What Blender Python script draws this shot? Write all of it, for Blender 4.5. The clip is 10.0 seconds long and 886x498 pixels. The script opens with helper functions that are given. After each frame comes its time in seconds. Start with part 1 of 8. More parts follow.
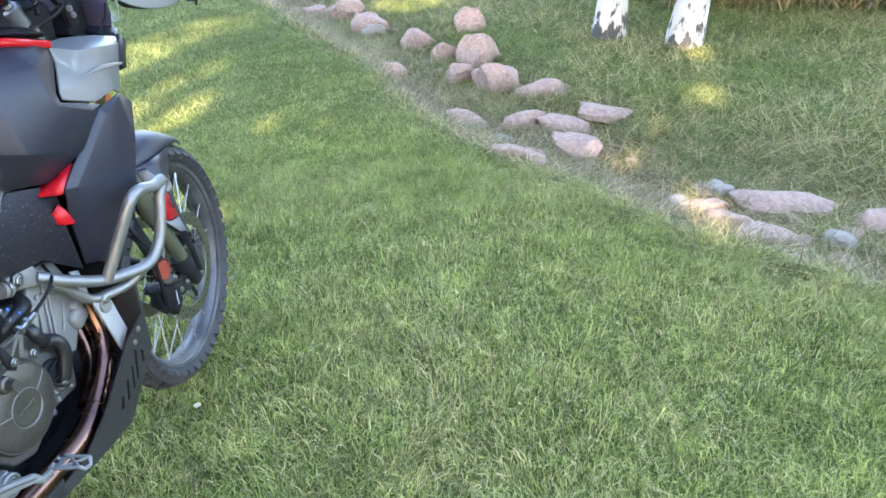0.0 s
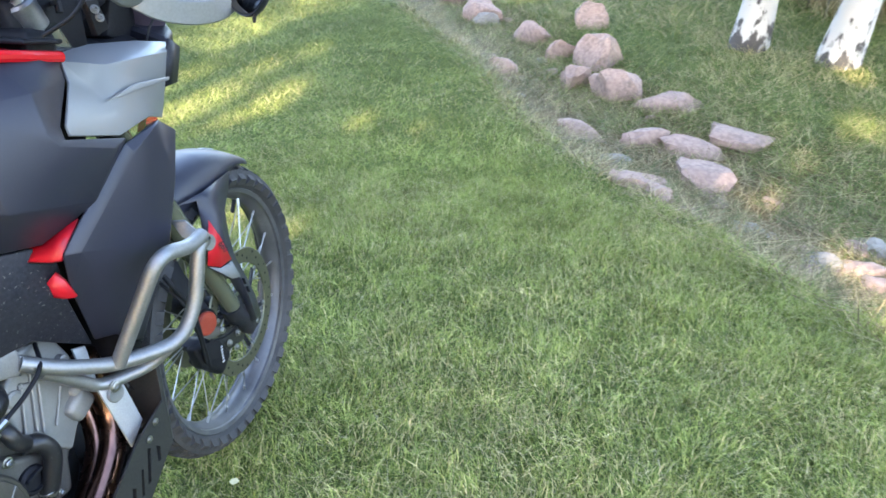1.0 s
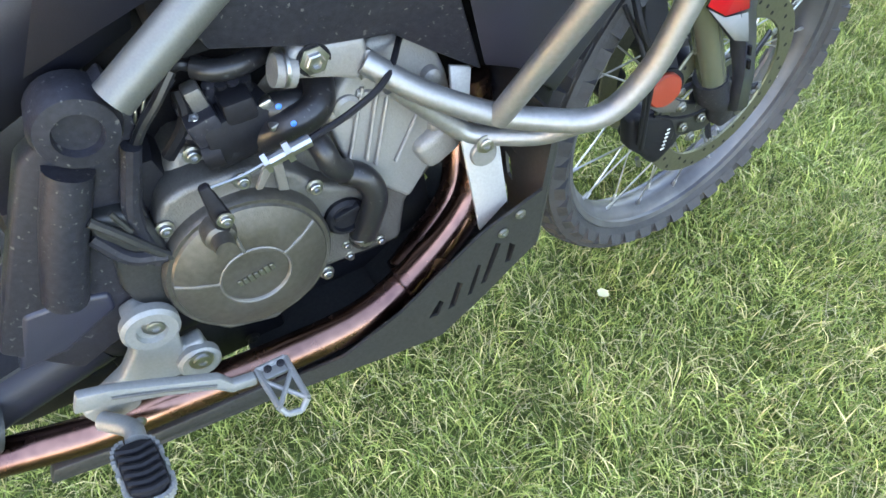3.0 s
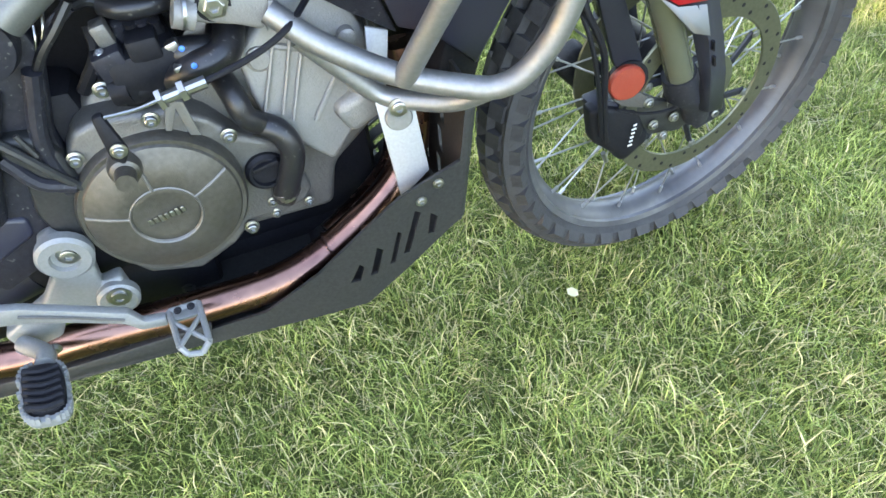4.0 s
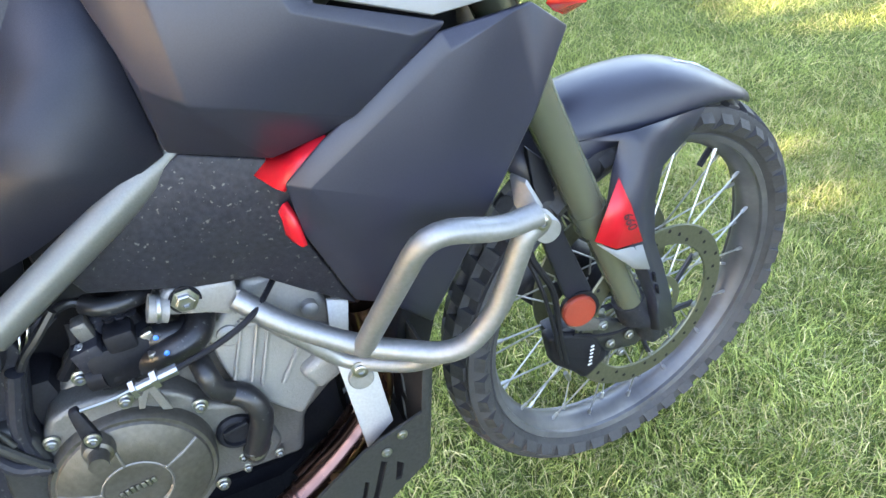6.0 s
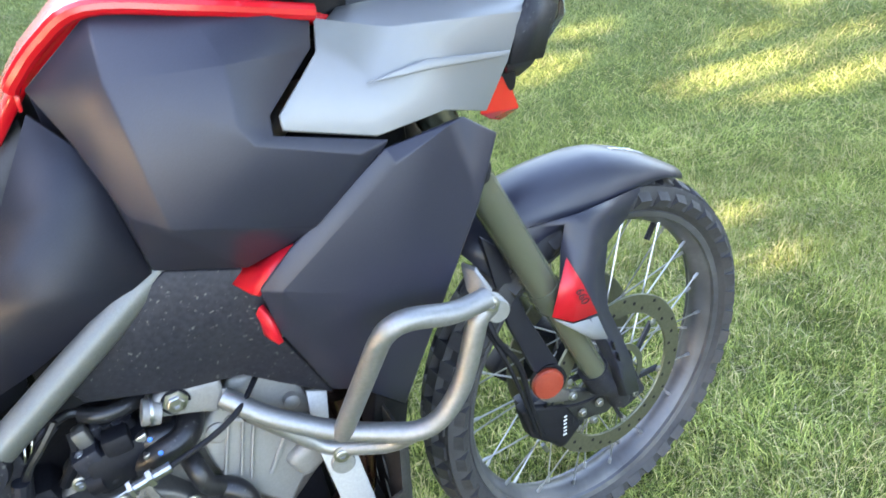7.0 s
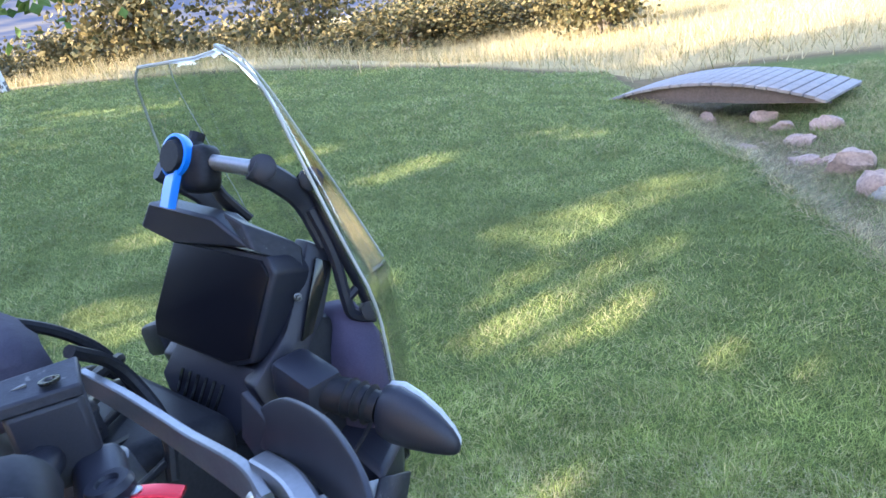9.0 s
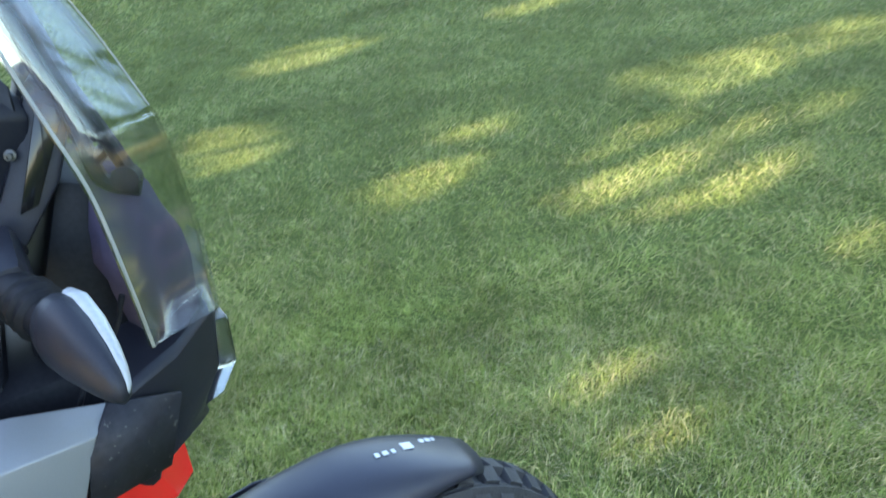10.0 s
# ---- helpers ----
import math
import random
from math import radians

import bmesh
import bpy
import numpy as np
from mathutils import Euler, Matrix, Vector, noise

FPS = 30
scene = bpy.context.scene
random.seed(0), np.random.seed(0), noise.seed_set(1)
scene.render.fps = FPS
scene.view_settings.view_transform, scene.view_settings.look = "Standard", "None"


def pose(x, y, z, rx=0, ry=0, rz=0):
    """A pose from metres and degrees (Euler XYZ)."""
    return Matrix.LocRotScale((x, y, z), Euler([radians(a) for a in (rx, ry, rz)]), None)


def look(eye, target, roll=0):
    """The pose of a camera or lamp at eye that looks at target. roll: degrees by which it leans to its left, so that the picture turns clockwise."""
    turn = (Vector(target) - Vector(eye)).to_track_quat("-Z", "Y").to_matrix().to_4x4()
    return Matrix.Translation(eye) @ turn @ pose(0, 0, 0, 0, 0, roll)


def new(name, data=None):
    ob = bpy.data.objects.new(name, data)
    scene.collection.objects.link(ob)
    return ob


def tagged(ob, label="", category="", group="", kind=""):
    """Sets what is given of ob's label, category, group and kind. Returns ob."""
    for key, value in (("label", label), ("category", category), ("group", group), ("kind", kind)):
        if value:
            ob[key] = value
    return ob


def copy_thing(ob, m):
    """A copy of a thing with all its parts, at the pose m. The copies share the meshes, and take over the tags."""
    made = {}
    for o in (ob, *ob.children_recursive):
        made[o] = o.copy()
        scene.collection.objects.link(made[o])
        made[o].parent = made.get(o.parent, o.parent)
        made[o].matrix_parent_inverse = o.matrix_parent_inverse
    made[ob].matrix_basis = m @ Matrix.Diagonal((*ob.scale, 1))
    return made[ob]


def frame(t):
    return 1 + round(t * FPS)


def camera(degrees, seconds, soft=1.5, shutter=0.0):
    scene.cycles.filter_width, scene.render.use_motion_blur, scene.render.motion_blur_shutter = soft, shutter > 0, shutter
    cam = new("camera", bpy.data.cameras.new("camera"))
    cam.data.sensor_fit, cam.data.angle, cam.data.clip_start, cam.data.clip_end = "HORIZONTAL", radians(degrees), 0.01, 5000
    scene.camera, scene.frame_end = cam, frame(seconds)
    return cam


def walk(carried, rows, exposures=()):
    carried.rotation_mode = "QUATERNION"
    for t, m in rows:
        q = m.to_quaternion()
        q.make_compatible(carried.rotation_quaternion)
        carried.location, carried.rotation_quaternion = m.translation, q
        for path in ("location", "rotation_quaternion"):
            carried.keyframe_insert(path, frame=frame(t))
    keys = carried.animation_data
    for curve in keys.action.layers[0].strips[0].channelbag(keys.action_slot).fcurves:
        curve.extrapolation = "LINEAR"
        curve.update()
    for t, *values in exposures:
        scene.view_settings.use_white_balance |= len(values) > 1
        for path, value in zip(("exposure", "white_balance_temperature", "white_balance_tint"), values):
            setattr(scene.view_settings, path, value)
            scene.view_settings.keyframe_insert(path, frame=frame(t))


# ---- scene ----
cam = camera(62.9, 10.0, 1.5, 0.15)
PATH = [
    (0, (0.454, 0.159, 1.436), (0.141, 1.851, 0.416), -1.5),
    (0.5, (0.382, 0.405, 1.413), (0.038, 2.086, 0.386), 0.3),
    (1, (0.298, 0.612, 1.402), (-0.233, 2.222, 0.341), 0.8),
    (1.5, (0.291, 0.851, 1.339), (-0.623, 2.184, 0.161), -1.5),
    (2, (0.164, 0.958, 1.224), (-0.865, 1.904, -0.207), -2.4),
    (2.5, (-0.015, 0.979, 1.159), (-1.029, 1.661, -0.424), -2.6),
    (2.7, (-0.043, 0.979, 1.146), (-1.069, 1.583, -0.461), -2.9),
    (3.8, (0.112, 1.114, 1.09), (-1.083, 1.49, -0.469), -5.3),
    (4, (0.109, 1.134, 1.087), (-1.09, 1.5, -0.471), -5.4),
    (4.5, (0.129, 1.159, 1.098), (-1.108, 1.537, -0.428), -6.1),
    (5, (0.119, 1.182, 1.124), (-1.217, 1.633, -0.294), -6.6),
    (5.5, (0.055, 1.208, 1.183), (-1.367, 1.711, -0.131), -6.6),
    (5.7, (0.059, 1.203, 1.194), (-1.378, 1.716, -0.099), -6.3),
    (6.8, (0.169, 1.173, 1.222), (-1.385, 1.765, 0.112), -9.2),
    (7, (0.167, 1.198, 1.249), (-1.402, 1.829, 0.181), -9.9),
    (7.5, (0.118, 1.271, 1.302), (-1.433, 2.076, 0.33), -10.6),
    (8, (0.089, 1.294, 1.357), (-1.439, 2.26, 0.501), -11.0),
    (8.5, (-0.003, 1.282, 1.397), (-1.487, 2.405, 0.665), -9.9),
    (9, (-0.063, 1.312, 1.451), (-1.447, 2.605, 0.808), -8.6),
    (9.5, (-0.031, 1.495, 1.405), (-1.442, 2.747, 0.736), -9.8),
    (10, (-0.057, 1.672, 1.348), (-1.613, 2.467, 0.375), -10.6),
]
EXPOSURE = [(0, 3.60, 6600, 17), (1.0, 3.56, 6650, 17), (1.5, 3.61, 6600, 19), (2.0, 3.91, 7300, 16), (2.5, 3.98, 7400, 17), (4.5, 4.03, 7600, 16), (5.0, 4.14, 7450, 17), (5.5, 4.07, 7300, 18), (7, 3.93, 7200, 18), (7.5, 3.56, 7200, 18), (8, 3.50, 7200, 14), (8.5, 3.48, 6900, 23), (9, 3.25, 5850, 20), (9.5, 3.07, 5750, 16), (10, 3.28, 6600, 9)]
walk(cam, [(t, look(eye, target, roll)) for t, eye, target, roll in PATH], EXPOSURE)

# ---- light ----
world = bpy.data.worlds.new("sky")
scene.world = world
world.use_nodes = True
_nt = world.node_tree
_sky = _nt.nodes.new("ShaderNodeTexSky")
_sky.sky_type, _sky.sun_disc = "NISHITA", False
SUN_EL, SUN_AZ = radians(24), radians(184)  # azimuth from +Y, clockwise
_sky.sun_elevation, _sky.sun_rotation = SUN_EL, SUN_AZ
_bg = _nt.nodes["Background"]
_bg.inputs["Strength"].default_value = 0.15
_nt.links.new(_sky.outputs[0], _bg.inputs[0])
SUN_DIR = Vector((math.sin(SUN_AZ) * math.cos(SUN_EL), math.cos(SUN_AZ) * math.cos(SUN_EL), math.sin(SUN_EL)))
_sl = bpy.data.lights.new("sun", "SUN")
_sl.energy, _sl.angle, _sl.color = 2.6, radians(0.5), (1.0, 0.88, 0.66)
sun = new("sun", _sl)
sun.matrix_world = look(SUN_DIR * 30, (0, 0, 0))


# ---- materials ----
def mat(name, color, rough=0.5, metal=0.0, grain=0.0, grain_scale=60.0, stain=0.0, stain_scale=6.0, stain_color=None, bump=0.0, bump_scale=300.0, coat=0.0, spec=0.5, rough_var=0.0, speck=0.0):
    """Principled material with two scales of colour variation and a fine relief."""
    m = bpy.data.materials.new(name)
    m.use_nodes = True
    nt = m.node_tree
    b = nt.nodes["Principled BSDF"]
    b.inputs["Roughness"].default_value, b.inputs["Metallic"].default_value = rough, metal
    b.inputs["Coat Weight"].default_value = coat
    b.inputs["Specular IOR Level"].default_value = spec
    tc = nt.nodes.new("ShaderNodeTexCoord").outputs["Object"]
    def noise_tex(scale, detail=5.0):
        n = nt.nodes.new("ShaderNodeTexNoise")
        n.inputs["Scale"].default_value, n.inputs["Detail"].default_value = scale, detail
        nt.links.new(tc, n.inputs["Vector"])
        return n.outputs["Fac"]
    def ramp(fac, lo, hi):
        r = nt.nodes.new("ShaderNodeMapRange")
        r.inputs["From Min"].default_value, r.inputs["From Max"].default_value = 0.3, 0.7
        r.inputs["To Min"].default_value, r.inputs["To Max"].default_value = lo, hi
        nt.links.new(fac, r.inputs["Value"])
        return r.outputs[0]
    def mixer(a, bcol, fac):
        x = nt.nodes.new("ShaderNodeMix")
        x.data_type = "RGBA"
        if isinstance(a, tuple):
            x.inputs["A"].default_value = (*a, 1)
        else:
            nt.links.new(a, x.inputs["A"])
        x.inputs["B"].default_value = (*bcol, 1)
        nt.links.new(fac, x.inputs["Factor"])
        return x.outputs["Result"]
    out = color
    if stain:
        out = mixer(out, stain_color or tuple(c * 0.5 for c in color), ramp(noise_tex(stain_scale), 0.0, stain))
    if grain:
        out = mixer(out, tuple(min(1, c * 1.7 + 0.02) for c in color), ramp(noise_tex(grain_scale, 8.0), 0.0, grain))
    if speck:  # dust spots and splashes
        sp_f = nt.nodes.new("ShaderNodeMapRange")
        sp_f.inputs["From Min"].default_value, sp_f.inputs["From Max"].default_value = 0.66, 0.72
        nt.links.new(noise_tex(190.0, 2.0), sp_f.inputs["Value"])
        out = mixer(out, (speck, speck, speck * 0.95), sp_f.outputs[0])
    if isinstance(out, tuple):
        b.inputs["Base Color"].default_value = (*out, 1)
    else:
        nt.links.new(out, b.inputs["Base Color"])
    if rough_var:
        nt.links.new(ramp(noise_tex(stain_scale * 2.3), rough - rough_var, rough + rough_var), b.inputs["Roughness"])
    if bump:
        bn = nt.nodes.new("ShaderNodeBump")
        bn.inputs["Strength"].default_value, bn.inputs["Distance"].default_value = bump, 0.002
        nt.links.new(noise_tex(bump_scale, 3.0), bn.inputs["Height"])
        nt.links.new(bn.outputs[0], b.inputs["Normal"])
    return m


def glassy(name, color, rough=0.02, alpha=0.0):
    m = bpy.data.materials.new(name)
    m.use_nodes = True
    b = m.node_tree.nodes["Principled BSDF"]
    b.inputs["Base Color"].default_value, b.inputs["Roughness"].default_value = (*color, 1), rough
    b.inputs["Transmission Weight"].default_value, b.inputs["IOR"].default_value = 1.0, 1.45
    return m


def clear_sheet(name, tint):
    """Thin clear plastic: lets light straight through, with a glancing gloss."""
    m = bpy.data.materials.new(name)
    m.use_nodes = True
    nt = m.node_tree
    nt.nodes.remove(nt.nodes["Principled BSDF"])
    tr, gl, fr, mx = [nt.nodes.new(k) for k in ("ShaderNodeBsdfTransparent", "ShaderNodeBsdfGlossy", "ShaderNodeLayerWeight", "ShaderNodeMixShader")]
    tr.inputs[0].default_value = (*tint, 1)
    gl.inputs["Roughness"].default_value = 0.03
    pw, ml = nt.nodes.new("ShaderNodeMath"), nt.nodes.new("ShaderNodeMath")
    pw.operation, pw.inputs[1].default_value = "POWER", 2.6
    ml.operation, ml.inputs[1].default_value, ml.inputs[2].default_value = "MULTIPLY_ADD", 0.6, 0.03
    nt.links.new(fr.outputs["Facing"], pw.inputs[0])
    nt.links.new(pw.outputs[0], ml.inputs[0])
    nt.links.new(ml.outputs[0], mx.inputs[0])
    nt.links.new(tr.outputs[0], mx.inputs[1])
    nt.links.new(gl.outputs[0], mx.inputs[2])
    nt.links.new(mx.outputs[0], nt.nodes["Material Output"].inputs[0])
    return m


M_PLASTIC = mat("dark_plastic", (0.0076, 0.0085, 0.0158), 0.45, spec=0.35, grain=0.25, grain_scale=900, stain=0.5, stain_scale=5, stain_color=(0.0125, 0.013, 0.0165), bump=0.12, bump_scale=1400, rough_var=0.06)
M_PANEL = mat("satin_graphite_panel", (0.0158, 0.0170, 0.0300), 0.40, grain=0.15, grain_scale=700, stain=0.5, stain_scale=4, stain_color=(0.019, 0.0205, 0.0335), rough_var=0.05)
M_DUSTY = mat("dusty_black_plastic", (0.0070, 0.0078, 0.0142), 0.5, spec=0.28, grain=0.5, grain_scale=160, stain=0.6, stain_scale=9, stain_color=(0.02, 0.02, 0.021), bump=0.15, bump_scale=900, speck=0.09)
M_HOSE = mat("satin_rubber_hose", (0.006, 0.0063, 0.0085), 0.34, spec=0.45, grain=0.3, grain_scale=260, stain=0.5, stain_scale=18, stain_color=(0.018, 0.018, 0.019), speck=0.06)
M_BLACK = mat("black_rubber", (0.0034, 0.0038, 0.0066), 0.55, spec=0.2, grain=0.3, grain_scale=300, stain=0.4, stain_scale=14, stain_color=(0.014, 0.014, 0.015))
M_GLOSS = mat("gloss_black", (0.008, 0.008, 0.009), 0.12, stain=0.2, stain_scale=8)
M_SCREEN = mat("dead_display", (0.004, 0.004, 0.006), 0.4, spec=0.12, stain=0.4, stain_scale=10, stain_color=(0.006, 0.006, 0.009))
M_SILVER = mat("silver_grey_paint", (0.19, 0.196, 0.204), 0.36, metal=0.25, grain=0.12, grain_scale=1500, stain=0.25, stain_scale=7, stain_color=(0.17, 0.18, 0.195), coat=0.15)
M_RED = mat("signal_red_paint", (0.55, 0.006, 0.014), 0.25, stain=0.3, stain_scale=6, stain_color=(0.46, 0.006, 0.011), coat=0.3)
M_RED_MATT = mat("red_decal", (0.52, 0.008, 0.020), 0.38, stain=0.3, stain_scale=9, stain_color=(0.44, 0.008, 0.016))
M_ORANGE = mat("orange_lens", (0.22, 0.022, 0.007), 0.42, grain=0.4, grain_scale=400, bump=0.5, bump_scale=900)
M_REDLENS = mat("orange_red_plastic", (0.62, 0.012, 0.014), 0.22, stain=0.4, stain_scale=20, stain_color=(0.66, 0.04, 0.02))
M_STEEL = mat("brushed_stainless_tube", (0.235, 0.24, 0.245), 0.5, metal=0.8, grain=0.2, grain_scale=200, stain=0.5, stain_scale=12, stain_color=(0.21, 0.21, 0.205), rough_var=0.07)
M_FRAME = mat("olive_grey_frame_paint", (0.125, 0.13, 0.124), 0.45, metal=0.55, grain=0.2, grain_scale=500, stain=0.4, stain_scale=8, stain_color=(0.12, 0.125, 0.118))
M_FORK = mat("olive_anodised_fork", (0.17, 0.178, 0.135), 0.27, metal=0.6, stain=0.4, stain_scale=9, stain_color=(0.14, 0.147, 0.11))
M_ALLOY = mat("cast_alloy_grey", (0.225, 0.221, 0.213), 0.5, metal=0.35, grain=0.14, grain_scale=320, stain=0.6, stain_scale=11, stain_color=(0.165, 0.158, 0.146), bump=0.3, bump_scale=500)
M_BRONZE = mat("bronze_grey_cover", (0.097, 0.092, 0.083), 0.4, metal=0.7, grain=0.3, grain_scale=150, stain=0.6, stain_scale=16, stain_color=(0.075, 0.068, 0.056), bump=0.2, bump_scale=600, rough_var=0.08)
M_CASE = mat("engine_case_grey", (0.135, 0.132, 0.126), 0.42, metal=0.5, grain=0.2, grain_scale=260, stain=0.7, stain_scale=15, stain_color=(0.078, 0.073, 0.065), bump=0.3, bump_scale=420)
M_SATIN = mat("brushed_aluminium", (0.20, 0.207, 0.22), 0.40, metal=0.75, grain=0.2, grain_scale=300, stain=0.4, stain_scale=10, stain_color=(0.19, 0.195, 0.205), rough_var=0.06)
M_STRUT = mat("bare_aluminium_plate", (0.36, 0.37, 0.375), 0.5, metal=0.4, grain=0.2, grain_scale=300, stain=0.4, stain_scale=12, stain_color=(0.28, 0.29, 0.29))
M_PALE = mat("pale_alloy_bracket", (0.20, 0.207, 0.208), 0.5, metal=0.35, grain=0.2, grain_scale=300, stain=0.5, stain_scale=12, stain_color=(0.19, 0.20, 0.19))
M_BOLT = mat("zinc_bolt", (0.36, 0.37, 0.38), 0.34, metal=1.0, stain=0.5, stain_scale=60, stain_color=(0.3, 0.29, 0.27))
M_SKID = mat("black_coated_aluminium", (0.019, 0.020, 0.0205), 0.45, metal=0.2, grain=0.4, grain_scale=220, stain=0.6, stain_scale=11, stain_color=(0.02, 0.021, 0.021), bump=0.15, bump_scale=500)
M_DISC = mat("brake_disc_steel", (0.11, 0.112, 0.078), 0.42, metal=0.7, grain=0.3, grain_scale=200, stain=0.4, stain_scale=20, stain_color=(0.085, 0.086, 0.058))
M_RIM = mat("dusty_black_rim", (0.030, 0.030, 0.036), 0.42, metal=0.3, grain=0.6, grain_scale=90, stain=0.8, stain_scale=8, stain_color=(0.17, 0.17, 0.17))
M_SPOKE = mat("stainless_spoke", (0.45, 0.45, 0.45), 0.32, metal=0.85, stain=0.3, stain_scale=30)
M_TYRE = mat("dusty_tyre_rubber", (0.010, 0.010, 0.012), 0.7, grain=0.6, grain_scale=120, stain=0.8, stain_scale=13, stain_color=(0.050, 0.049, 0.050), bump=0.4, bump_scale=300)
M_CLOTH = mat("navy_nylon", (0.018, 0.016, 0.028), 0.8, grain=0.4, grain_scale=900, stain=0.5, stain_scale=12, stain_color=(0.022, 0.021, 0.034), spec=0.25, bump=0.6, bump_scale=60)
M_POUCH = mat("purple_cloth", (0.040, 0.034, 0.062), 0.85, grain=0.4, grain_scale=900, stain=0.6, stain_scale=18, stain_color=(0.058, 0.048, 0.078), spec=0.2, bump=0.6, bump_scale=60)
M_SEAT = mat("black_seat_vinyl", (0.016, 0.016, 0.018), 0.5, grain=0.3, grain_scale=500, bump=0.4, bump_scale=700)
M_BLUE = mat("blue_lever_plastic", (0.01, 0.16, 0.62), 0.35, stain=0.2, stain_scale=20)
M_WHITE = mat("white_print", (0.62, 0.63, 0.64), 0.5, stain=0.3, stain_scale=60)
M_GREYDECAL = mat("grey_decal", (0.215, 0.222, 0.232), 0.4, stain=0.2, stain_scale=20)
M_REDANOD = mat("red_anodised", (0.55, 0.02, 0.03), 0.25, metal=0.7, stain=0.2, stain_scale=20)
M_MIRROR = mat("mirror_glass", (0.34, 0.34, 0.35), 0.05, metal=1.0, stain=0.5, stain_scale=30, stain_color=(0.20, 0.20, 0.205))
M_SCREENGLASS = clear_sheet("clear_windscreen", (0.93, 0.95, 0.93))
M_EDGE = mat("pale_screen_edge", (0.30, 0.31, 0.28), 0.3, stain=0.2, stain_scale=20)
M_LENS = glassy("headlight_lens", (0.42, 0.45, 0.44), 0.18)

# heat-tinted header: copper, brown and violet along the pipe
M_PIPE = mat("heat_tinted_header", (0.225, 0.125, 0.092), 0.25, metal=1.0, grain=0.2, grain_scale=120, stain=0.95, stain_scale=11, stain_color=(0.085, 0.046, 0.046), rough_var=0.05)


# ---- geometry helpers ----
def part(name, bm, material, parent, label="", smooth=35, bevel=0.0, solid=0.0):
    """One mesh object out of bm, under parent."""
    me = bpy.data.meshes.new(name)
    bm.to_mesh(me)
    bm.free()
    for p in me.polygons:
        p.use_smooth = smooth > 0
    if smooth:
        me.set_sharp_from_angle(angle=radians(smooth))
    me.materials.append(material)
    ob = new(name, me)
    if parent is not None:
        ob.parent = parent
    if solid:
        s = ob.modifiers.new("thickness", "SOLIDIFY")
        s.thickness, s.offset = solid, -1.0
    if bevel:
        b = ob.modifiers.new("edge", "BEVEL")
        b.width, b.segments, b.limit_method, b.angle_limit = bevel, 2, "ANGLE", radians(28)
        b.harden_normals = False
    if label:
        tagged(ob, label)
    return ob


def thing(name, label, category, m=None, group="", kind=""):
    ob = new(name)
    ob.empty_display_size = 0.1
    if m is not None:
        ob.matrix_world = m
    return tagged(ob, label, category, group, kind)


def spline(pts, steps=6):
    """Catmull-Rom through the points."""
    p = [Vector(q) for q in pts]
    if len(p) < 3:
        return p
    p = [2 * p[0] - p[1]] + p + [2 * p[-1] - p[-2]]
    out = []
    for i in range(1, len(p) - 2):
        a, b, c, d = p[i - 1], p[i], p[i + 1], p[i + 2]
        for k in range(steps):
            t = k / steps
            out.append(0.5 * ((2 * b) + (c - a) * t + (2 * a - 5 * b + 4 * c - d) * t * t + (3 * b - a - 3 * c + d) * t ** 3))
    out.append(p[-2])
    return out


def fillet(pts, r, steps=5):
    """Polyline with its corners rounded at radius r (bent tube)."""
    p = [Vector(q) for q in pts]
    out = [p[0]]
    for i in range(1, len(p) - 1):
        a, b, c = p[i - 1], p[i], p[i + 1]
        d1, d2 = (a - b), (c - b)
        k = min(r, d1.length * 0.48, d2.length * 0.48)
        s, e = b + d1.normalized() * k, b + d2.normalized() * k
        for j in range(steps + 1):
            t = j / steps
            out.append(s * (1 - t) ** 2 + b * 2 * t * (1 - t) + e * t * t)
    out.append(p[-1])
    return out


def sweep(bm, path, r, n=12, flat=1.0, caps=True):
    """Tube along a path; r a number or a list."""
    path = [Vector(q) for q in path]
    m = len(path)
    rs = list(r) if isinstance(r, (list, tuple)) else [r] * m
    if len(rs) != m:
        rs = [rs[min(len(rs) - 1, int(i * len(rs) / m))] for i in range(m)]
    tang = [(path[min(i + 1, m - 1)] - path[max(i - 1, 0)]).normalized() for i in range(m)]
    up = Vector((0, 0, 1)) if abs(tang[0].z) < 0.9 else Vector((1, 0, 0))
    nrm = (up - tang[0] * up.dot(tang[0])).normalized()
    rings = []
    for i in range(m):
        nrm = (nrm - tang[i] * nrm.dot(tang[i])).normalized()
        bi = tang[i].cross(nrm)
        rings.append([bm.verts.new(path[i] + rs[i] * (math.cos(2 * math.pi * k / n) * nrm + flat * math.sin(2 * math.pi * k / n) * bi)) for k in range(n)])
    for i in range(m - 1):
        for k in range(n):
            bm.faces.new((rings[i][k], rings[i][(k + 1) % n], rings[i + 1][(k + 1) % n], rings[i + 1][k]))
    if caps:
        bm.faces.new(rings[0][::-1])
        bm.faces.new(rings[-1])
    return bm


def tube(pts, r, n=12, bend=0.0, smooth=0, flat=1.0):
    path = spline(pts, smooth) if smooth else (fillet(pts, bend) if bend else pts)
    bm = bmesh.new()
    return sweep(bm, path, r, n, flat)


def basis(axis):
    w = Vector(axis).normalized()
    u = w.cross(Vector((0, 0, 1)) if abs(w.z) < 0.9 else Vector((0, 1, 0))).normalized()
    return u, w.cross(u), w


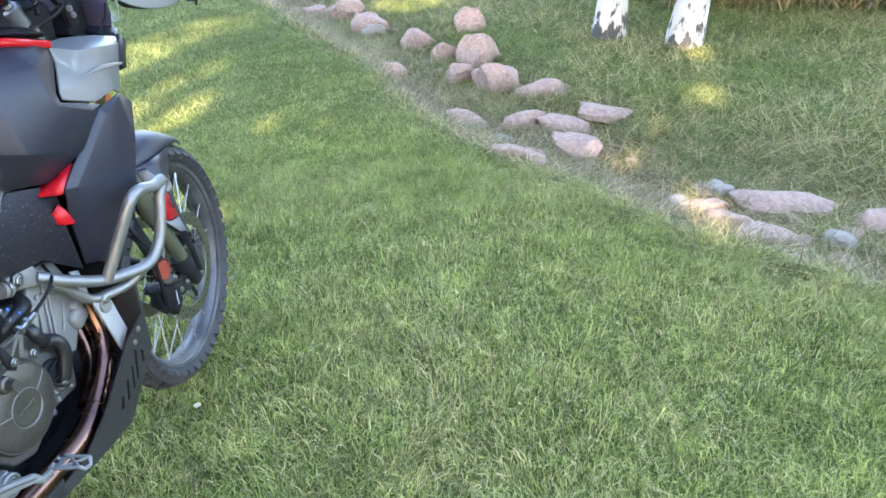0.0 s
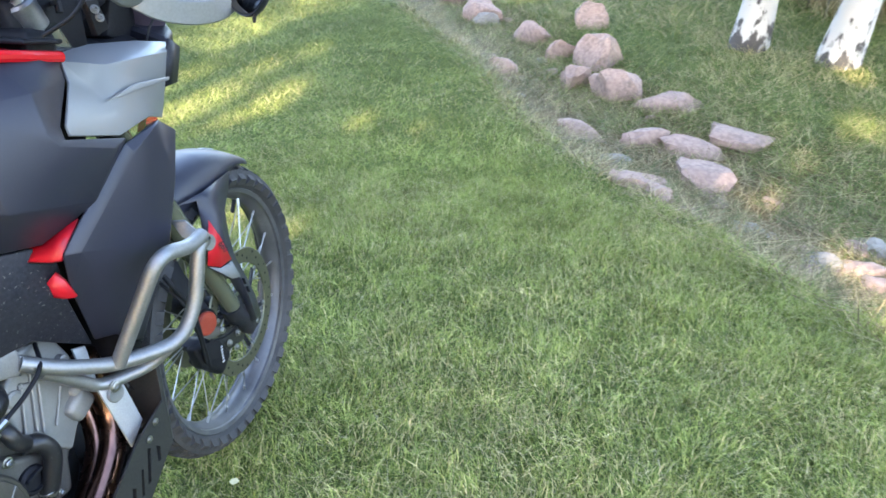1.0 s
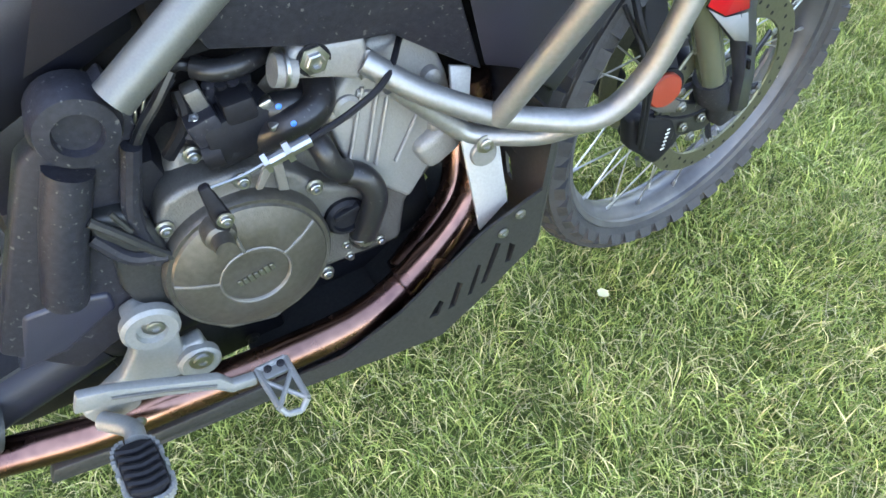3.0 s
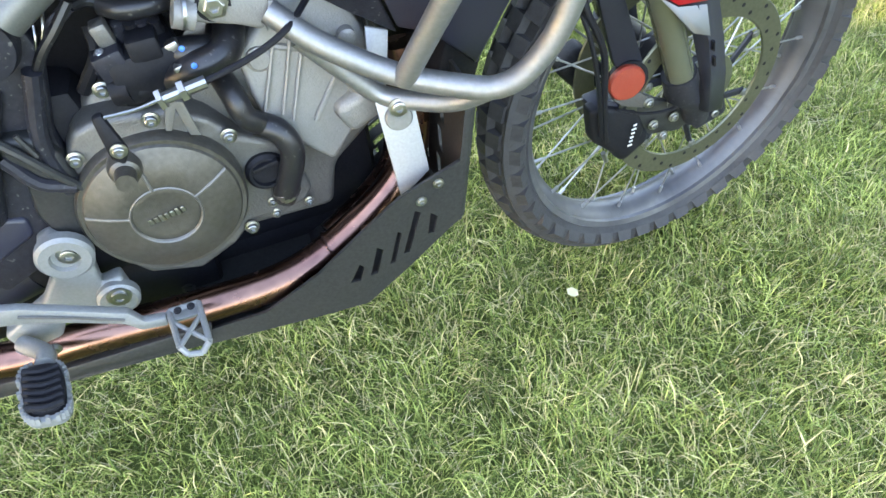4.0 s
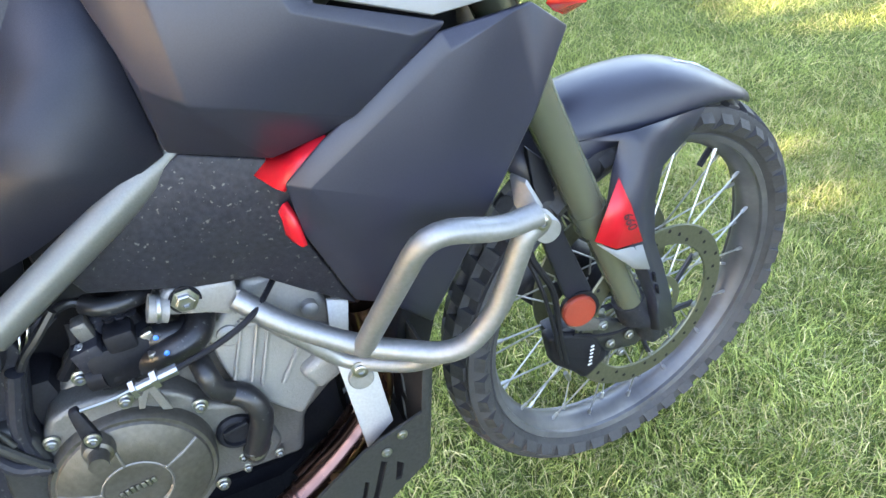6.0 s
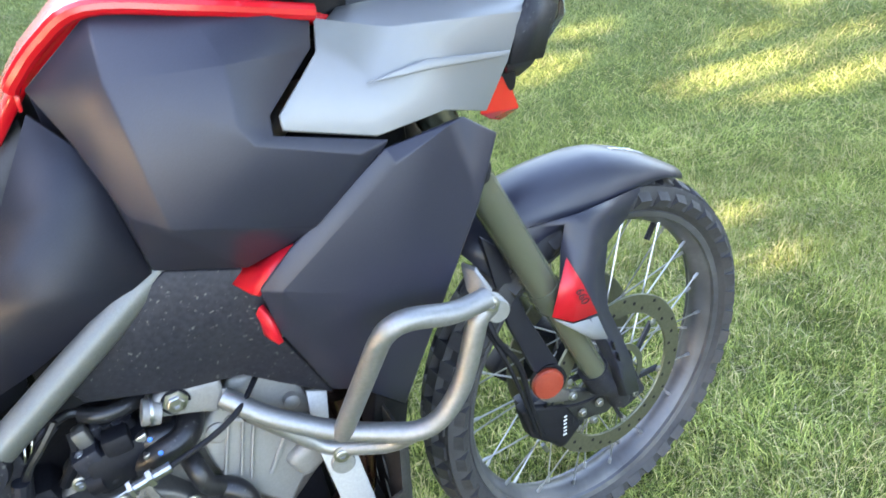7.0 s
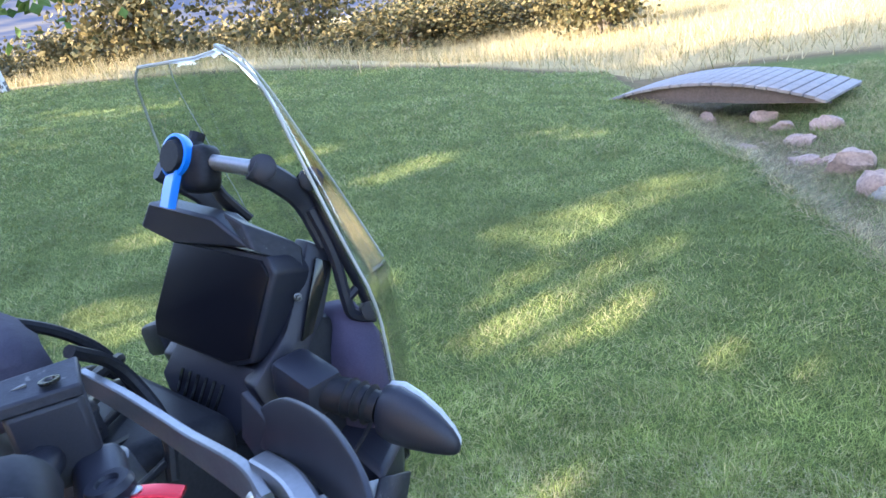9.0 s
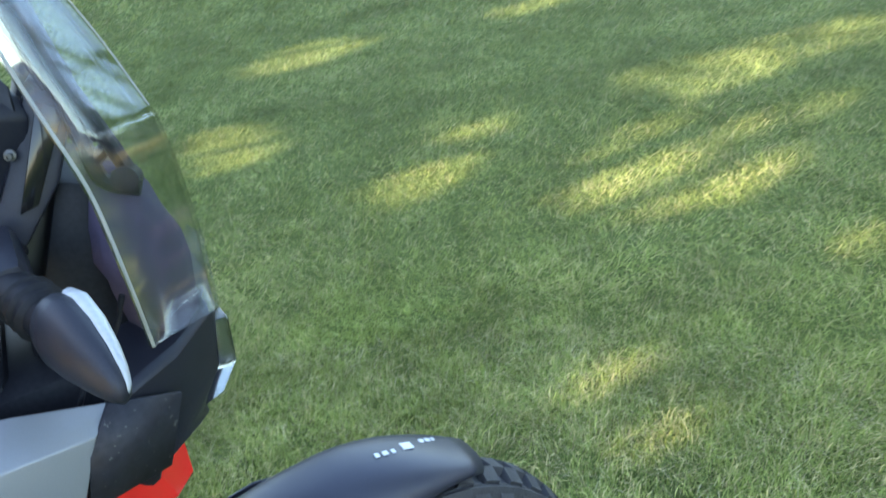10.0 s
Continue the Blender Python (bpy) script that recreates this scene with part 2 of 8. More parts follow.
def turned(bm, centre, axis, profile, n=24, closed=False):
    """Solid of revolution: profile of (radius, height along the axis)."""
    u, v, w = basis(axis)
    c = Vector(centre)
    rings = []
    for r, h in profile:
        if r < 1e-6:
            rings.append([bm.verts.new(c + w * h)])
        else:
            rings.append([bm.verts.new(c + w * h + r * (math.cos(2 * math.pi * k / n) * u + math.sin(2 * math.pi * k / n) * v)) for k in range(n)])
    pairs = list(zip(rings, rings[1:])) + ([(rings[-1], rings[0])] if closed else [])
    for a, b in pairs:
        for k in range(n):
            k2 = (k + 1) % n
            if len(a) == 1 and len(b) == 1:
                continue
            if len(a) == 1:
                bm.faces.new((a[0], b[k2], b[k]))
            elif len(b) == 1:
                bm.faces.new((a[k], a[k2], b[0]))
            else:
                bm.faces.new((a[k], a[k2], b[k2], b[k]))
    bmesh.ops.recalc_face_normals(bm, faces=bm.faces)
    return bm


def lathe(centre, axis, profile, n=24, closed=False):
    return turned(bmesh.new(), centre, axis, profile, n, closed)


def block(centre, size, turn=(0, 0, 0), bevel=0.0, seg=2):
    bm = bmesh.new()
    bmesh.ops.create_cube(bm, size=1.0)
    bmesh.ops.scale(bm, vec=size, verts=bm.verts)
    if bevel:
        bmesh.ops.bevel(bm, geom=bm.edges[:], offset=bevel, segments=seg, profile=0.5, affect="EDGES")
    bmesh.ops.transform(bm, matrix=pose(*centre, *turn), verts=bm.verts)
    return bm


def slab(outline, thick, bevel=0.0, seg=2):
    """Solid plate: the outline, and the same outline moved by the vector thick."""
    bm = bmesh.new()
    t = Vector(thick)
    a = [bm.verts.new(p) for p in outline]
    b = [bm.verts.new(Vector(p) + t) for p in outline]
    n = len(a)
    bm.faces.new(a)
    bm.faces.new(b[::-1])
    for i in range(n):
        bm.faces.new((a[i], b[i], b[(i + 1) % n], a[(i + 1) % n]))
    bmesh.ops.recalc_face_normals(bm, faces=bm.faces)
    if bevel:
        bmesh.ops.bevel(bm, geom=[e for e in bm.edges], offset=bevel, segments=seg, profile=0.5, affect="EDGES", clamp_overlap=True)
    return bm


def skin(verts, faces, out=(1, 0, 0)):
    """Open surface whose faces look towards out."""
    bm = bmesh.new()
    vs = [bm.verts.new(v) for v in verts]
    for f in faces:
        bm.faces.new([vs[i] for i in f])
    bmesh.ops.recalc_face_normals(bm, faces=bm.faces)
    bm.normal_update()
    s = sum((f.normal * f.calc_area() for f in bm.faces), Vector())
    if s.dot(Vector(out)) < 0:
        bmesh.ops.reverse_faces(bm, faces=bm.faces)
    return bm


def flip(bm):
    """Mirror image across the bike's middle plane."""
    for v in bm.verts:
        v.co.x = -v.co.x
    bmesh.ops.reverse_faces(bm, faces=bm.faces)
    return bm


def loft(rings, caps=True, close=True):
    bm = bmesh.new()
    vs = [[bm.verts.new(p) for p in ring] for ring in rings]
    n = len(vs[0])
    for a, b in zip(vs, vs[1:]):
        for k in range(n if close else n - 1):
            bm.faces.new((a[k], a[(k + 1) % n], b[(k + 1) % n], b[k]))
    if caps and close:
        bm.faces.new(vs[0][::-1])
        bm.faces.new(vs[-1])
    bmesh.ops.recalc_face_normals(bm, faces=bm.faces)
    return bm


def bolt(parent, c, axis=(1, 0, 0), r=0.008, h=0.006, hexa=True, material=None, name="bolt"):
    """Flange bolt with a recessed head."""
    r, h = r * 0.8, h * 0.8
    bm = bmesh.new()
    turned(bm, c, axis, [(r * 1.45, 0), (r * 1.45, h * 0.25), (r * 1.0, h * 0.35), (r, h * 0.9), (r * 0.85, h), (r * 0.5, h), (r * 0.45, h * 0.55), (0, h * 0.55)], 6 if hexa else 14)
    return part(name, bm, material or M_BOLT, parent, smooth=30)


def pierced(outline, holes, thick):
    """Solid plate with slots cut through it."""
    bm = bmesh.new()
    for ring in [outline] + holes:
        vs = [bm.verts.new(p) for p in ring]
        for a, b in zip(vs, vs[1:] + vs[:1]):
            bm.edges.new((a, b))
    bmesh.ops.triangle_fill(bm, use_beauty=True, edges=bm.edges[:])
    ext = bmesh.ops.extrude_face_region(bm, geom=bm.faces[:])
    bmesh.ops.translate(bm, vec=Vector(thick), verts=[g for g in ext["geom"] if isinstance(g, bmesh.types.BMVert)])
    bmesh.ops.recalc_face_normals(bm, faces=bm.faces)
    return bm


# ---- ground ----
EDGE_X = [-9.0, -5.5, -4.1, -3.1, -2.35, -1.6, -1.05, -0.5, -0.1, 0.46, 0.94, 1.6, 3.0, 6.0, 14.0]
EDGE_Y = [14.5, 10.3, 8.84, 7.6, 6.8, 5.82, 5.2, 4.3, 3.8, 3.35, 2.9, 2.53, 2.0, 1.2, 0.0]


def smooth01(t):
    t = np.clip(t, 0, 1)
    return t * t * (3 - 2 * t)


def creek(x, y):
    """Distance past the mown edge, towards the stony creek."""
    return (np.asarray(y) - np.interp(x, EDGE_X, EDGE_Y)) * 0.66


def ground(x, y):
    """Height of the lawn's surface."""
    x, y = np.asarray(x, float), np.asarray(y, float)
    d = creek(x, y)
    z = np.interp(d, [-0.35, 0.0, 0.32, 0.9, 1.5, 3.0, 8.0, 40.0], [0.0, -0.02, -0.24, -0.27, -0.17, -0.08, -0.02, 0.0])
    rise = np.interp(x, [-22.0, -19.0, -16.0, -14.0, -12.0, -10.0, -8.3, -6.0, -4.0, -2.5], [1.04, 1.02, 0.94, 0.82, 0.65, 0.45, 0.27, 0.12, 0.03, 0.0]) * smooth01(-d / 3.0)
    r = np.hypot(x, y)
    fall = -0.06 * np.clip(-x - 19.0, 0, 60)
    return z + rise + fall * smooth01(-d / 3.0) + 0.02 * np.sin(x * 0.9 + 1.0) * np.cos(y * 0.7) * smooth01((r - 3) / 4)


def graded(n, near, far):
    u = np.linspace(-1, 1, n)
    return near * u + far * np.sign(u) * np.abs(u) ** 5


gx, gy = graded(231, 11.0, 1500.0) - 0.5, graded(231, 11.0, 1500.0) + 4.0
GX, GY = np.meshgrid(gx, gy)
GZ = ground(GX, GY) - 0.03 + 0.006 * np.sin(GX * 31) * np.sin(GY * 27)
me = bpy.data.meshes.new("ground")
_n = len(gx)
_i = np.arange(_n * _n).reshape(_n, _n)
_q = np.stack([_i[:-1, :-1], _i[:-1, 1:], _i[1:, 1:], _i[1:, :-1]], -1).reshape(-1, 4)
me.from_pydata(np.stack([GX, GY, GZ], -1).reshape(-1, 3).tolist(), [], _q.tolist())
for p in me.polygons:
    p.use_smooth = True
# zones: 0 mown lawn, 0.5 creek bed, 1 dry meadow
_d = creek(GX, GY)
CREST = lambda x: np.interp(x, [-60.0, -19.0, -11.0, -7.0, -5.0, 0.0], [0.0, 5.0, 9.6, 11.8, 12.6, 13.5])
zone = np.where(_d > 0.02, 0.5 * smooth01(_d / 0.3) * smooth01((1.7 - _d) / 0.9) * smooth01((3.8 - GX) / 1.5), 0.0)
meadow = np.maximum(smooth01((GY - CREST(GX)) / 1.0), smooth01((-GX - 18.5) / 2.0))
att = me.attributes.new("dry", "FLOAT", "POINT")
att.data.foreach_set("value", np.maximum(zone, meadow).reshape(-1).astype(np.float32))
M_GROUND = bpy.data.materials.new("soil_and_turf")
M_GROUND.use_nodes = True
_nt = M_GROUND.node_tree
_b = _nt.nodes["Principled BSDF"]
_b.inputs["Roughness"].default_value, _b.inputs["Specular IOR Level"].default_value = 0.95, 0.04
_at = _nt.nodes.new("ShaderNodeAttribute")
_at.attribute_name = "dry"
_cr = _nt.nodes.new("ShaderNodeValToRGB")
_cr.color_ramp.elements[0].position, _cr.color_ramp.elements[0].color = 0.0, (0.084, 0.106, 0.033, 1)
_cr.color_ramp.elements[1].position, _cr.color_ramp.elements[1].color = 1.0, (0.34, 0.27, 0.14, 1)
_e = _cr.color_ramp.elements.new(0.45)
_e.color = (0.125, 0.092, 0.052, 1)
_tc = _nt.nodes.new("ShaderNodeTexCoord")
_no = _nt.nodes.new("ShaderNodeTexNoise")
_no.inputs["Scale"].default_value, _no.inputs["Detail"].default_value, _no.inputs["Roughness"].default_value = 9.0, 11.0, 0.78
_nt.links.new(_tc.outputs["Object"], _no.inputs["Vector"])
_mx = _nt.nodes.new("ShaderNodeMix")
_mx.data_type, _mx.blend_type = "RGBA", "MULTIPLY"
_mx.inputs["Factor"].default_value = 0.7
_r2 = _nt.nodes.new("ShaderNodeValToRGB")
_r2.color_ramp.elements[0].color, _r2.color_ramp.elements[1].color = (0.15, 0.14, 0.12, 1), (1.7, 1.7, 1.6, 1)
_nt.links.new(_at.outputs["Fac"], _cr.inputs[0])
_nt.links.new(_no.outputs["Fac"], _r2.inputs[0])
_nt.links.new(_cr.outputs[0], _mx.inputs["A"])
_nt.links.new(_r2.outputs[0], _mx.inputs["B"])
_nt.links.new(_mx.outputs["Result"], _b.inputs["Base Color"])
me.materials.append(M_GROUND)
ground_ob = tagged(new("ground", me), "mown lawn with a dry creek bed and golden meadow", "ground", kind="structure")

# far hills: a plain backdrop behind the valley, haze and daylight painted as glow
M_HILLS = bpy.data.materials.new("self_lit_hazy_hills")
M_HILLS.use_nodes = True
_nt = M_HILLS.node_tree
_nt.nodes.remove(_nt.nodes["Principled BSDF"])
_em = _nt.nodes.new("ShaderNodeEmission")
_no = _nt.nodes.new("ShaderNodeTexNoise")
_no.inputs["Scale"].default_value, _no.inputs["Detail"].default_value = 0.02, 7.0
_mp = _nt.nodes.new("ShaderNodeMapping")
_mp.inputs["Scale"].default_value = (0.6, 0.6, 7.0)
_tc = _nt.nodes.new("ShaderNodeTexCoord")
_nt.links.new(_tc.outputs["Object"], _mp.inputs["Vector"])
_nt.links.new(_mp.outputs[0], _no.inputs["Vector"])
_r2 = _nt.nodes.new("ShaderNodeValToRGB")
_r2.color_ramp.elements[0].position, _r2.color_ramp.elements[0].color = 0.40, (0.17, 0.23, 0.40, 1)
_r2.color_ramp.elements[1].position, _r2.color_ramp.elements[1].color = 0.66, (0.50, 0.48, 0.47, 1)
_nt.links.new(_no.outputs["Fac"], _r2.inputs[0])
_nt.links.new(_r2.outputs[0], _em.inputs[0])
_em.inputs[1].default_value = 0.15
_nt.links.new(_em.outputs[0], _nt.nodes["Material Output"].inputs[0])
bm = bmesh.new()
_prev = None
for k in range(73):
    a = radians(-170 + 260 * k / 72)
    R = 1100.0
    h = 95 + 22 * math.sin(3.1 * a + 1) + 14 * math.sin(7.3 * a) + 6 * math.sin(19 * a)
    low, top = bm.verts.new((R * math.sin(a), R * math.cos(a), -80)), bm.verts.new((R * 1.1 * math.sin(a), R * 1.1 * math.cos(a), h))
    if _prev:
        bm.faces.new((_prev[0], low, top, _prev[1]))
    _prev = (low, top)
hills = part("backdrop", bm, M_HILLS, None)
tagged(hills, "hazy blue hills across the valley", "hills", kind="structure")


# ---- shade trees, shrubs ----
def leaf_cards(rng, centres, size, squash=0.55):
    """Many small bent leaves, one mesh."""
    n = len(centres)
    a = rng.normal(size=(n, 3))
    a /= np.linalg.norm(a, axis=1, keepdims=True)
    b = np.cross(a, rng.normal(size=(n, 3)))
    b /= np.linalg.norm(b, axis=1, keepdims=True)
    c = np.cross(a, b)
    s = size * rng.uniform(0.6, 1.3, (n, 1))
    v = np.stack([centres - a * s, centres + b * s * squash + c * s * 0.15, centres + a * s, centres - b * s * squash + c * s * 0.15], 1)
    m = bpy.data.meshes.new("leaves")
    m.from_pydata(v.reshape(-1, 3).tolist(), [], np.arange(4 * n).reshape(-1, 4).tolist())
    return m


def leaf_material(name, c1, c2, trans=0.25):
    m = bpy.data.materials.new(name)
    m.use_nodes = True
    nt = m.node_tree
    b = nt.nodes["Principled BSDF"]
    b.inputs["Roughness"].default_value, b.inputs["Specular IOR Level"].default_value = 0.65, 0.2
    b.inputs["Subsurface Weight"].default_value = 0.0
    g = nt.nodes.new("ShaderNodeNewGeometry")
    r = nt.nodes.new("ShaderNodeValToRGB")
    r.color_ramp.elements[0].color, r.color_ramp.elements[1].color = (*c1, 1), (*c2, 1)
    nt.links.new(g.outputs["Random Per Island"], r.inputs[0])
    nt.links.new(r.outputs[0], b.inputs["Base Color"])
    t = nt.nodes.new("ShaderNodeBsdfTranslucent")
    nt.links.new(r.outputs[0], t.inputs[0])
    mixs = nt.nodes.new("ShaderNodeMixShader")
    mixs.inputs[0].default_value = trans
    nt.links.new(b.outputs[0], mixs.inputs[1])
    nt.links.new(t.outputs[0], mixs.inputs[2])
    nt.links.new(mixs.outputs[0], nt.nodes["Material Output"].inputs[0])
    return m


M_LEAF = leaf_material("aspen_leaf", (0.035, 0.075, 0.018), (0.09, 0.14, 0.03))
M_OAK = leaf_material("scrub_oak_leaf", (0.030, 0.036, 0.013), (0.185, 0.140, 0.055), 0.15)
M_TWIG = mat("grey_brown_bark", (0.16, 0.13, 0.10), 0.85, grain=0.5, grain_scale=40, stain=0.6, stain_scale=8)
# white aspen bark with black scars
M_ASPEN = bpy.data.materials.new("aspen_bark")
M_ASPEN.use_nodes = True
_nt = M_ASPEN.node_tree
_b = _nt.nodes["Principled BSDF"]
_b.inputs["Roughness"].default_value = 0.75
_tc = _nt.nodes.new("ShaderNodeTexCoord")
_mp = _nt.nodes.new("ShaderNodeMapping")
_mp.inputs["Scale"].default_value = (1.0, 1.0, 0.55)
_no = _nt.nodes.new("ShaderNodeTexNoise")
_no.inputs["Scale"].default_value, _no.inputs["Detail"].default_value = 16.0, 6.0
_r2 = _nt.nodes.new("ShaderNodeValToRGB")
_r2.color_ramp.elements[0].position, _r2.color_ramp.elements[0].color = 0.345, (0.06, 0.055, 0.05, 1)
_r2.color_ramp.elements[1].position, _r2.color_ramp.elements[1].color = 0.425, (0.46, 0.455, 0.42, 1)
_sep = _nt.nodes.new("ShaderNodeSeparateXYZ")
_add = _nt.nodes.new("ShaderNodeMapRange")
_add.inputs["From Min"].default_value, _add.inputs["From Max"].default_value = 0.0, 0.28
_add.inputs["To Min"].default_value, _add.inputs["To Max"].default_value = -0.24, 0.0
_sum = _nt.nodes.new("ShaderNodeMath")
_nt.links.new(_tc.outputs["Object"], _mp.inputs["Vector"])
_nt.links.new(_mp.outputs[0], _no.inputs["Vector"])
_nt.links.new(_tc.outputs["Object"], _sep.inputs[0])
_nt.links.new(_sep.outputs["Z"], _add.inputs["Value"])
_nt.links.new(_no.outputs["Fac"], _sum.inputs[0])
_nt.links.new(_add.outputs[0], _sum.inputs[1])
_nt.links.new(_sum.outputs[0], _r2.inputs[0])
_nt.links.new(_r2.outputs[0], _b.inputs["Base Color"])
_bn = _nt.nodes.new("ShaderNodeBump")
_bn.inputs["Strength"].default_value, _bn.inputs["Distance"].default_value = 0.6, 0.01
_nt.links.new(_no.outputs["Fac"], _bn.inputs["Height"])
_nt.links.new(_bn.outputs[0], _b.inputs["Normal"])

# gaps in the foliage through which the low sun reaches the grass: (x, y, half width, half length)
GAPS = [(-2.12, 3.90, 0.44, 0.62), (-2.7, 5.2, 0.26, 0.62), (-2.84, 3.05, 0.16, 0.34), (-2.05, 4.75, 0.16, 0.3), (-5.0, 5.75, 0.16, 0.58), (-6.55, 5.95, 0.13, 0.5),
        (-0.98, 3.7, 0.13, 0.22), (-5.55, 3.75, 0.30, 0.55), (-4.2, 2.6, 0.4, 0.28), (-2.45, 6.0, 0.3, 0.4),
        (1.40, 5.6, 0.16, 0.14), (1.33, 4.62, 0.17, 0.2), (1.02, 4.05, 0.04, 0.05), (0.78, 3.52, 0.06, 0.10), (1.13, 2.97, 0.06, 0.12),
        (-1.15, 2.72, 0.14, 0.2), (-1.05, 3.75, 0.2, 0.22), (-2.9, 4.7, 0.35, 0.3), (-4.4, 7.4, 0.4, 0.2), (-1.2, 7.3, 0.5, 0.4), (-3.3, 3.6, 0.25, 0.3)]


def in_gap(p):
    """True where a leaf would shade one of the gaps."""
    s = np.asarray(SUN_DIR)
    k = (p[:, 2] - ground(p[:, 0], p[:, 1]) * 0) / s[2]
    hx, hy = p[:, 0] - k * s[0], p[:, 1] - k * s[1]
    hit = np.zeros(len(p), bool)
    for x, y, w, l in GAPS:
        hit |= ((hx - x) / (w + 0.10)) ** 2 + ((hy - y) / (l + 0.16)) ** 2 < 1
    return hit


def aspen(x, y, height, seed, r=0.13, crown=True, lean=(0.0, 0.0), leaves=2600, label="white-barked aspen with black scars at its foot"):
    rng = np.random.default_rng(seed)
    z = float(ground(x, y)) - 0.05
    t = thing("aspen_tree", label, "tree", pose(x, y, z), group="aspens")
    path, rad = [], []
    for k in range(15):
        f = k / 14
        path.append((lean[0] * f * height + 0.05 * math.sin(5 * f + seed), lean[1] * f * height + 0.05 * math.cos(4 * f + seed), f * height))
        rad.append(r * (1.35 - 0.35 * min(1, f * 25)) * (1 - 0.8 * f))
    part("trunk", sweep(bmesh.new(), path, rad, 14), M_ASPEN, t)
    if not crown:
        return t
    cen = []
    for k in range(22):
        f = rng.uniform(0.22, 0.97)
        a = rng.uniform(0, 2 * math.pi)
        reach = height * 0.30 * (1.05 - f) + 0.7
        p0 = np.array(path[int(f * 14)])
        p1 = p0 + np.array([math.cos(a) * reach, math.sin(a) * reach, 0.3 * reach])
        part("limb", sweep(bmesh.new(), [p0, (p0 + p1) / 2 + (0, 0, 0.1), p1], [0.04, 0.028, 0.01], 6), M_ASPEN, t)
        m = leaves // 22
        along = rng.uniform(0.15, 1.1, (m, 1))
        cen.append(p0 + (p1 - p0) * along + rng.normal(size=(m, 3)) * (0.55, 0.55, 0.5))
    c = np.concatenate(cen)
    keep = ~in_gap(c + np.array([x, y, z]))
    lm = leaf_cards(rng, c[keep], 0.15, 0.8)
    lm.materials.append(M_LEAF)
    crown_ob = new("crown", lm)
    crown_ob.parent = t
    return t


aspen(0.80, 6.45, 7.0, 11, 0.112, True, (0.03, 0.02), 1200)
aspen(1.36, 6.20, 7.5, 12, 0.118, True, (0.06, 0.0), 1200)
# out-of-view row added to block the sun; the last tree shades the bike
_k = 0
for tx, ty, th in ((-13.5, -9.5, 10.2), (-10.0, -11.5, 11.8), (-7.0, -9.5, 10.6), (-4.4, -11.0, 11.8), (-2.0, -9.0, 10.2), (0.4, -11.5, 11.8), (2.8, -9.5, 10.2), (5.4, -11.0, 11.2), (-8.6, -13.0, 12.0), (-3.2, -13.5, 12.2), (2.0, -13.5, 12.2), (8.5, -10.0, 10.5), (-17.0, -10.5, 11.0), (-5.6, -8.6, 10.9), (-4.4, -8.9, 10.6), (-3.2, -8.4, 10.4), (-1.45, -7.2, 8.4)):
    _k += 1
    aspen(tx, ty, th, 20 + _k, 0.14, True, (0, 0), 5600, "tall leafy aspen shading the lawn")


def shrub(x, y, h, seed, w=1.0):
    rng = np.random.default_rng(seed)
    t = thing("scrub_oak", "rounded scrub oak turning yellow at the meadow's edge", "shrub", pose(x, y, float(ground(x, y)) - 0.05), group="scrub oaks")
    cen = []
    for k in range(7):
        a = rng.uniform(0, 2 * math.pi)
        p1 = np.array([math.cos(a) * w * rng.uniform(0.2, 0.8), math.sin(a) * w * rng.uniform(0.2, 0.8), h * rng.uniform(0.5, 0.85)])
        part("stem", sweep(bmesh.new(), [(0.05 * k - 0.15, 0, 0), p1 * (0.4, 0.4, 0.55), p1], [0.05, 0.035, 0.012], 6), M_TWIG, t)
    for k in range(38):
        c = np.array([rng.normal() * w * 0.55, rng.normal() * w * 0.55, h * rng.uniform(0.15, 0.92)])
        m = 70
        cen.append(c + rng.normal(size=(m, 3)) * (0.27 * w, 0.27 * w, 0.2 * h * 0.5))
    lm = leaf_cards(rng, np.concatenate(cen), 0.095, 0.75)
    lm.materials.append(M_OAK)
    o = new("crown", lm)
    o.parent = t
    return t


_shrubs = [shrub(-24.0, 6.0, 2.6, 41, 1.3), shrub(-20.5, 10.5, 2.2, 42, 1.2), shrub(-19.0, 14.5, 2.9, 43, 1.5), shrub(-12.0, 20.0, 2.6, 44, 1.4)]
_rng = np.random.default_rng(9)
for k in range(46):
    a = radians(-96 + 72 * (k + _rng.uniform(-0.4, 0.4)) / 46)
    rr = _rng.uniform(24, 34) + (10 if k > 24 else 0) + (14 if k > 36 else 0)
    sx, sy = rr * math.sin(a), 1.3 + rr * math.cos(a)
    s = _rng.uniform(0.6, 1.0)
    o = copy_thing(_shrubs[k % 4], pose(sx, sy, float(ground(sx, sy)) - 0.1, 0, 0, _rng.uniform(0, 360)))
    o.scale = (s, s, s * _rng.uniform(0.55, 0.85))

for k in range(26):  # a second row closing the gap above the straw
    a = radians(-62 + 30 * (k + _rng.uniform(-0.4, 0.4)) / 26)
    rr = _rng.uniform(27, 35)
    sx, sy = rr * math.sin(a), 1.3 + rr * math.cos(a)
    s = _rng.uniform(0.55, 0.95)
    o = copy_thing(_shrubs[(k + 1) % 4], pose(sx, sy, float(ground(sx, sy)) - 0.1, 0, 0, _rng.uniform(0, 360)))
    o.scale = (s * 1.15, s * 1.15, s * _rng.uniform(0.55, 0.85))

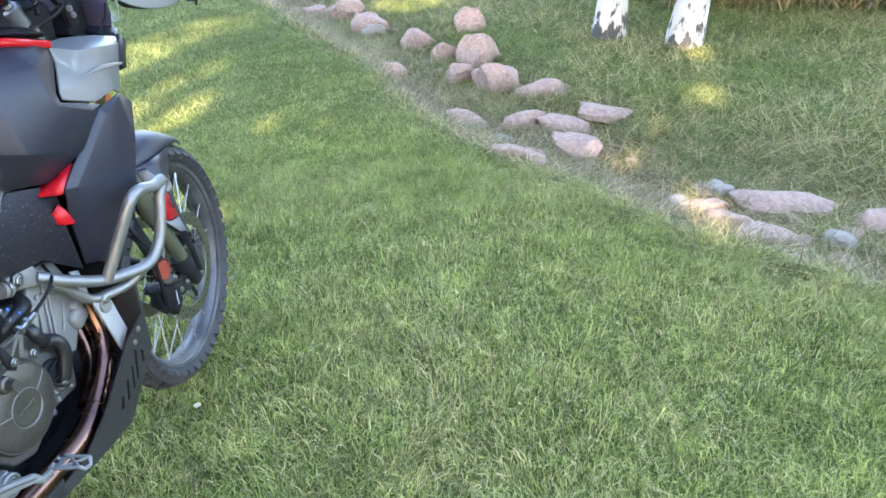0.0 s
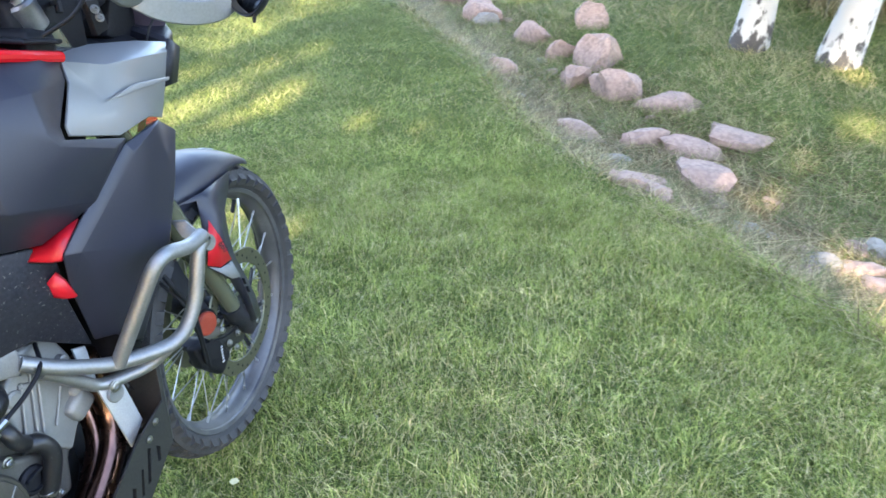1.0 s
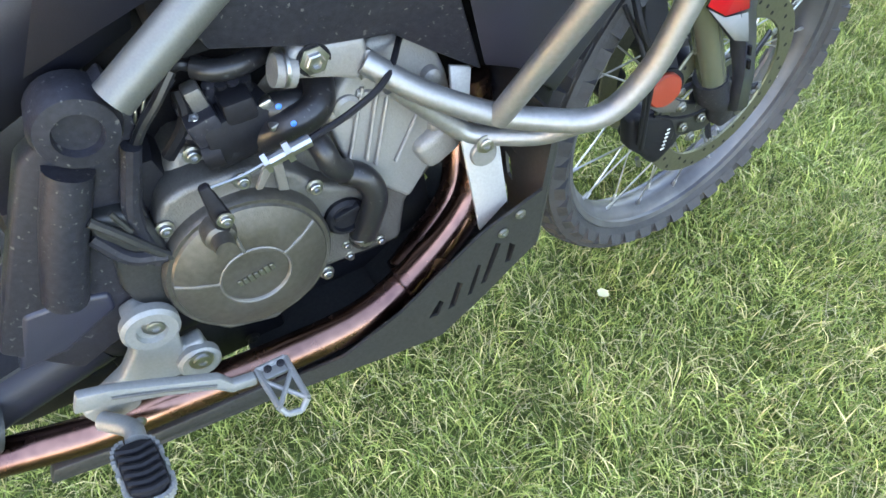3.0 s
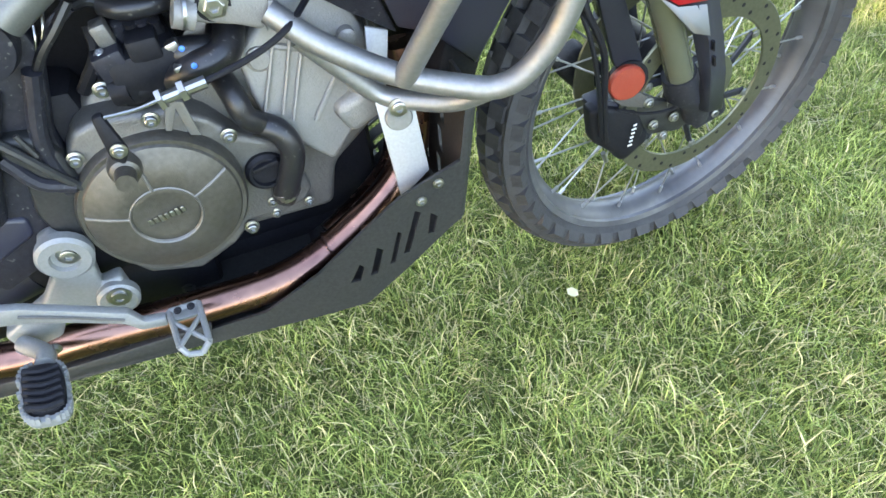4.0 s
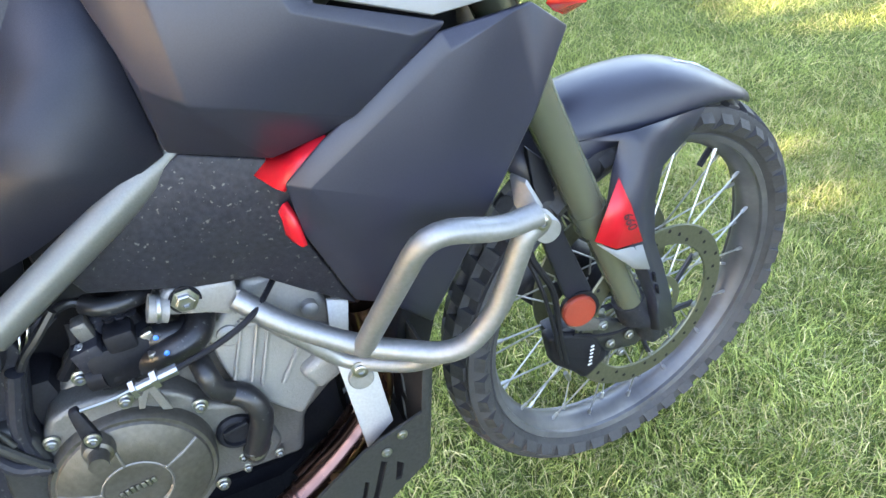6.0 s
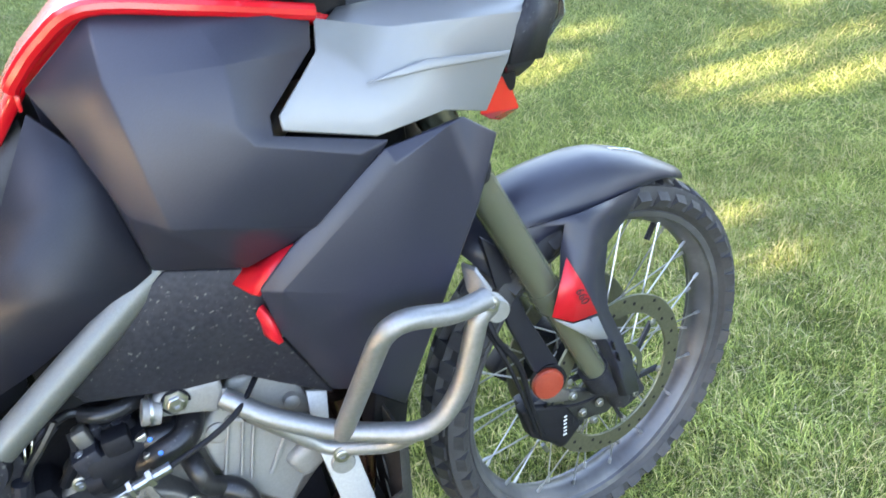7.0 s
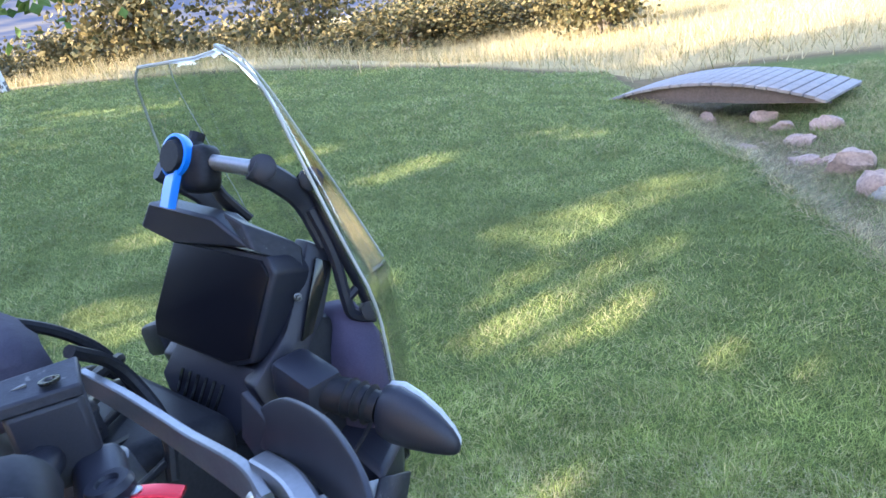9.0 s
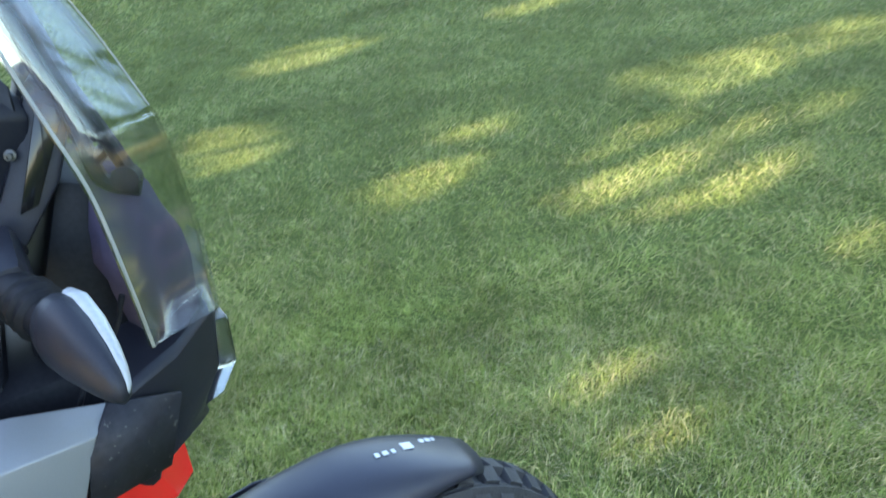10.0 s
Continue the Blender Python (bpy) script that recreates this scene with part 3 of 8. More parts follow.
# far white aspens and the timber edging beside them
for ax, ay, s in ((-17.6, 5.25, 51), (-17.3, 5.75, 52)):
    aspen(ax, ay, 7.0, s, 0.12, True, (0.03, -0.03), 500, "slender white aspen at the lawn's edge")
t = thing("timber_edging", "stack of weathered brown landscape timbers at the lawn's edge", "retaining wall", pose(-11.9, 3.35, float(ground(-11.9, 3.0)) - 0.05, 0, 0, 78))
M_TIMBER = mat("weathered_timber", (0.17, 0.12, 0.09), 0.8, grain=0.4, grain_scale=50, stain=0.7, stain_scale=5, stain_color=(0.10, 0.07, 0.055), bump=0.5, bump_scale=80)
for r in range(4):
    for c in range(2):
        part("timber", block((-2.45 + 2.5 * c + 0.12 * (r % 2) - 1.0, 0.03 * r, 0.085 + r * 0.165), (2.46, 0.17, 0.155), (0, 0, 0), 0.012), M_TIMBER, t)

# ---- bridge ----
br = thing("garden_bridge", "low arched footbridge of grey weathered planks over the creek", "bridge", pose(-3.92, 9.80, -0.09, 0, 0, 0))
M_PLANK = mat("grey_weathered_plank", (0.145, 0.137, 0.137), 0.9, grain=0.4, grain_scale=40, stain=0.6, stain_scale=6, stain_color=(0.24, 0.21, 0.19), bump=0.5, bump_scale=90)
M_BEAM = mat("brown_bridge_beam", (0.065, 0.050, 0.043), 0.8, grain=0.4, grain_scale=40, stain=0.6, stain_scale=5)
HALF, RISE = 1.36, 0.215
arc = lambda u: RISE * (1 - (u / HALF) ** 2)
for side in (-0.46, 0.46):
    bm = bmesh.new()
    prev = None
    for k in range(19):
        u = -HALF + 2 * HALF * k / 18
        lo = max(0.0, arc(u) - 0.20 * (1 - abs(u / HALF) ** 3))
        ring = [bm.verts.new((u, side + dy, zz)) for dy, zz in ((-0.035, lo), (0.035, lo), (0.035, arc(u)), (-0.035, arc(u)))]
        if prev:
            for j in range(4):
                bm.faces.new((prev[j], prev[(j + 1) % 4], ring[(j + 1) % 4], ring[j]))
        else:
            bm.faces.new(ring)
        prev = ring
    bm.faces.new(prev[::-1])
    bmesh.ops.recalc_face_normals(bm, faces=bm.faces)
    part("side_beam", bm, M_BEAM, br)
_pl = None
for k in range(22):
    u = -HALF + 0.07 + (2 * HALF - 0.14) * k / 21
    slope = math.degrees(math.atan(2 * RISE * u / HALF ** 2))
    if _pl is None:
        _pl = part("plank", block((0, 0, 0), (0.112, 1.12, 0.036), (0, 0, 0), 0.006), M_PLANK, br)
        ob = _pl
    else:
        ob = new("plank", _pl.data)
        ob.parent = br
    ob.matrix_local = pose(u, 0.012 * math.sin(k * 2.3), arc(u) + 0.02, 0, slope, 0.6 * math.sin(k * 1.7))


# ---- creek stones ----
M_STONE = mat("pink_sandstone", (0.285, 0.190, 0.142), 0.88, grain=0.6, grain_scale=38, stain=0.9, stain_scale=9, stain_color=(0.135, 0.105, 0.09), bump=1.0, bump_scale=70)
M_STONE_GREY = mat("pale_grey_stone", (0.23, 0.205, 0.165), 0.85, grain=0.4, grain_scale=45, stain=0.7, stain_scale=8, stain_color=(0.16, 0.14, 0.12), bump=0.9, bump_scale=70)


def stone(x, y, a, b, h, turn, seed, pale=False, rough=0.22):
    rng = random.Random(seed)
    bm = bmesh.new()
    bmesh.ops.create_icosphere(bm, subdivisions=3, radius=1.0)
    off = Vector((rng.uniform(0, 50), rng.uniform(0, 50), rng.uniform(0, 50)))
    for v in bm.verts:  # blocky, flat-topped
        v.co = Vector([math.copysign(abs(c) ** 0.72, c) for c in v.co])
    for _c in range(7):  # broken faces
        nrm = Vector((rng.gauss(0, 1), rng.gauss(0, 1), rng.gauss(0, 0.8))).normalized()
        lim = rng.uniform(0.62, 0.95)
        for v in bm.verts:
            e = v.co.dot(nrm) - lim
            if e > 0:
                v.co -= nrm * e * 0.9
    beds = 3.0 + 2.5 * rng.random()
    dip = Vector((rng.uniform(-0.25, 0.25), rng.uniform(-0.25, 0.25), 1)).normalized()
    for v in bm.verts:  # weathered along its beds
        n = noise.noise(v.co * 1.3 + off) * rough + noise.noise(v.co * 4 + off) * rough * 0.35 + noise.noise(v.co * 9 + off) * rough * 0.14
        h0 = v.co.dot(dip) * beds
        step = math.floor(h0) + min(1.0, (h0 - math.floor(h0)) * 2.2)
        ledge = 1 + 0.10 * noise.noise(Vector((math.floor(h0) * 3.7, seed * 1.3, 0)))
        v.co = (v.co * ledge + dip * (step - h0) / beds * 0.6) * (1 + n)
        v.co = Vector((v.co.x * a, v.co.y * b, v.co.z * h))
    ob = part("creek_stone", bm, M_STONE_GREY if pale else M_STONE, None, smooth=28)
    ob.matrix_world = pose(x, y, float(ground(x, y)) - 0.035 - h * 0.12, rng.uniform(-10, 10), rng.uniform(-10, 10), turn)
    return tagged(ob, "pale rounded grey stone in the dry creek bed" if pale else "rough pinkish sandstone rock in the dry creek bed", "stone", group="creek stones")


for _s, v in enumerate([
        (-1.45, 7.0, 0.21, 0.16, 0.20, 20), (-2.03, 7.75, 0.11, 0.10, 0.12, 0), (-0.91, 5.5, 0.12, 0.09, 0.14, 40), (-0.43, 6.75, 0.16, 0.13, 0.22, 10), (-0.92, 6.5, 0.19, 0.13, 0.17, -25),
        (-0.28, 5.92, 0.19, 0.15, 0.23, 0), (-0.07, 5.42, 0.19, 0.14, 0.19, 15), (-0.40, 5.54, 0.12, 0.10, 0.17, 60), (-0.59, 6.1, 0.14, 0.09, 0.15, 35), (-0.20, 4.65, 0.19, 0.09, 0.07, -12),
        (0.21, 4.70, 0.18, 0.08, 0.10, 28), (0.44, 4.66, 0.20, 0.12, 0.08, 5), (0.51, 4.24, 0.18, 0.14, 0.10, -30), (0.27, 5.27, 0.24, 0.12, 0.09, -8), (0.16, 4.02, 0.20, 0.09, 0.08, -18), (0.18, 3.66, 0.12, 0.07, 0.09, 14), (0.30, 3.60, 0.09, 0.06, 0.09, 20)]):
    stone(*v, 100 + _s)
for _s, v in enumerate([
        (0.68, 4.85, 0.20, 0.16, 0.08, -20), (1.55, 3.66, 0.27, 0.15, 0.09, -2), (1.95, 3.50, 0.14, 0.12, 0.11, 0), (1.43, 3.29, 0.23, 0.11, 0.08, 8), (1.15, 3.56, 0.14, 0.08, 0.06, 8), (1.25, 3.42, 0.14, 0.07, 0.07, -15),
        (-3.87, 9.30, 0.16, 0.13, 0.12, 0), (-3.25, 9.35, 0.15, 0.12, 0.14, 30), (-2.90, 9.00, 0.15, 0.12, 0.10, 10), (-2.55, 8.45, 0.18, 0.13, 0.11, -30), (-1.87, 7.55, 0.20, 0.16, 0.22, 20), (-2.94, 8.05, 0.15, 0.10, 0.07, 0),
        (-2.25, 7.70, 0.19, 0.11, 0.08, -40), (-2.45, 8.90, 0.16, 0.12, 0.12, 15), (2.4, 3.3, 0.2, 0.12, 0.07, 10)]):
    stone(*v, 140 + _s)
for _s, v in enumerate([(1.02, 3.60, 0.09, 0.07, 0.05, 0), (1.28, 3.78, 0.08, 0.07, 0.07, 0), (1.72, 3.30, 0.085, 0.12, 0.07, -20), (-1.40, 6.85, 0.14, 0.12, 0.11, 0), (0.05, 4.35, 0.09, 0.06, 0.04, 0), (-0.70, 5.1, 0.07, 0.05, 0.03, 0), (0.72, 3.80, 0.09, 0.05, 0.03, 0)]):
    stone(*v, 180 + _s, pale=True)

_r = random.Random(77)
_put = 0
while _put < 64:  # small half-buried stones along the bed
    sx = _r.uniform(-3.6, 2.3)
    sy = float(np.interp(sx, EDGE_X, EDGE_Y)) + _r.uniform(0.35, 1.75) / (1.0 if sx < 0.3 else 1.5)
    a = _r.uniform(0.03, 0.075)
    stone(sx, sy, a * _r.uniform(1.0, 1.6), a, a * _r.uniform(0.35, 0.7), _r.uniform(0, 180), 300 + _put, pale=_r.random() < 0.3)
    _put += 1

# ---- grass ----
def tufts(x, y):
    """Slow waves over the lawn, -1 to 1: where the grass stands longer or lies over."""
    a = np.sin(x * 17.0 + 2.1 * np.sin(y * 9.0)) * np.sin(y * 14.0 + 1.7 * np.sin(x * 11.0))
    b = np.sin(x * 41.0 + 2.0 * np.sin(y * 23.0)) * np.sin(y * 37.0 + 2.0 * np.sin(x * 29.0))
    c = np.sin(x * 4.3 + 1.5 * np.sin(y * 3.1)) * np.sin(y * 3.7 + 1.9 * np.sin(x * 2.3))
    return 0.4 * a + 0.35 * b + 0.25 * c


def blades(name, rng, x, y, length, width, droop, material, label, category, sunk=0.03, simple=False):
    """Bent grass blades (simple: one triangle each), one mesh of stuff."""
    n = len(x)
    z = ground(x, y) - sunk
    w1 = tufts(x, y)
    a = 2.4 * np.sin(x * 6.1 + 2 * np.sin(y * 4.7)) + 2.4 * np.sin(y * 7.3 + 1.3 * x) + rng.normal(0, 1.7, n)
    L = length * rng.uniform(0.55, 1.25, n) * (1 + 0.5 * w1)
    d = droop * rng.uniform(0.3, 1.6, n) * (1 + 0.3 * tufts(y + 7.0, x + 3.0))
    dx, dy = np.cos(a), np.sin(a)
    w = width * rng.uniform(0.7, 1.3, n) * 0.5
    turn = a + rng.normal(0, 0.7, n) + np.pi / 2
    base = np.stack([x, y, z], -1)
    side = np.stack([np.cos(turn) * w, np.sin(turn) * w, np.zeros(n)], -1)
    mid = base + np.stack([dx * d * L * 0.35, dy * d * L * 0.35, L * 0.6], -1)
    tip = base + np.stack([dx * d * L * 1.1, dy * d * L * 1.1, L * (1.0 - 0.28 * d)], -1)
    m = bpy.data.meshes.new(name)
    if simple:
        v, per, starts = np.stack([base - side, base + side, tip], 1), [0, 1, 2], [0]
    else:
        v, per, starts = np.stack([base - side, base + side, mid + side * 0.85, mid - side * 0.85, tip], 1), [0, 1, 2, 3, 3, 2, 4], [0, 4]
    k, p = v.shape[1], len(per)
    m.vertices.add(k * n)
    m.vertices.foreach_set("co", v.reshape(-1).astype(np.float32))
    m.loops.add(p * n)
    m.loops.foreach_set("vertex_index", (k * np.arange(n)[:, None] + per).reshape(-1).astype(np.int32))
    m.polygons.add(len(starts) * n)
    m.polygons.foreach_set("loop_start", (p * np.arange(n)[:, None] + starts).reshape(-1).astype(np.int32))
    m.update()
    m.validate()
    m.materials.append(material)
    return tagged(new(name, m), label, category, kind="stuff")


def grass_material(name, greens, dry, dry_amount, patch_scale=0.9, trans=0.22, patch=0.28, detail=9.0):
    m = bpy.data.materials.new(name)
    m.use_nodes = True
    nt = m.node_tree
    b = nt.nodes["Principled BSDF"]
    b.inputs["Roughness"].default_value, b.inputs["Specular IOR Level"].default_value = 0.6, 0.2
    g = nt.nodes.new("ShaderNodeNewGeometry")
    r = nt.nodes.new("ShaderNodeValToRGB")
    els = r.color_ramp.elements
    els[0].color, els[1].color = (*greens[0], 1), (*greens[2], 1)
    els.new(0.5).color = (*greens[1], 1)
    nt.links.new(g.outputs["Random Per Island"], r.inputs[0])
    tc = nt.nodes.new("ShaderNodeTexCoord")
    n1 = nt.nodes.new("ShaderNodeTexNoise")
    n1.inputs["Scale"].default_value, n1.inputs["Detail"].default_value, n1.inputs["Roughness"].default_value = patch_scale, 6.0, 0.65
    nt.links.new(tc.outputs["Object"], n1.inputs["Vector"])
    mr = nt.nodes.new("ShaderNodeMapRange")
    mr.inputs["From Min"].default_value, mr.inputs["From Max"].default_value = 0.36, 0.68
    mr.inputs["To Min"].default_value, mr.inputs["To Max"].default_value = 0.0, dry_amount
    nt.links.new(n1.outputs["Fac"], mr.inputs["Value"])
    # a dry blade where its own random number falls below the patch's dryness
    rnd = nt.nodes.new("ShaderNodeMath")
    rnd.operation, rnd.inputs[1].default_value = "MULTIPLY", 7.31
    fr = nt.nodes.new("ShaderNodeMath")
    fr.operation = "FRACT"
    lt = nt.nodes.new("ShaderNodeMath")
    lt.operation = "LESS_THAN"
    nt.links.new(g.outputs["Random Per Island"], rnd.inputs[0])
    nt.links.new(rnd.outputs[0], fr.inputs[0])
    nt.links.new(fr.outputs[0], lt.inputs[0])
    nt.links.new(mr.outputs[0], lt.inputs[1])
    mx = nt.nodes.new("ShaderNodeMix")
    mx.data_type = "RGBA"
    nt.links.new(lt.outputs[0], mx.inputs["Factor"])
    nt.links.new(r.outputs[0], mx.inputs["A"])
    mx.inputs["B"].default_value = (*dry, 1)
    n2 = nt.nodes.new("ShaderNodeTexNoise")
    n2.inputs["Scale"].default_value, n2.inputs["Detail"].default_value, n2.inputs["Roughness"].default_value = detail, 5.0, 0.75
    nt.links.new(tc.outputs["Object"], n2.inputs["Vector"])
    m2 = nt.nodes.new("ShaderNodeMapRange")
    m2.inputs["From Min"].default_value, m2.inputs["From Max"].default_value = 0.34, 0.66
    m2.inputs["To Min"].default_value, m2.inputs["To Max"].default_value = 1.0 - patch, 1.0 + patch
    nt.links.new(n2.outputs["Fac"], m2.inputs["Value"])
    sc = nt.nodes.new("ShaderNodeVectorMath")
    sc.operation = "SCALE"
    nt.links.new(mx.outputs["Result"], sc.inputs[0])
    nt.links.new(m2.outputs[0], sc.inputs["Scale"])
    nt.links.new(sc.outputs[0], b.inputs["Base Color"])
    t = nt.nodes.new("ShaderNodeBsdfTranslucent")
    nt.links.new(sc.outputs[0], t.inputs[0])
    ms = nt.nodes.new("ShaderNodeMixShader")
    ms.inputs[0].default_value = trans
    nt.links.new(b.outputs[0], ms.inputs[1])
    nt.links.new(t.outputs[0], ms.inputs[2])
    nt.links.new(ms.outputs[0], nt.nodes["Material Output"].inputs[0])
    return m


M_GRASS = grass_material("lawn_blades", ((0.029, 0.052, 0.011), (0.212, 0.272, 0.064), (0.53, 0.56, 0.165)), (0.66, 0.56, 0.27), 0.36, trans=0.20, patch=0.30, detail=6.0)
M_GRASS_MID = grass_material("middle_lawn_blades", ((0.148, 0.190, 0.048), (0.243, 0.294, 0.076), (0.374, 0.410, 0.124)), (0.52, 0.46, 0.22), 0.32, trans=0.40, patch=0.34, detail=3.2)
M_STRAW = grass_material("lawn_straw", ((0.30, 0.26, 0.13), (0.50, 0.43, 0.24), (0.66, 0.58, 0.36)), (0.26, 0.20, 0.11), 0.5)
# deep shade on the far lawn is put into this darker, bluer green
M_GRASS_FAR = grass_material("shade_toned_far_lawn_blades", ((0.170, 0.204, 0.068), (0.194, 0.227, 0.076), (0.220, 0.248, 0.086)), (0.32, 0.30, 0.15), 0.20, trans=0.42, patch=0.34, detail=1.7)
M_BANK = grass_material("bank_blades", ((0.060, 0.098, 0.022), (0.165, 0.212, 0.055), (0.30, 0.315, 0.115)), (0.48, 0.40, 0.21), 0.45)
M_THATCH = grass_material("creek_thatch", ((0.085, 0.066, 0.034), (0.215, 0.165, 0.085), (0.40, 0.325, 0.18)), (0.12, 0.145, 0.05), 0.7, patch_scale=2.2, patch=0.36, detail=5.0)
M_DRYGRASS = grass_material("dry_thatch", ((0.075, 0.072, 0.026), (0.25, 0.205, 0.100), (0.46, 0.37, 0.20)), (0.50, 0.41, 0.22), 0.5)
M_MEADOW = grass_material("meadow_straw", ((0.26, 0.20, 0.09), (0.36, 0.285, 0.14), (0.44, 0.36, 0.20)), (0.16, 0.15, 0.06), 0.35, 0.25)
_rng = np.random.default_rng(5)


def scatter(n, x0, x1, y0, y1, keep):
    x, y = _rng.uniform(x0, x1, n), _rng.uniform(y0, y1, n)
    k = keep(x, y)
    return x[k], y[k]


def lawn(n, r0, r1, a0=-125.0, a1=80.0, far=None):
    """Blades on the mown lawn, thinning out with the distance from the walk; size grows to match."""
    r = r0 * (r1 / r0) ** _rng.uniform(0, 1, n) if r0 > 1 else np.sqrt(_rng.uniform(r0 * r0, r1 * r1, n))
    a = np.radians(_rng.uniform(a0, a1, n))
    x, y = 0.1 + r * np.sin(a), 1.0 + r * np.cos(a)
    k = (creek(x, y) + 0.07 * np.sin(3.1 * x + 1.0) + 0.05 * np.sin(8.3 * x + 2 * y) < _rng.normal(0.03, 0.07, n)) & (y < CREST(x) + _rng.normal(0.2, 0.2, n)) & (x > -21)
    return x[k], y[k], r[k]


FRESH, FARTHER = "fresh green mown lawn grass with straw flecks", "green mown lawn grass further off"
x, y, r = lawn(270000, 0.15, 2.9, -150, 100)
k = r < _rng.normal(2.35, 0.25, len(r))
x, y, r = x[k], y[k], r[k]
pick = r < _rng.uniform(1.3, 2.1, len(r))
blades("lawn_grass", _rng, x[pick], y[pick], 0.044, 0.0022, 0.80, M_GRASS, FRESH, "grass")
blades("lawn_grass", _rng, x[~pick], y[~pick], 0.040, 0.0023, 0.80, M_GRASS_MID, FRESH, "grass")
x, y, r = lawn(470000, 0.15, 2.9, -150, 100)
k = r < _rng.normal(2.35, 0.25, len(r))
x, y, r = x[k], y[k], r[k]
pick = r < _rng.uniform(1.3, 2.1, len(r))
blades("lawn_grass", _rng, x[pick], y[pick], 0.031, 0.0024, 0.80, M_GRASS, FRESH, "grass", simple=True)
blades("lawn_grass", _rng, x[~pick], y[~pick], 0.033, 0.0025, 0.80, M_GRASS_MID, FRESH, "grass", simple=True)
x, y, r = lawn(27000, 0.15, 2.4, -150, 100)
blades("lawn_straw", _rng, x, y, 0.036, 0.0017, 2.2, M_STRAW, "dry straw-coloured blades lying in the lawn", "grass", simple=True, sunk=0.020)
x, y, r = lawn(24000, 0.15, 2.5, 100, 210)
blades("lawn_grass", _rng, x, y, 0.045, 0.0048, 0.9, M_GRASS, "mown lawn under the walk", "grass", simple=True)
x, y, r = lawn(530000, 1.9, 6.5)
k = r > _rng.normal(2.30, 0.25, len(r))
x, y, r = x[k], y[k], r[k]
pick = _rng.uniform(0, 1, len(x)) > (r - 2.5) / 2.2
blades("lawn_grass", _rng, x[pick], y[pick], 0.038, 0.0018 * r[pick] / 1.6, 1.15, M_GRASS_MID, FRESH, "grass", simple=True)
blades("lawn_grass", _rng, x[~pick], y[~pick], 0.042, 0.0019 * r[~pick] / 1.6, 1.15, M_GRASS_FAR, FARTHER, "grass", simple=True)
x, y, r = lawn(340000, 6.5, 23.0, -112, 40)
blades("lawn_grass", _rng, x, y, 0.046, 0.0017 * r, 1.15, M_GRASS_FAR, "smooth green lawn towards its crest", "grass", simple=True)
x, y, r = lawn(70000, 2.0, 12.0, 78, 237)
blades("lawn_grass", _rng, x, y, 0.05, 0.0026 * r, 0.75, M_GRASS_FAR, "mown lawn behind the walk", "grass", simple=True)
x, y = scatter(30000, -9, 9, -12, 1, lambda x, y: np.hypot(x, y - 1) > 8)
blades("lawn_grass", _rng, x, y, 0.06, 0.02, 0.75, M_GRASS_FAR, "mown lawn under the shade trees", "grass", simple=True)
in_bed = lambda x, y: creek(x, y) < 0.62 + 0.25 * np.sin(x * 2.1 + 0.6) + 0.12 * np.sin(x * 5.3 + y)
x, y = scatter(150000, -5.0, 3.4, 1.8, 10.2, lambda x, y: (creek(x, y) > -0.08) & (creek(x, y) < _rng.normal(0.95, 0.3, len(x))) & (np.sin(x * 5 + 3 * np.sin(y * 4)) + np.sin(y * 6.3) > _rng.normal(-1.5, 0.5, len(x))))
blades("creek_grass", _rng, x, y, 0.10, 0.0048, 1.5, M_DRYGRASS, "matted straw-coloured grass between the creek stones", "grass", simple=True)
x, y = scatter(110000, -4.2, 3.2, 1.8, 9.5, lambda x, y: (creek(x, y) > _rng.normal(0.02, 0.06, len(x))) & (creek(x, y) < _rng.normal(0.8, 0.35, len(x))))
blades("creek_straw", _rng, x, y, 0.085, 0.0058, 2.0, M_THATCH, "short dry straw lying in the creek bed", "grass", simple=True, sunk=0.012)
x, y = scatter(60000, -4.2, 3.2, 1.8, 9.5, lambda x, y: (creek(x, y) > -0.10) & (creek(x, y) < _rng.normal(0.22, 0.12, len(x))))
blades("edge_grass", _rng, x, y, 0.075, 0.0036, 1.5, M_BANK, "longer grass hanging over the lawn's edge", "grass", simple=True)
x, y = scatter(380000, -4.0, 6.0, 1.5, 12.0, lambda x, y: (creek(x, y) > 0.3) & (creek(x, y) < 6) & ~in_bed(x + _rng.normal(0, 0.1, len(x)), y))
blades("bank_grass", _rng, x, y, 0.10, 0.0048, 1.5, M_BANK, "shaggy unmown grass on the far bank", "grass", simple=True)
x, y = scatter(90000, -34, 9, 3, 34, lambda x, y: ((y > CREST(x) + _rng.normal(0.5, 0.5, len(x))) | ((x < -19.5))) & (creek(x, y) < 60) & ((x > -30) | (y > 0)))
blades("meadow_grass", _rng, x, y, 0.42, 0.016, 0.5, M_MEADOW, "tall golden dry meadow grass", "grass", sunk=0.05, simple=True)
x, y = scatter(4000, 1.2, 5.0, 7.2, 9.5, lambda x, y: x > -9)
blades("brush", _rng, x, y, 0.7, 0.012, 1.4, M_DRYGRASS, "pile of dry grey brush beyond the aspens", "brush")


# ---- motorcycle: right is +x, ahead +y; parked leaning on its stand ----
bike = thing("motorcycle", "graphite, silver and red adventure motorcycle parked on the lawn", "motorcycle", pose(-0.648, 0, -0.03, 0, -4, 0))
WY, WZ, WR = 1.783, 0.36, 0.345


def ring_profile(r, pts):
    return [(r + a, b) for a, b in pts]


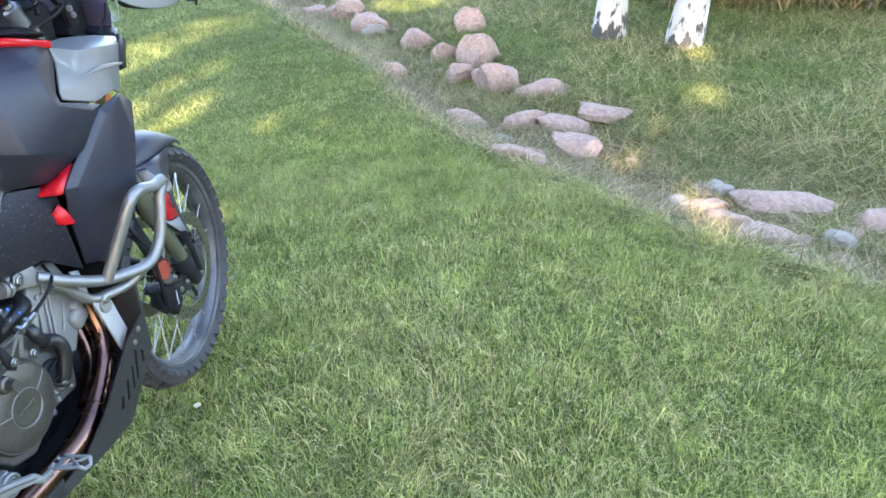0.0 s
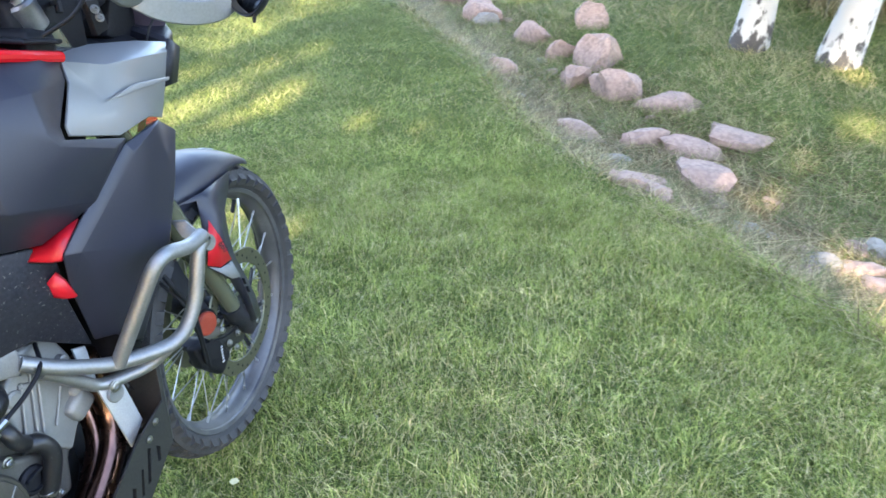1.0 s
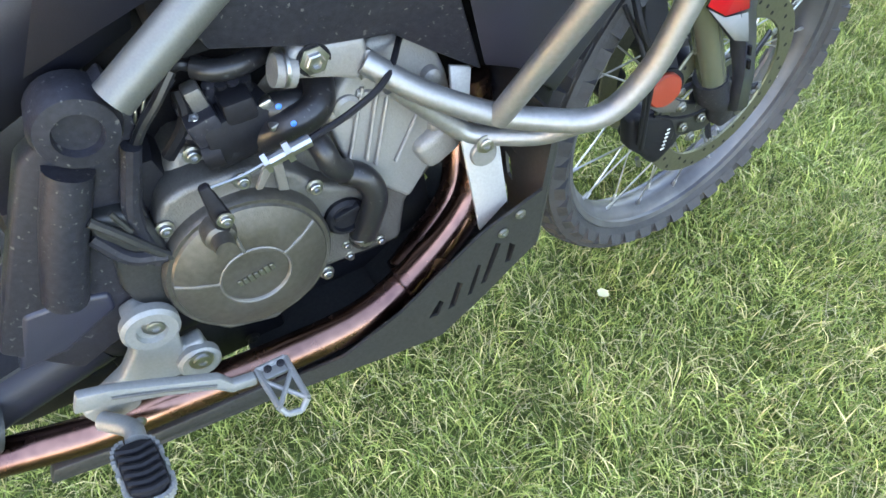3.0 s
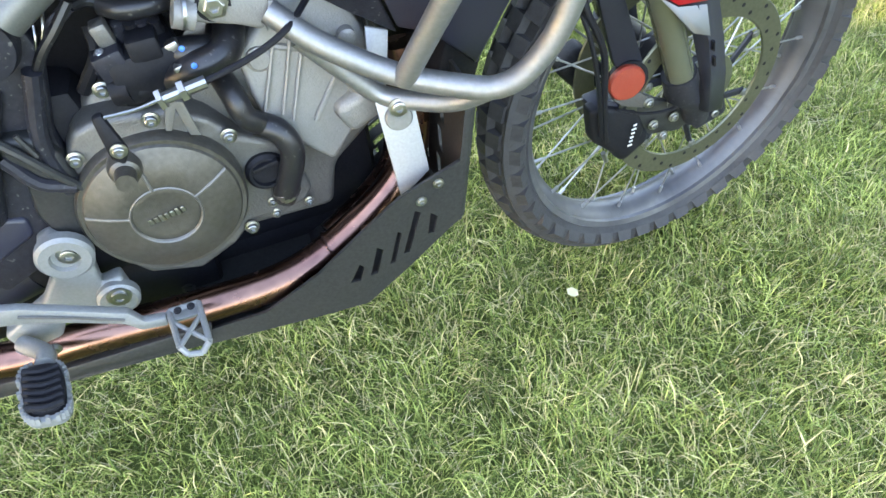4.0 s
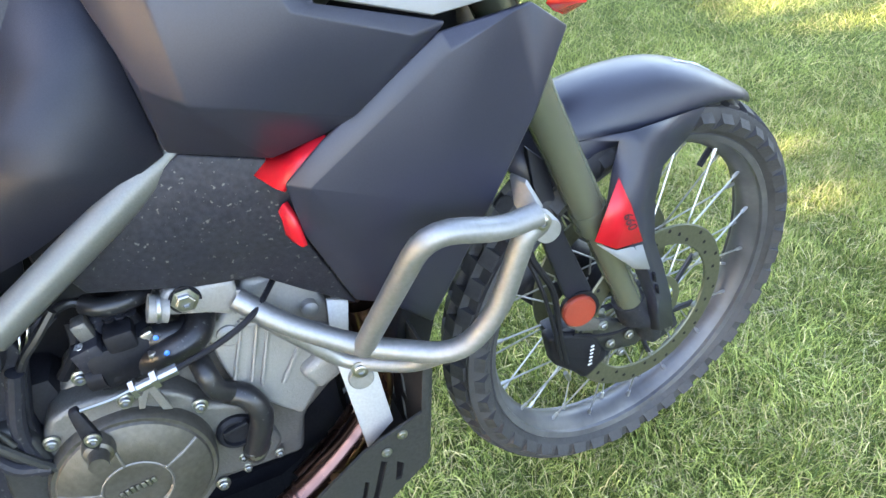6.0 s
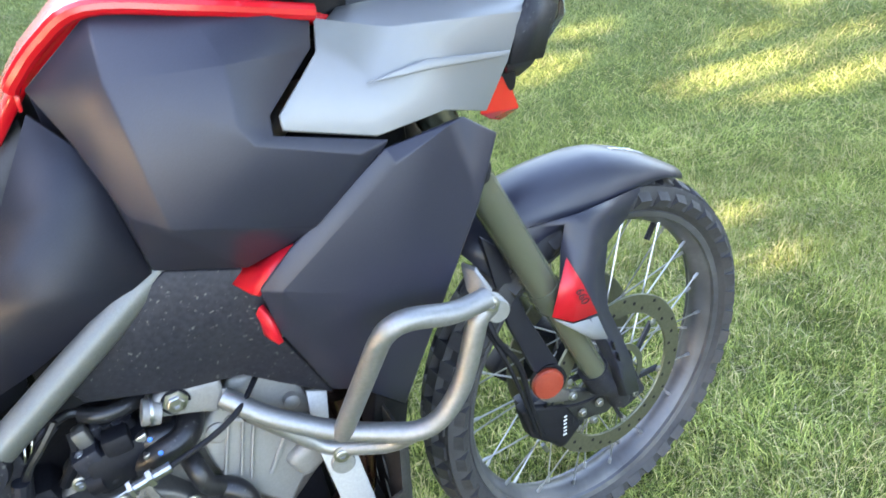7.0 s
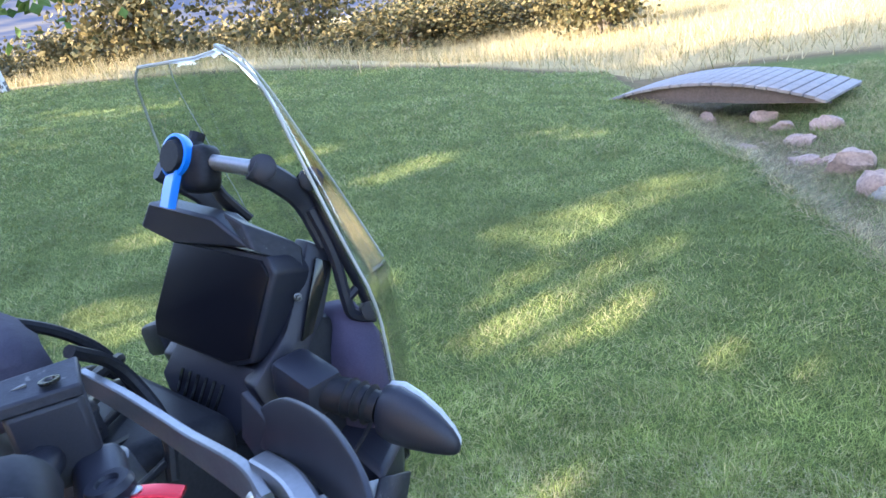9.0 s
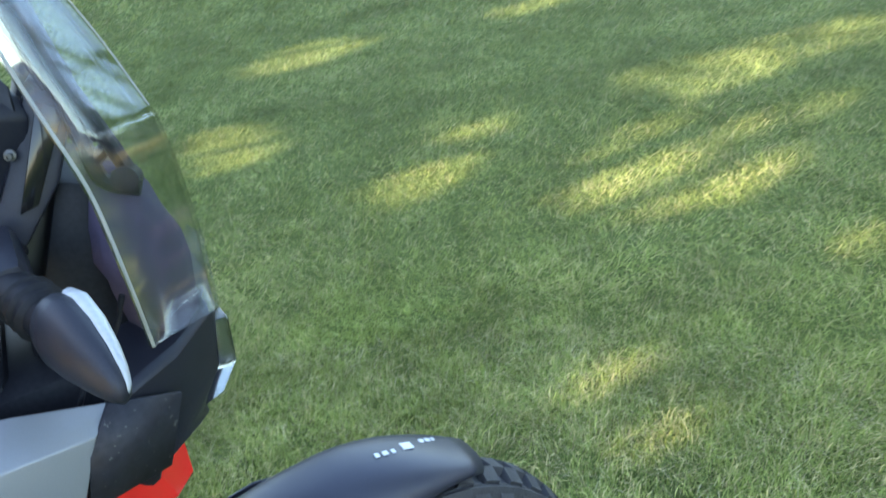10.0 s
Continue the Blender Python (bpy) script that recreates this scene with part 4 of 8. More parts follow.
def tyre_mesh(cy, cz, R, width, depth):
    """Tyre with a rounded carcass and rows of tread blocks."""
    bm = bmesh.new()
    hw = width / 2
    prof = [(R - depth, -hw * 0.62), (R - depth * 0.75, -hw * 0.95), (R - depth * 0.45, -hw), (R - depth * 0.2, -hw * 0.86), (R - 0.012, -hw * 0.55), (R - 0.009, 0),
            (R - 0.012, hw * 0.55), (R - depth * 0.2, hw * 0.86), (R - depth * 0.45, hw), (R - depth * 0.75, hw * 0.95), (R - depth, hw * 0.62)]
    turned(bm, (0, cy, cz), (1, 0, 0), prof, 72, closed=True)
    bmesh.ops.recalc_face_normals(bm, faces=bm.faces)
    return bm


def tread_blocks(w, cy, cz, R, width, knob_w, count):
    """Rows of tread blocks, each an object on one of three shared meshes."""
    hw = width / 2
    lx, lt = knob_w, math.pi * 2 * R / count * 0.29
    data = []
    for shrink in (1.0, 0.95, 1.15):
        bm = bmesh.new()
        vs = [bm.verts.new((sx * lx * k2 * shrink, st * lt * k2, h)) for h, k2 in ((-0.010, 1.12), (0.0080, 0.90)) for sx, st in ((-1, -1), (1, -1), (1, 1), (-1, 1))]
        for f in ((4, 5, 6, 7), (0, 1, 5, 4), (1, 2, 6, 5), (2, 3, 7, 6), (3, 0, 4, 7)):
            bm.faces.new([vs[i] for i in f])
        m = bpy.data.meshes.new("tread_block")
        bm.to_mesh(m)
        bm.free()
        m.materials.append(M_TYRE)
        data.append(m)
    for off, rr, phase, kind in ((0.0, R, 0.0, 0), (-0.42, R - 0.004, 0.5, 1), (0.42, R - 0.004, 0.5, 1), (-0.84, R - 0.021, 0.0, 2), (0.84, R - 0.021, 0.0, 2)):
        tilt = off * 0.95
        for k in range(count):
            a = 2 * math.pi * (k + phase) / count
            rad, tan = Vector((0, math.cos(a), math.sin(a))), Vector((0, -math.sin(a), math.cos(a)))
            out = (rad * math.cos(tilt) + Vector((1, 0, 0)) * math.sin(tilt)).normalized()
            side = tan.cross(out)
            ob = new("tread_block", data[kind])
            ob.parent = w
            ob.matrix_local = Matrix.Translation(Vector((off * hw, cy, cz)) + rad * (rr - 0.006)) @ Matrix((side, tan, out)).transposed().to_4x4()


def rim_mesh(cy, cz, r, hw):
    bm = bmesh.new()
    turned(bm, (0, cy, cz), (1, 0, 0), [(r + 0.019, -hw), (r + 0.022, -hw * 0.9), (r + 0.012, -hw * 0.82), (r + 0.002, -hw * 0.5), (r - 0.004, -hw * 0.25), (r - 0.006, 0), (r - 0.004, hw * 0.25), (r + 0.002, hw * 0.5),
                                        (r + 0.012, hw * 0.82), (r + 0.022, hw * 0.9), (r + 0.019, hw), (r + 0.010, hw * 0.9), (r + 0.006, 0), (r + 0.010, -hw * 0.9)], 72, closed=True)
    return bm


def wheel(name, cy, cz, R, rim, width, depth, label, spokes=36, hub=0.035, steer=None):
    w = part(name, rim_mesh(cy, cz, rim, width * 0.40), M_RIM, bike, label)
    part("tyre", tyre_mesh(cy, cz, R, width, depth), M_TYRE, w, "dusty black knobbly tyre")
    tread_blocks(w, cy, cz, R, width, width * 0.150, 44)
    bm = bmesh.new()
    turned(bm, (0, cy, cz), (1, 0, 0), [(0.0, -0.075), (0.02, -0.075), (0.02, -0.055), (hub + 0.016, -0.05), (hub + 0.016, -0.04), (hub * 0.8, -0.03), (hub * 0.7, 0), (hub * 0.8, 0.03), (hub + 0.016, 0.04), (hub + 0.016, 0.05), (0.02, 0.055), (0.02, 0.075), (0, 0.075)], 28)
    part("hub", bm, M_PLASTIC, w)
    for k in range(spokes):
        a = 2 * math.pi * k / spokes + 0.06
        s = 1 if k % 2 else -1
        twist = (0.9 if (k // 2) % 2 else -0.9)
        p0 = (s * 0.042, cy + (hub + 0.012) * math.cos(a + twist), cz + (hub + 0.012) * math.sin(a + twist))
        p1 = (s * 0.010, cy + (rim + 0.001) * math.cos(a), cz + (rim + 0.001) * math.sin(a))
        bm = bmesh.new()
        sweep(bm, [p0, p1], 0.0016, 6)
        pv, qv = Vector(p0), Vector(p1)
        sweep(bm, [qv + (pv - qv) * 0.07, qv], 0.0032, 6)
        part("spoke", bm, M_SPOKE, w)
    return w


fw = wheel("front_wheel", WY, WZ, 0.350, 0.275, 0.094, 0.060, "dusty black spoked front wheel, steered slightly to the left")
STEER = Matrix.Rotation(0.115, 4, Vector((0, -0.303, 0.785)).normalized()) @ Matrix.Rotation(0.072, 4, (0, 1, 0))
fw.matrix_local = Matrix.Translation((0.016, 1.780, 0.371)) @ STEER @ Matrix.Translation((0, -WY, -WZ))
part("valve", tube([(0.0, WY + 0.165, WZ + 0.218), (0.0, WY + 0.143, WZ + 0.188)], 0.0055, 8), M_BLACK, fw)
# front disc, carrier and sensor ring on the right
DX = 0.060
bm = lathe((DX, WY, WZ), (1, 0, 0), [(0.154, -0.0025), (0.156, 0), (0.154, 0.0025), (0.121, 0.0025), (0.119, 0), (0.121, -0.0025)], 72, closed=True)
disc = part("brake_disc", bm, M_DISC, fw, "olive-tinted steel brake disc with drilled holes")
for k in range(36):
    a = 2 * math.pi * k / 36
    r = 0.129 + 0.009 * (k % 3)
    part("drill_hole", lathe((DX + 0.0027, WY + r * math.cos(a), WZ + r * math.sin(a)), (1, 0, 0), [(0.0035, 0), (0.0028, 0.0006), (0, 0.0004)], 8), M_BLACK, fw)
for k in range(6):
    a = 2 * math.pi * k / 6 + 0.3
    b = a + 0.33
    part("disc_arm", tube([(DX - 0.004, WY + 0.055 * math.cos(a), WZ + 0.055 * math.sin(a)), (DX - 0.004, WY + 0.113 * math.cos(b), WZ + 0.113 * math.sin(b))], 0.007, 8, flat=0.5), M_PLASTIC, fw)
    bolt(fw, (DX + 0.001, WY + 0.113 * math.cos(b), WZ + 0.113 * math.sin(b)), r=0.006, h=0.004, hexa=False)
part("sensor_ring", lathe((DX + 0.001, WY, WZ), (1, 0, 0), [(0.062, 0), (0.062, 0.002), (0.05, 0.002), (0.05, 0)], 40, closed=True), M_BOLT, fw)

# rear wheel, swingarm and tail behind the engine
rw = wheel("rear_wheel", 0.262, 0.345, 0.33, 0.226, 0.15, 0.075, "black spoked rear wheel with a knobbly tyre", 32, 0.05)
part("swingarm", tube([(0.115, 0.83, 0.45), (0.125, 0.55, 0.39), (0.12, 0.25, 0.345)], 0.03, 12, flat=0.6), M_PLASTIC, bike)
part("swingarm", tube([(-0.115, 0.83, 0.45), (-0.125, 0.55, 0.39), (-0.12, 0.25, 0.345)], 0.03, 12, flat=0.6), M_PLASTIC, bike)
part("axle", tube([(-0.15, 0.262, 0.345), (0.15, 0.262, 0.345)], 0.012, 12), M_BOLT, bike)

# ---- fork ----
FTOP, FBOT = Vector((0, 1.455, 1.13)), Vector((0, 1.758, 0.345))
fdir = (FBOT - FTOP).normalized()


def at_z(z, x):
    t = (z - FTOP.z) / fdir.z
    return Vector((x, (FTOP + fdir * t).y, z))


for sx in (0.104, -0.104):
    part("fork_tube", sweep(bmesh.new(), [at_z(1.12, sx), at_z(0.625, sx)], 0.0255, 24), M_FORK, bike, "olive anodised fork tube")
    part("fork_seal", sweep(bmesh.new(), [at_z(0.632, sx), at_z(0.624, sx), at_z(0.612, sx), at_z(0.604, sx), at_z(0.592, sx)], [0.0268, 0.0285, 0.0262, 0.0285, 0.0255], 24), M_FORK, bike)
    part("fork_slider", sweep(bmesh.new(), [at_z(0.60, sx), at_z(0.40, sx)], 0.0205, 20), M_FORK, bike, "polished lower fork tube")
    part("fork_foot", sweep(bmesh.new(), [at_z(0.435, sx * 0.97), at_z(0.40, sx * 0.95), (sx * 0.88, WY - 0.016, 0.375), (sx * 0.86, WY - 0.004, 0.33)], [0.026, 0.027, 0.027, 0.02], 16), M_DUSTY, bike)
part("axle", tube([(-0.11, WY, WZ), (0.098, WY, WZ)], 0.013, 14), M_BOLT, bike)
bolt(bike, (0.094, WY + 0.026, WZ - 0.03), r=0.008, h=0.008, hexa=False)
part("axle_clamp", block((0.086, WY + 0.012, WZ - 0.012), (0.024, 0.06, 0.075), (20, 0, 0), 0.009), M_DUSTY, bike)
for zz in (0.86, 1.08):
    part("fork_yoke", block((0, at_z(zz, 0).y - 0.012, zz), (0.27, 0.075, 0.034), (-21, 0, 0), 0.01), M_PLASTIC, bike)
part("steering_stem", sweep(bmesh.new(), [at_z(1.10, 0) + Vector((0, -0.03, 0)), at_z(0.84, 0) + Vector((0, -0.03, 0))], 0.03, 16), M_PLASTIC, bike)

# ---- front mudguard ----
def guard_radius(f):
    return 0.379 + 0.031 * float(smooth01(f * 1.9 + 0.06)) + 0.04 * max(0, f - 0.5)


sect = []
for k in range(19):
    f = k / 18
    a = radians(58 + 66 * f)
    r = guard_radius(f)
    hw = 0.026 + 0.052 * math.sin(min(1, f * 1.35 + 0.12) * math.pi / 2) ** 0.8
    drop = 0.016 + 0.072 * float(smooth01(f * 1.7))
    ring = []
    for j in range(17):
        u = -1 + 2 * j / 16
        x = hw * math.sin(u * math.pi / 2)
        h = -drop * (1 - math.cos(u * math.pi / 2)) ** 1.3
        ring.append((x, WY + (r + h) * math.cos(a), WZ + (r + h) * math.sin(a)))
    sect.append(ring)
fender = part("front_mudguard", loft(sect, close=False), M_PANEL, bike, "satin graphite front mudguard", solid=0.003, smooth=60)
# plain printed marks on its tip
for f, u, w, l in ((0.325, 0.10, 0.0075, 0.006), (0.30, 0.09, 0.0075, 0.007), (0.275, 0.08, 0.0075, 0.005), (0.225, 0.0, 0.014, 0.015), (0.165, -0.12, 0.0075, 0.006), (0.140, -0.16, 0.0075, 0.007), (0.118, -0.20, 0.0075, 0.004)):
    a = radians(58 + 66 * f)
    hw = 0.026 + 0.052 * math.sin(min(1, f * 1.35 + 0.12) * math.pi / 2) ** 0.8
    r = guard_radius(f) - (0.016 + 0.072 * float(smooth01(f * 1.7))) * (1 - math.cos(u * math.pi / 2)) ** 1.3 + 0.0009
    part("printed_mark", block((hw * math.sin(u * math.pi / 2), WY + r * math.cos(a), WZ + r * math.sin(a)), (w, l, 0.0012), (math.degrees(a) - 90 - 6, 25 * u, 0)), M_WHITE, fender, "small white printed bar")


def leg_guard(mirror):
    rows = [((0.092, 1.645, 0.726), (0.103, 1.723, 0.722), (0.070, 1.868, 0.704)), ((0.101, 1.701, 0.713), (0.111, 1.733, 0.702), (0.086, 1.824, 0.672)), ((0.121, 1.677, 0.691), (0.138, 1.701, 0.679), (0.116, 1.762, 0.663)), ((0.126, 1.665, 0.640), (0.144, 1.696, 0.625), (0.124, 1.746, 0.614)),
            ((0.126, 1.653, 0.585), (0.144, 1.696, 0.575), (0.126, 1.748, 0.551)), ((0.126, 1.714, 0.513), (0.142, 1.729, 0.509), (0.126, 1.766, 0.499)), ((0.124, 1.742, 0.440), (0.138, 1.749, 0.446), (0.124, 1.788, 0.428)), ((0.120, 1.757, 0.369), (0.130, 1.767, 0.368), (0.120, 1.801, 0.357))]
    verts = [p for r in rows for p in r]
    faces = []
    for i in range(len(rows) - 1):
        for j in range(2):
            k = 3 * i + j
            faces.append((k, k + 1, k + 4, k + 3))
    bm = skin(verts, faces)
    return flip(bm) if mirror else bm


lg = part("fork_guard", leg_guard(False), M_PANEL, bike, "graphite fork guard with a red decal", solid=0.003, smooth=50)
part("fork_guard", leg_guard(True), M_PANEL, bike, "graphite fork guard", solid=0.003, smooth=50)
part("decal", skin([(0.145, 1.670, 0.689), (0.145, 1.635, 0.602), (0.148, 1.667, 0.579), (0.141, 1.716, 0.569), (0.147, 1.690, 0.640)], [(0, 1, 2, 4), (4, 2, 3)]), M_RED_MATT, lg, "red decal on the fork guard", solid=0.0008)
part("decal", skin([(0.145, 1.638, 0.596), (0.148, 1.667, 0.576), (0.141, 1.716, 0.563), (0.144, 1.729, 0.516), (0.142, 1.703, 0.526)], [(0, 1, 4), (1, 2, 3, 4)]), M_GREYDECAL, lg, "silver-grey decal on the fork guard", solid=0.0008)


def lettering(text, size, m, material, parent, name="printed_number", depth=0.0004):
    cu = bpy.data.curves.new(name, "FONT")
    cu.body, cu.size, cu.extrude, cu.align_x, cu.align_y = text, size, depth, "CENTER", "CENTER"
    tmp = bpy.data.objects.new(name, cu)
    me2 = bpy.data.meshes.new_from_object(tmp)
    bpy.data.objects.remove(tmp)
    me2.materials.append(material)
    ob = new(name, me2)
    ob.parent = parent
    ob.matrix_local = m
    return ob


def facing(origin, along, out):
    """Pose whose x runs along and whose z looks out."""
    z = Vector(out).normalized()
    x = (Vector(along) - z * Vector(along).dot(z)).normalized()
    y = z.cross(x)
    return Matrix.Translation(origin) @ Matrix((x, y, z)).transposed().to_4x4()


lettering("660", 0.018, facing((0.152, 1.685, 0.619), Vector((0.146, 1.700, 0.579)) - Vector((0.146, 1.675, 0.655)), (1, -0.25, 0.1)), M_PLASTIC, lg)
for a, b in (((0.142, 1.737, 0.505), (0.142, 1.740, 0.490)), ((0.141, 1.745, 0.478), (0.141, 1.748, 0.463))):
    part("guard_slot", tube([a, b], 0.004, 8, flat=0.5), M_BLACK, lg)

# ---- brake caliper, reflector, hoses ----
cal = part("brake_caliper", block((0.072, 1.648, 0.338), (0.05, 0.095, 0.062), (-52, 0, 0), 0.014, 3), M_BLACK, bike, "black radial brake caliper")
part("caliper_half", slab([(0.098, 1.584, 0.409), (0.100, 1.607, 0.410), (0.100, 1.666, 0.382), (0.098, 1.683, 0.348), (0.096, 1.681, 0.311), (0.096, 1.665, 0.297), (0.096, 1.630, 0.313), (0.096, 1.594, 0.347)], (-0.03, 0, 0), 0.008, 3), M_BLACK, cal)
part("caliper_bridge", slab([(0.090, 1.592, 0.409), (0.090, 1.621, 0.412), (0.090, 1.656, 0.396), (0.090, 1.663, 0.370), (0.090, 1.594, 0.389)], (-0.04, 0, 0), 0.006, 2), M_PLASTIC, cal)
for k in range(6):  # maker's word as plain bars
    part("caliper_mark", block(Vector((0.101, 1.656, 0.325)) + (Vector((0.101, 1.661, 0.362)) - Vector((0.101, 1.656, 0.325))) * (k / 5), (0.0012, 0.0058 if k % 4 else 0.0075, 0.0028), (8, 0, 0)), M_WHITE, cal, "pale worn printed bar")
part("bleed_nipple", tube([(0.090, 1.617, 0.316), (0.090, 1.624, 0.297)], 0.004, 8), M_BOLT, cal)
for q in ((0.090, 1.701, 0.341), (0.090, 1.722, 0.313), (0.095, 1.683, 0.392), (0.090, 1.737, 0.344)):
    bolt(cal, q, r=0.0075, h=0.008, hexa=False)
part("caliper_bracket", slab([(0.085, 1.631, 0.402), (0.085, 1.686, 0.390), (0.085, 1.748, 0.362), (0.085, 1.789, 0.327), (0.085, 1.756, 0.306), (0.085, 1.702, 0.317), (0.085, 1.653, 0.352)], (-0.014, 0, 0), 0.003), M_SKID, bike)
part("bracket_ear", slab([(0.096, 1.618, 0.419), (0.096, 1.660, 0.421), (0.096, 1.680, 0.404), (0.096, 1.676, 0.384), (0.096, 1.638, 0.400)], (-0.01, 0, 0), 0.003), M_CASE, bike)
refl = part("reflector", lathe((0.094, 1.639, 0.443), (1, -0.12, 0.05), [(0.0275, 0), (0.0275, 0.006), (0.025, 0.009), (0, 0.0105)], 32), M_ORANGE, bike, "round dull orange side reflector")
part("reflector_backing", lathe((0.090, 1.644, 0.442), (1, -0.12, 0.05), [(0.0, -0.004), (0.031, -0.004), (0.031, 0.004), (0.0, 0.004)], 28), M_BLACK, refl)
part("guard_arm", slab([(0.085, 1.571, 0.738), (0.085, 1.599, 0.708), (0.090, 1.625, 0.579), (0.090, 1.669, 0.463), (0.090, 1.660, 0.440), (0.090, 1.621, 0.470), (0.085, 1.592, 0.571)], (-0.012, 0, 0), 0.004), M_PLASTIC, bike, "black fork brace")
part("brake_hose", tube([(0.110, 1.547, 0.626), (0.125, 1.551, 0.592), (0.125, 1.580, 0.525), (0.115, 1.594, 0.432), (0.095, 1.616, 0.342)], 0.005, 8, smooth=8), M_BLACK, bike)
part("sensor_cable", tube([(0.100, 1.541, 0.614), (0.130, 1.555, 0.557), (0.125, 1.577, 0.471), (0.100, 1.604, 0.360)], 0.0033, 8, smooth=8), M_BLACK, bike)
part("sensor_cable", tube([(0.100, 1.627, 0.402), (0.103, 1.672, 0.381), (0.105, 1.717, 0.375), (0.105, 1.747, 0.389)], 0.0025, 6, smooth=8), M_BLACK, bike)
lcal = part("brake_caliper", block((-0.075, 1.66, 0.36), (0.05, 0.09, 0.06), (-50, 0, 0), 0.014, 3), M_BLACK, bike)
part("brake_disc", lathe((-DX, WY, WZ), (1, 0, 0), [(0.148, -0.0022), (0.150, 0), (0.148, 0.0022), (0.112, 0.0022), (0.110, 0), (0.112, -0.0022)], 60, closed=True), M_DISC, fw)

# ---- side panels ----
def both(name, make, material, label="", **kw):
    a = part(name, make(), material, bike, label, **kw)
    part(name, flip(make()), material, bike, label, **kw)
    return a


def radiator_shroud():
    v = [(0.248, 1.410, 0.971), (0.232, 1.509, 0.970), (0.228, 1.548, 0.938), (0.238, 1.506, 0.866), (0.250, 1.442, 0.783), (0.190, 1.379, 0.611), (0.180, 1.298, 0.672),
         (0.222, 1.257, 0.802), (0.240, 1.250, 0.868), (0.246, 1.292, 0.903), (0.252, 1.270, 0.863), (0.255, 1.416, 0.954), (0.245, 1.482, 0.971), (0.256, 1.382, 0.811), (0.190, 1.330, 0.661), (0.238, 1.295, 0.807),
         (0.170, 1.566, 0.910), (0.178, 1.524, 0.834), (0.185, 1.457, 0.739), (0.140, 1.388, 0.574)]
    f = [(0, 1, 12, 11), (1, 2, 3, 12), (11, 12, 3, 4, 13), (9, 0, 11, 10), (10, 11, 13), (8, 9, 10), (8, 10, 7), (10, 15, 7), (10, 13, 15), (15, 13, 14), (13, 4, 5, 14), (15, 14, 6), (7, 15, 6),
         (2, 16, 17, 3), (3, 17, 18, 4), (4, 18, 19, 5)]
    return skin(v, f)


both("radiator_shroud", radiator_shroud, M_PANEL, "satin graphite radiator shroud", solid=0.006, bevel=0.006, smooth=40)


def tank_cover():
    v = [(0.155, 1.122, 1.098), (0.185, 1.196, 1.151), (0.205, 1.275, 1.135), (0.208, 1.353, 1.120), (0.204, 1.382, 1.103), (0.214, 1.373, 1.077), (0.246, 1.312, 1.036), (0.250, 1.309, 1.018), (0.248, 1.418, 0.977),
         (0.247, 1.407, 0.968), (0.253, 1.321, 0.918), (0.245, 1.193, 0.962), (0.215, 1.163, 0.976), (0.180, 1.143, 1.044), (0.190, 1.163, 0.905), (0.208, 1.250, 0.880), (0.232, 1.297, 0.900), (0.243, 1.287, 1.088), (0.222, 1.187, 1.098), (0.188, 1.154, 1.002), (0.256, 1.279, 1.037), (0.262, 1.287, 1.018), (0.256, 1.383, 0.975)]
    f = [(0, 1, 18), (1, 2, 17, 18), (2, 3, 17), (3, 4, 5, 17), (17, 5, 6, 20), (20, 6, 7, 21), (21, 7, 8, 22), (22, 8, 9), (21, 22, 10, 11), (22, 9, 10), (18, 17, 20), (18, 20, 21, 11), (18, 11, 12), (0, 18, 12, 13), (13, 12, 19), (19, 12, 14), (12, 11, 15, 14), (11, 10, 16, 15)]
    return skin(v, f)


both("tank_cover", tank_cover, M_PANEL, "satin graphite fuel tank side cover", solid=0.005, bevel=0.008, smooth=80)


def silver_panel():
    v = [(0.203, 1.386, 1.102), (0.216, 1.376, 1.073), (0.249, 1.319, 1.034), (0.251, 1.318, 1.020), (0.248, 1.407, 0.985), (0.236, 1.489, 0.984), (0.205, 1.551, 0.957), (0.190, 1.595, 1.000), (0.188, 1.621, 1.047),
         (0.172, 1.643, 1.058), (0.165, 1.578, 1.077), (0.150, 1.495, 1.093), (0.150, 1.425, 1.097), (0.190, 1.394, 1.090), (0.212, 1.458, 1.075), (0.225, 1.422, 1.032), (0.218, 1.496, 1.030)]
    f = [(13, 14, 15, 1, 0), (1, 15, 3, 2), (15, 4, 3), (15, 16, 5, 4), (16, 7, 6, 5), (14, 16, 15), (14, 8, 7, 16), (14, 10, 9, 8), (13, 12, 11, 14), (14, 11, 10)]
    return skin(v, f)


sp = both("front_side_panel", silver_panel, M_SILVER, "satin silver-grey front side panel", solid=0.005, bevel=0.005, smooth=40)


def red_inlay():
    return skin([(0.182, 1.226, 0.863), (0.224, 1.241, 0.861), (0.236, 1.246, 0.863), (0.236, 1.296, 0.902), (0.214, 1.270, 0.888), (0.190, 1.244, 0.877)], [(0, 1, 4, 5), (1, 2, 3, 4)])


def red_inlay_low():
    return skin([(0.176, 1.236, 0.799), (0.214, 1.246, 0.836), (0.222, 1.250, 0.822), (0.232, 1.2515, 0.795), (0.215, 1.246, 0.793)], [(0, 1, 2), (0, 2, 3, 4)])


def panel_fold():
    return skin([(0.237, 1.410, 1.035), (0.234, 1.476, 1.029), (0.208, 1.586, 1.010), (0.205, 1.592, 1.014), (0.231, 1.481, 1.039)], [(0, 1, 4), (1, 2, 3, 4)])


both("panel_fold", panel_fold, M_SILVER, "", solid=0.003, bevel=0.001)
both("red_inlay", red_inlay, M_RED_MATT, "red inlay between the side panels", solid=0.006)
both("red_inlay", red_inlay_low, M_RED_MATT, "small red inlay", solid=0.006)


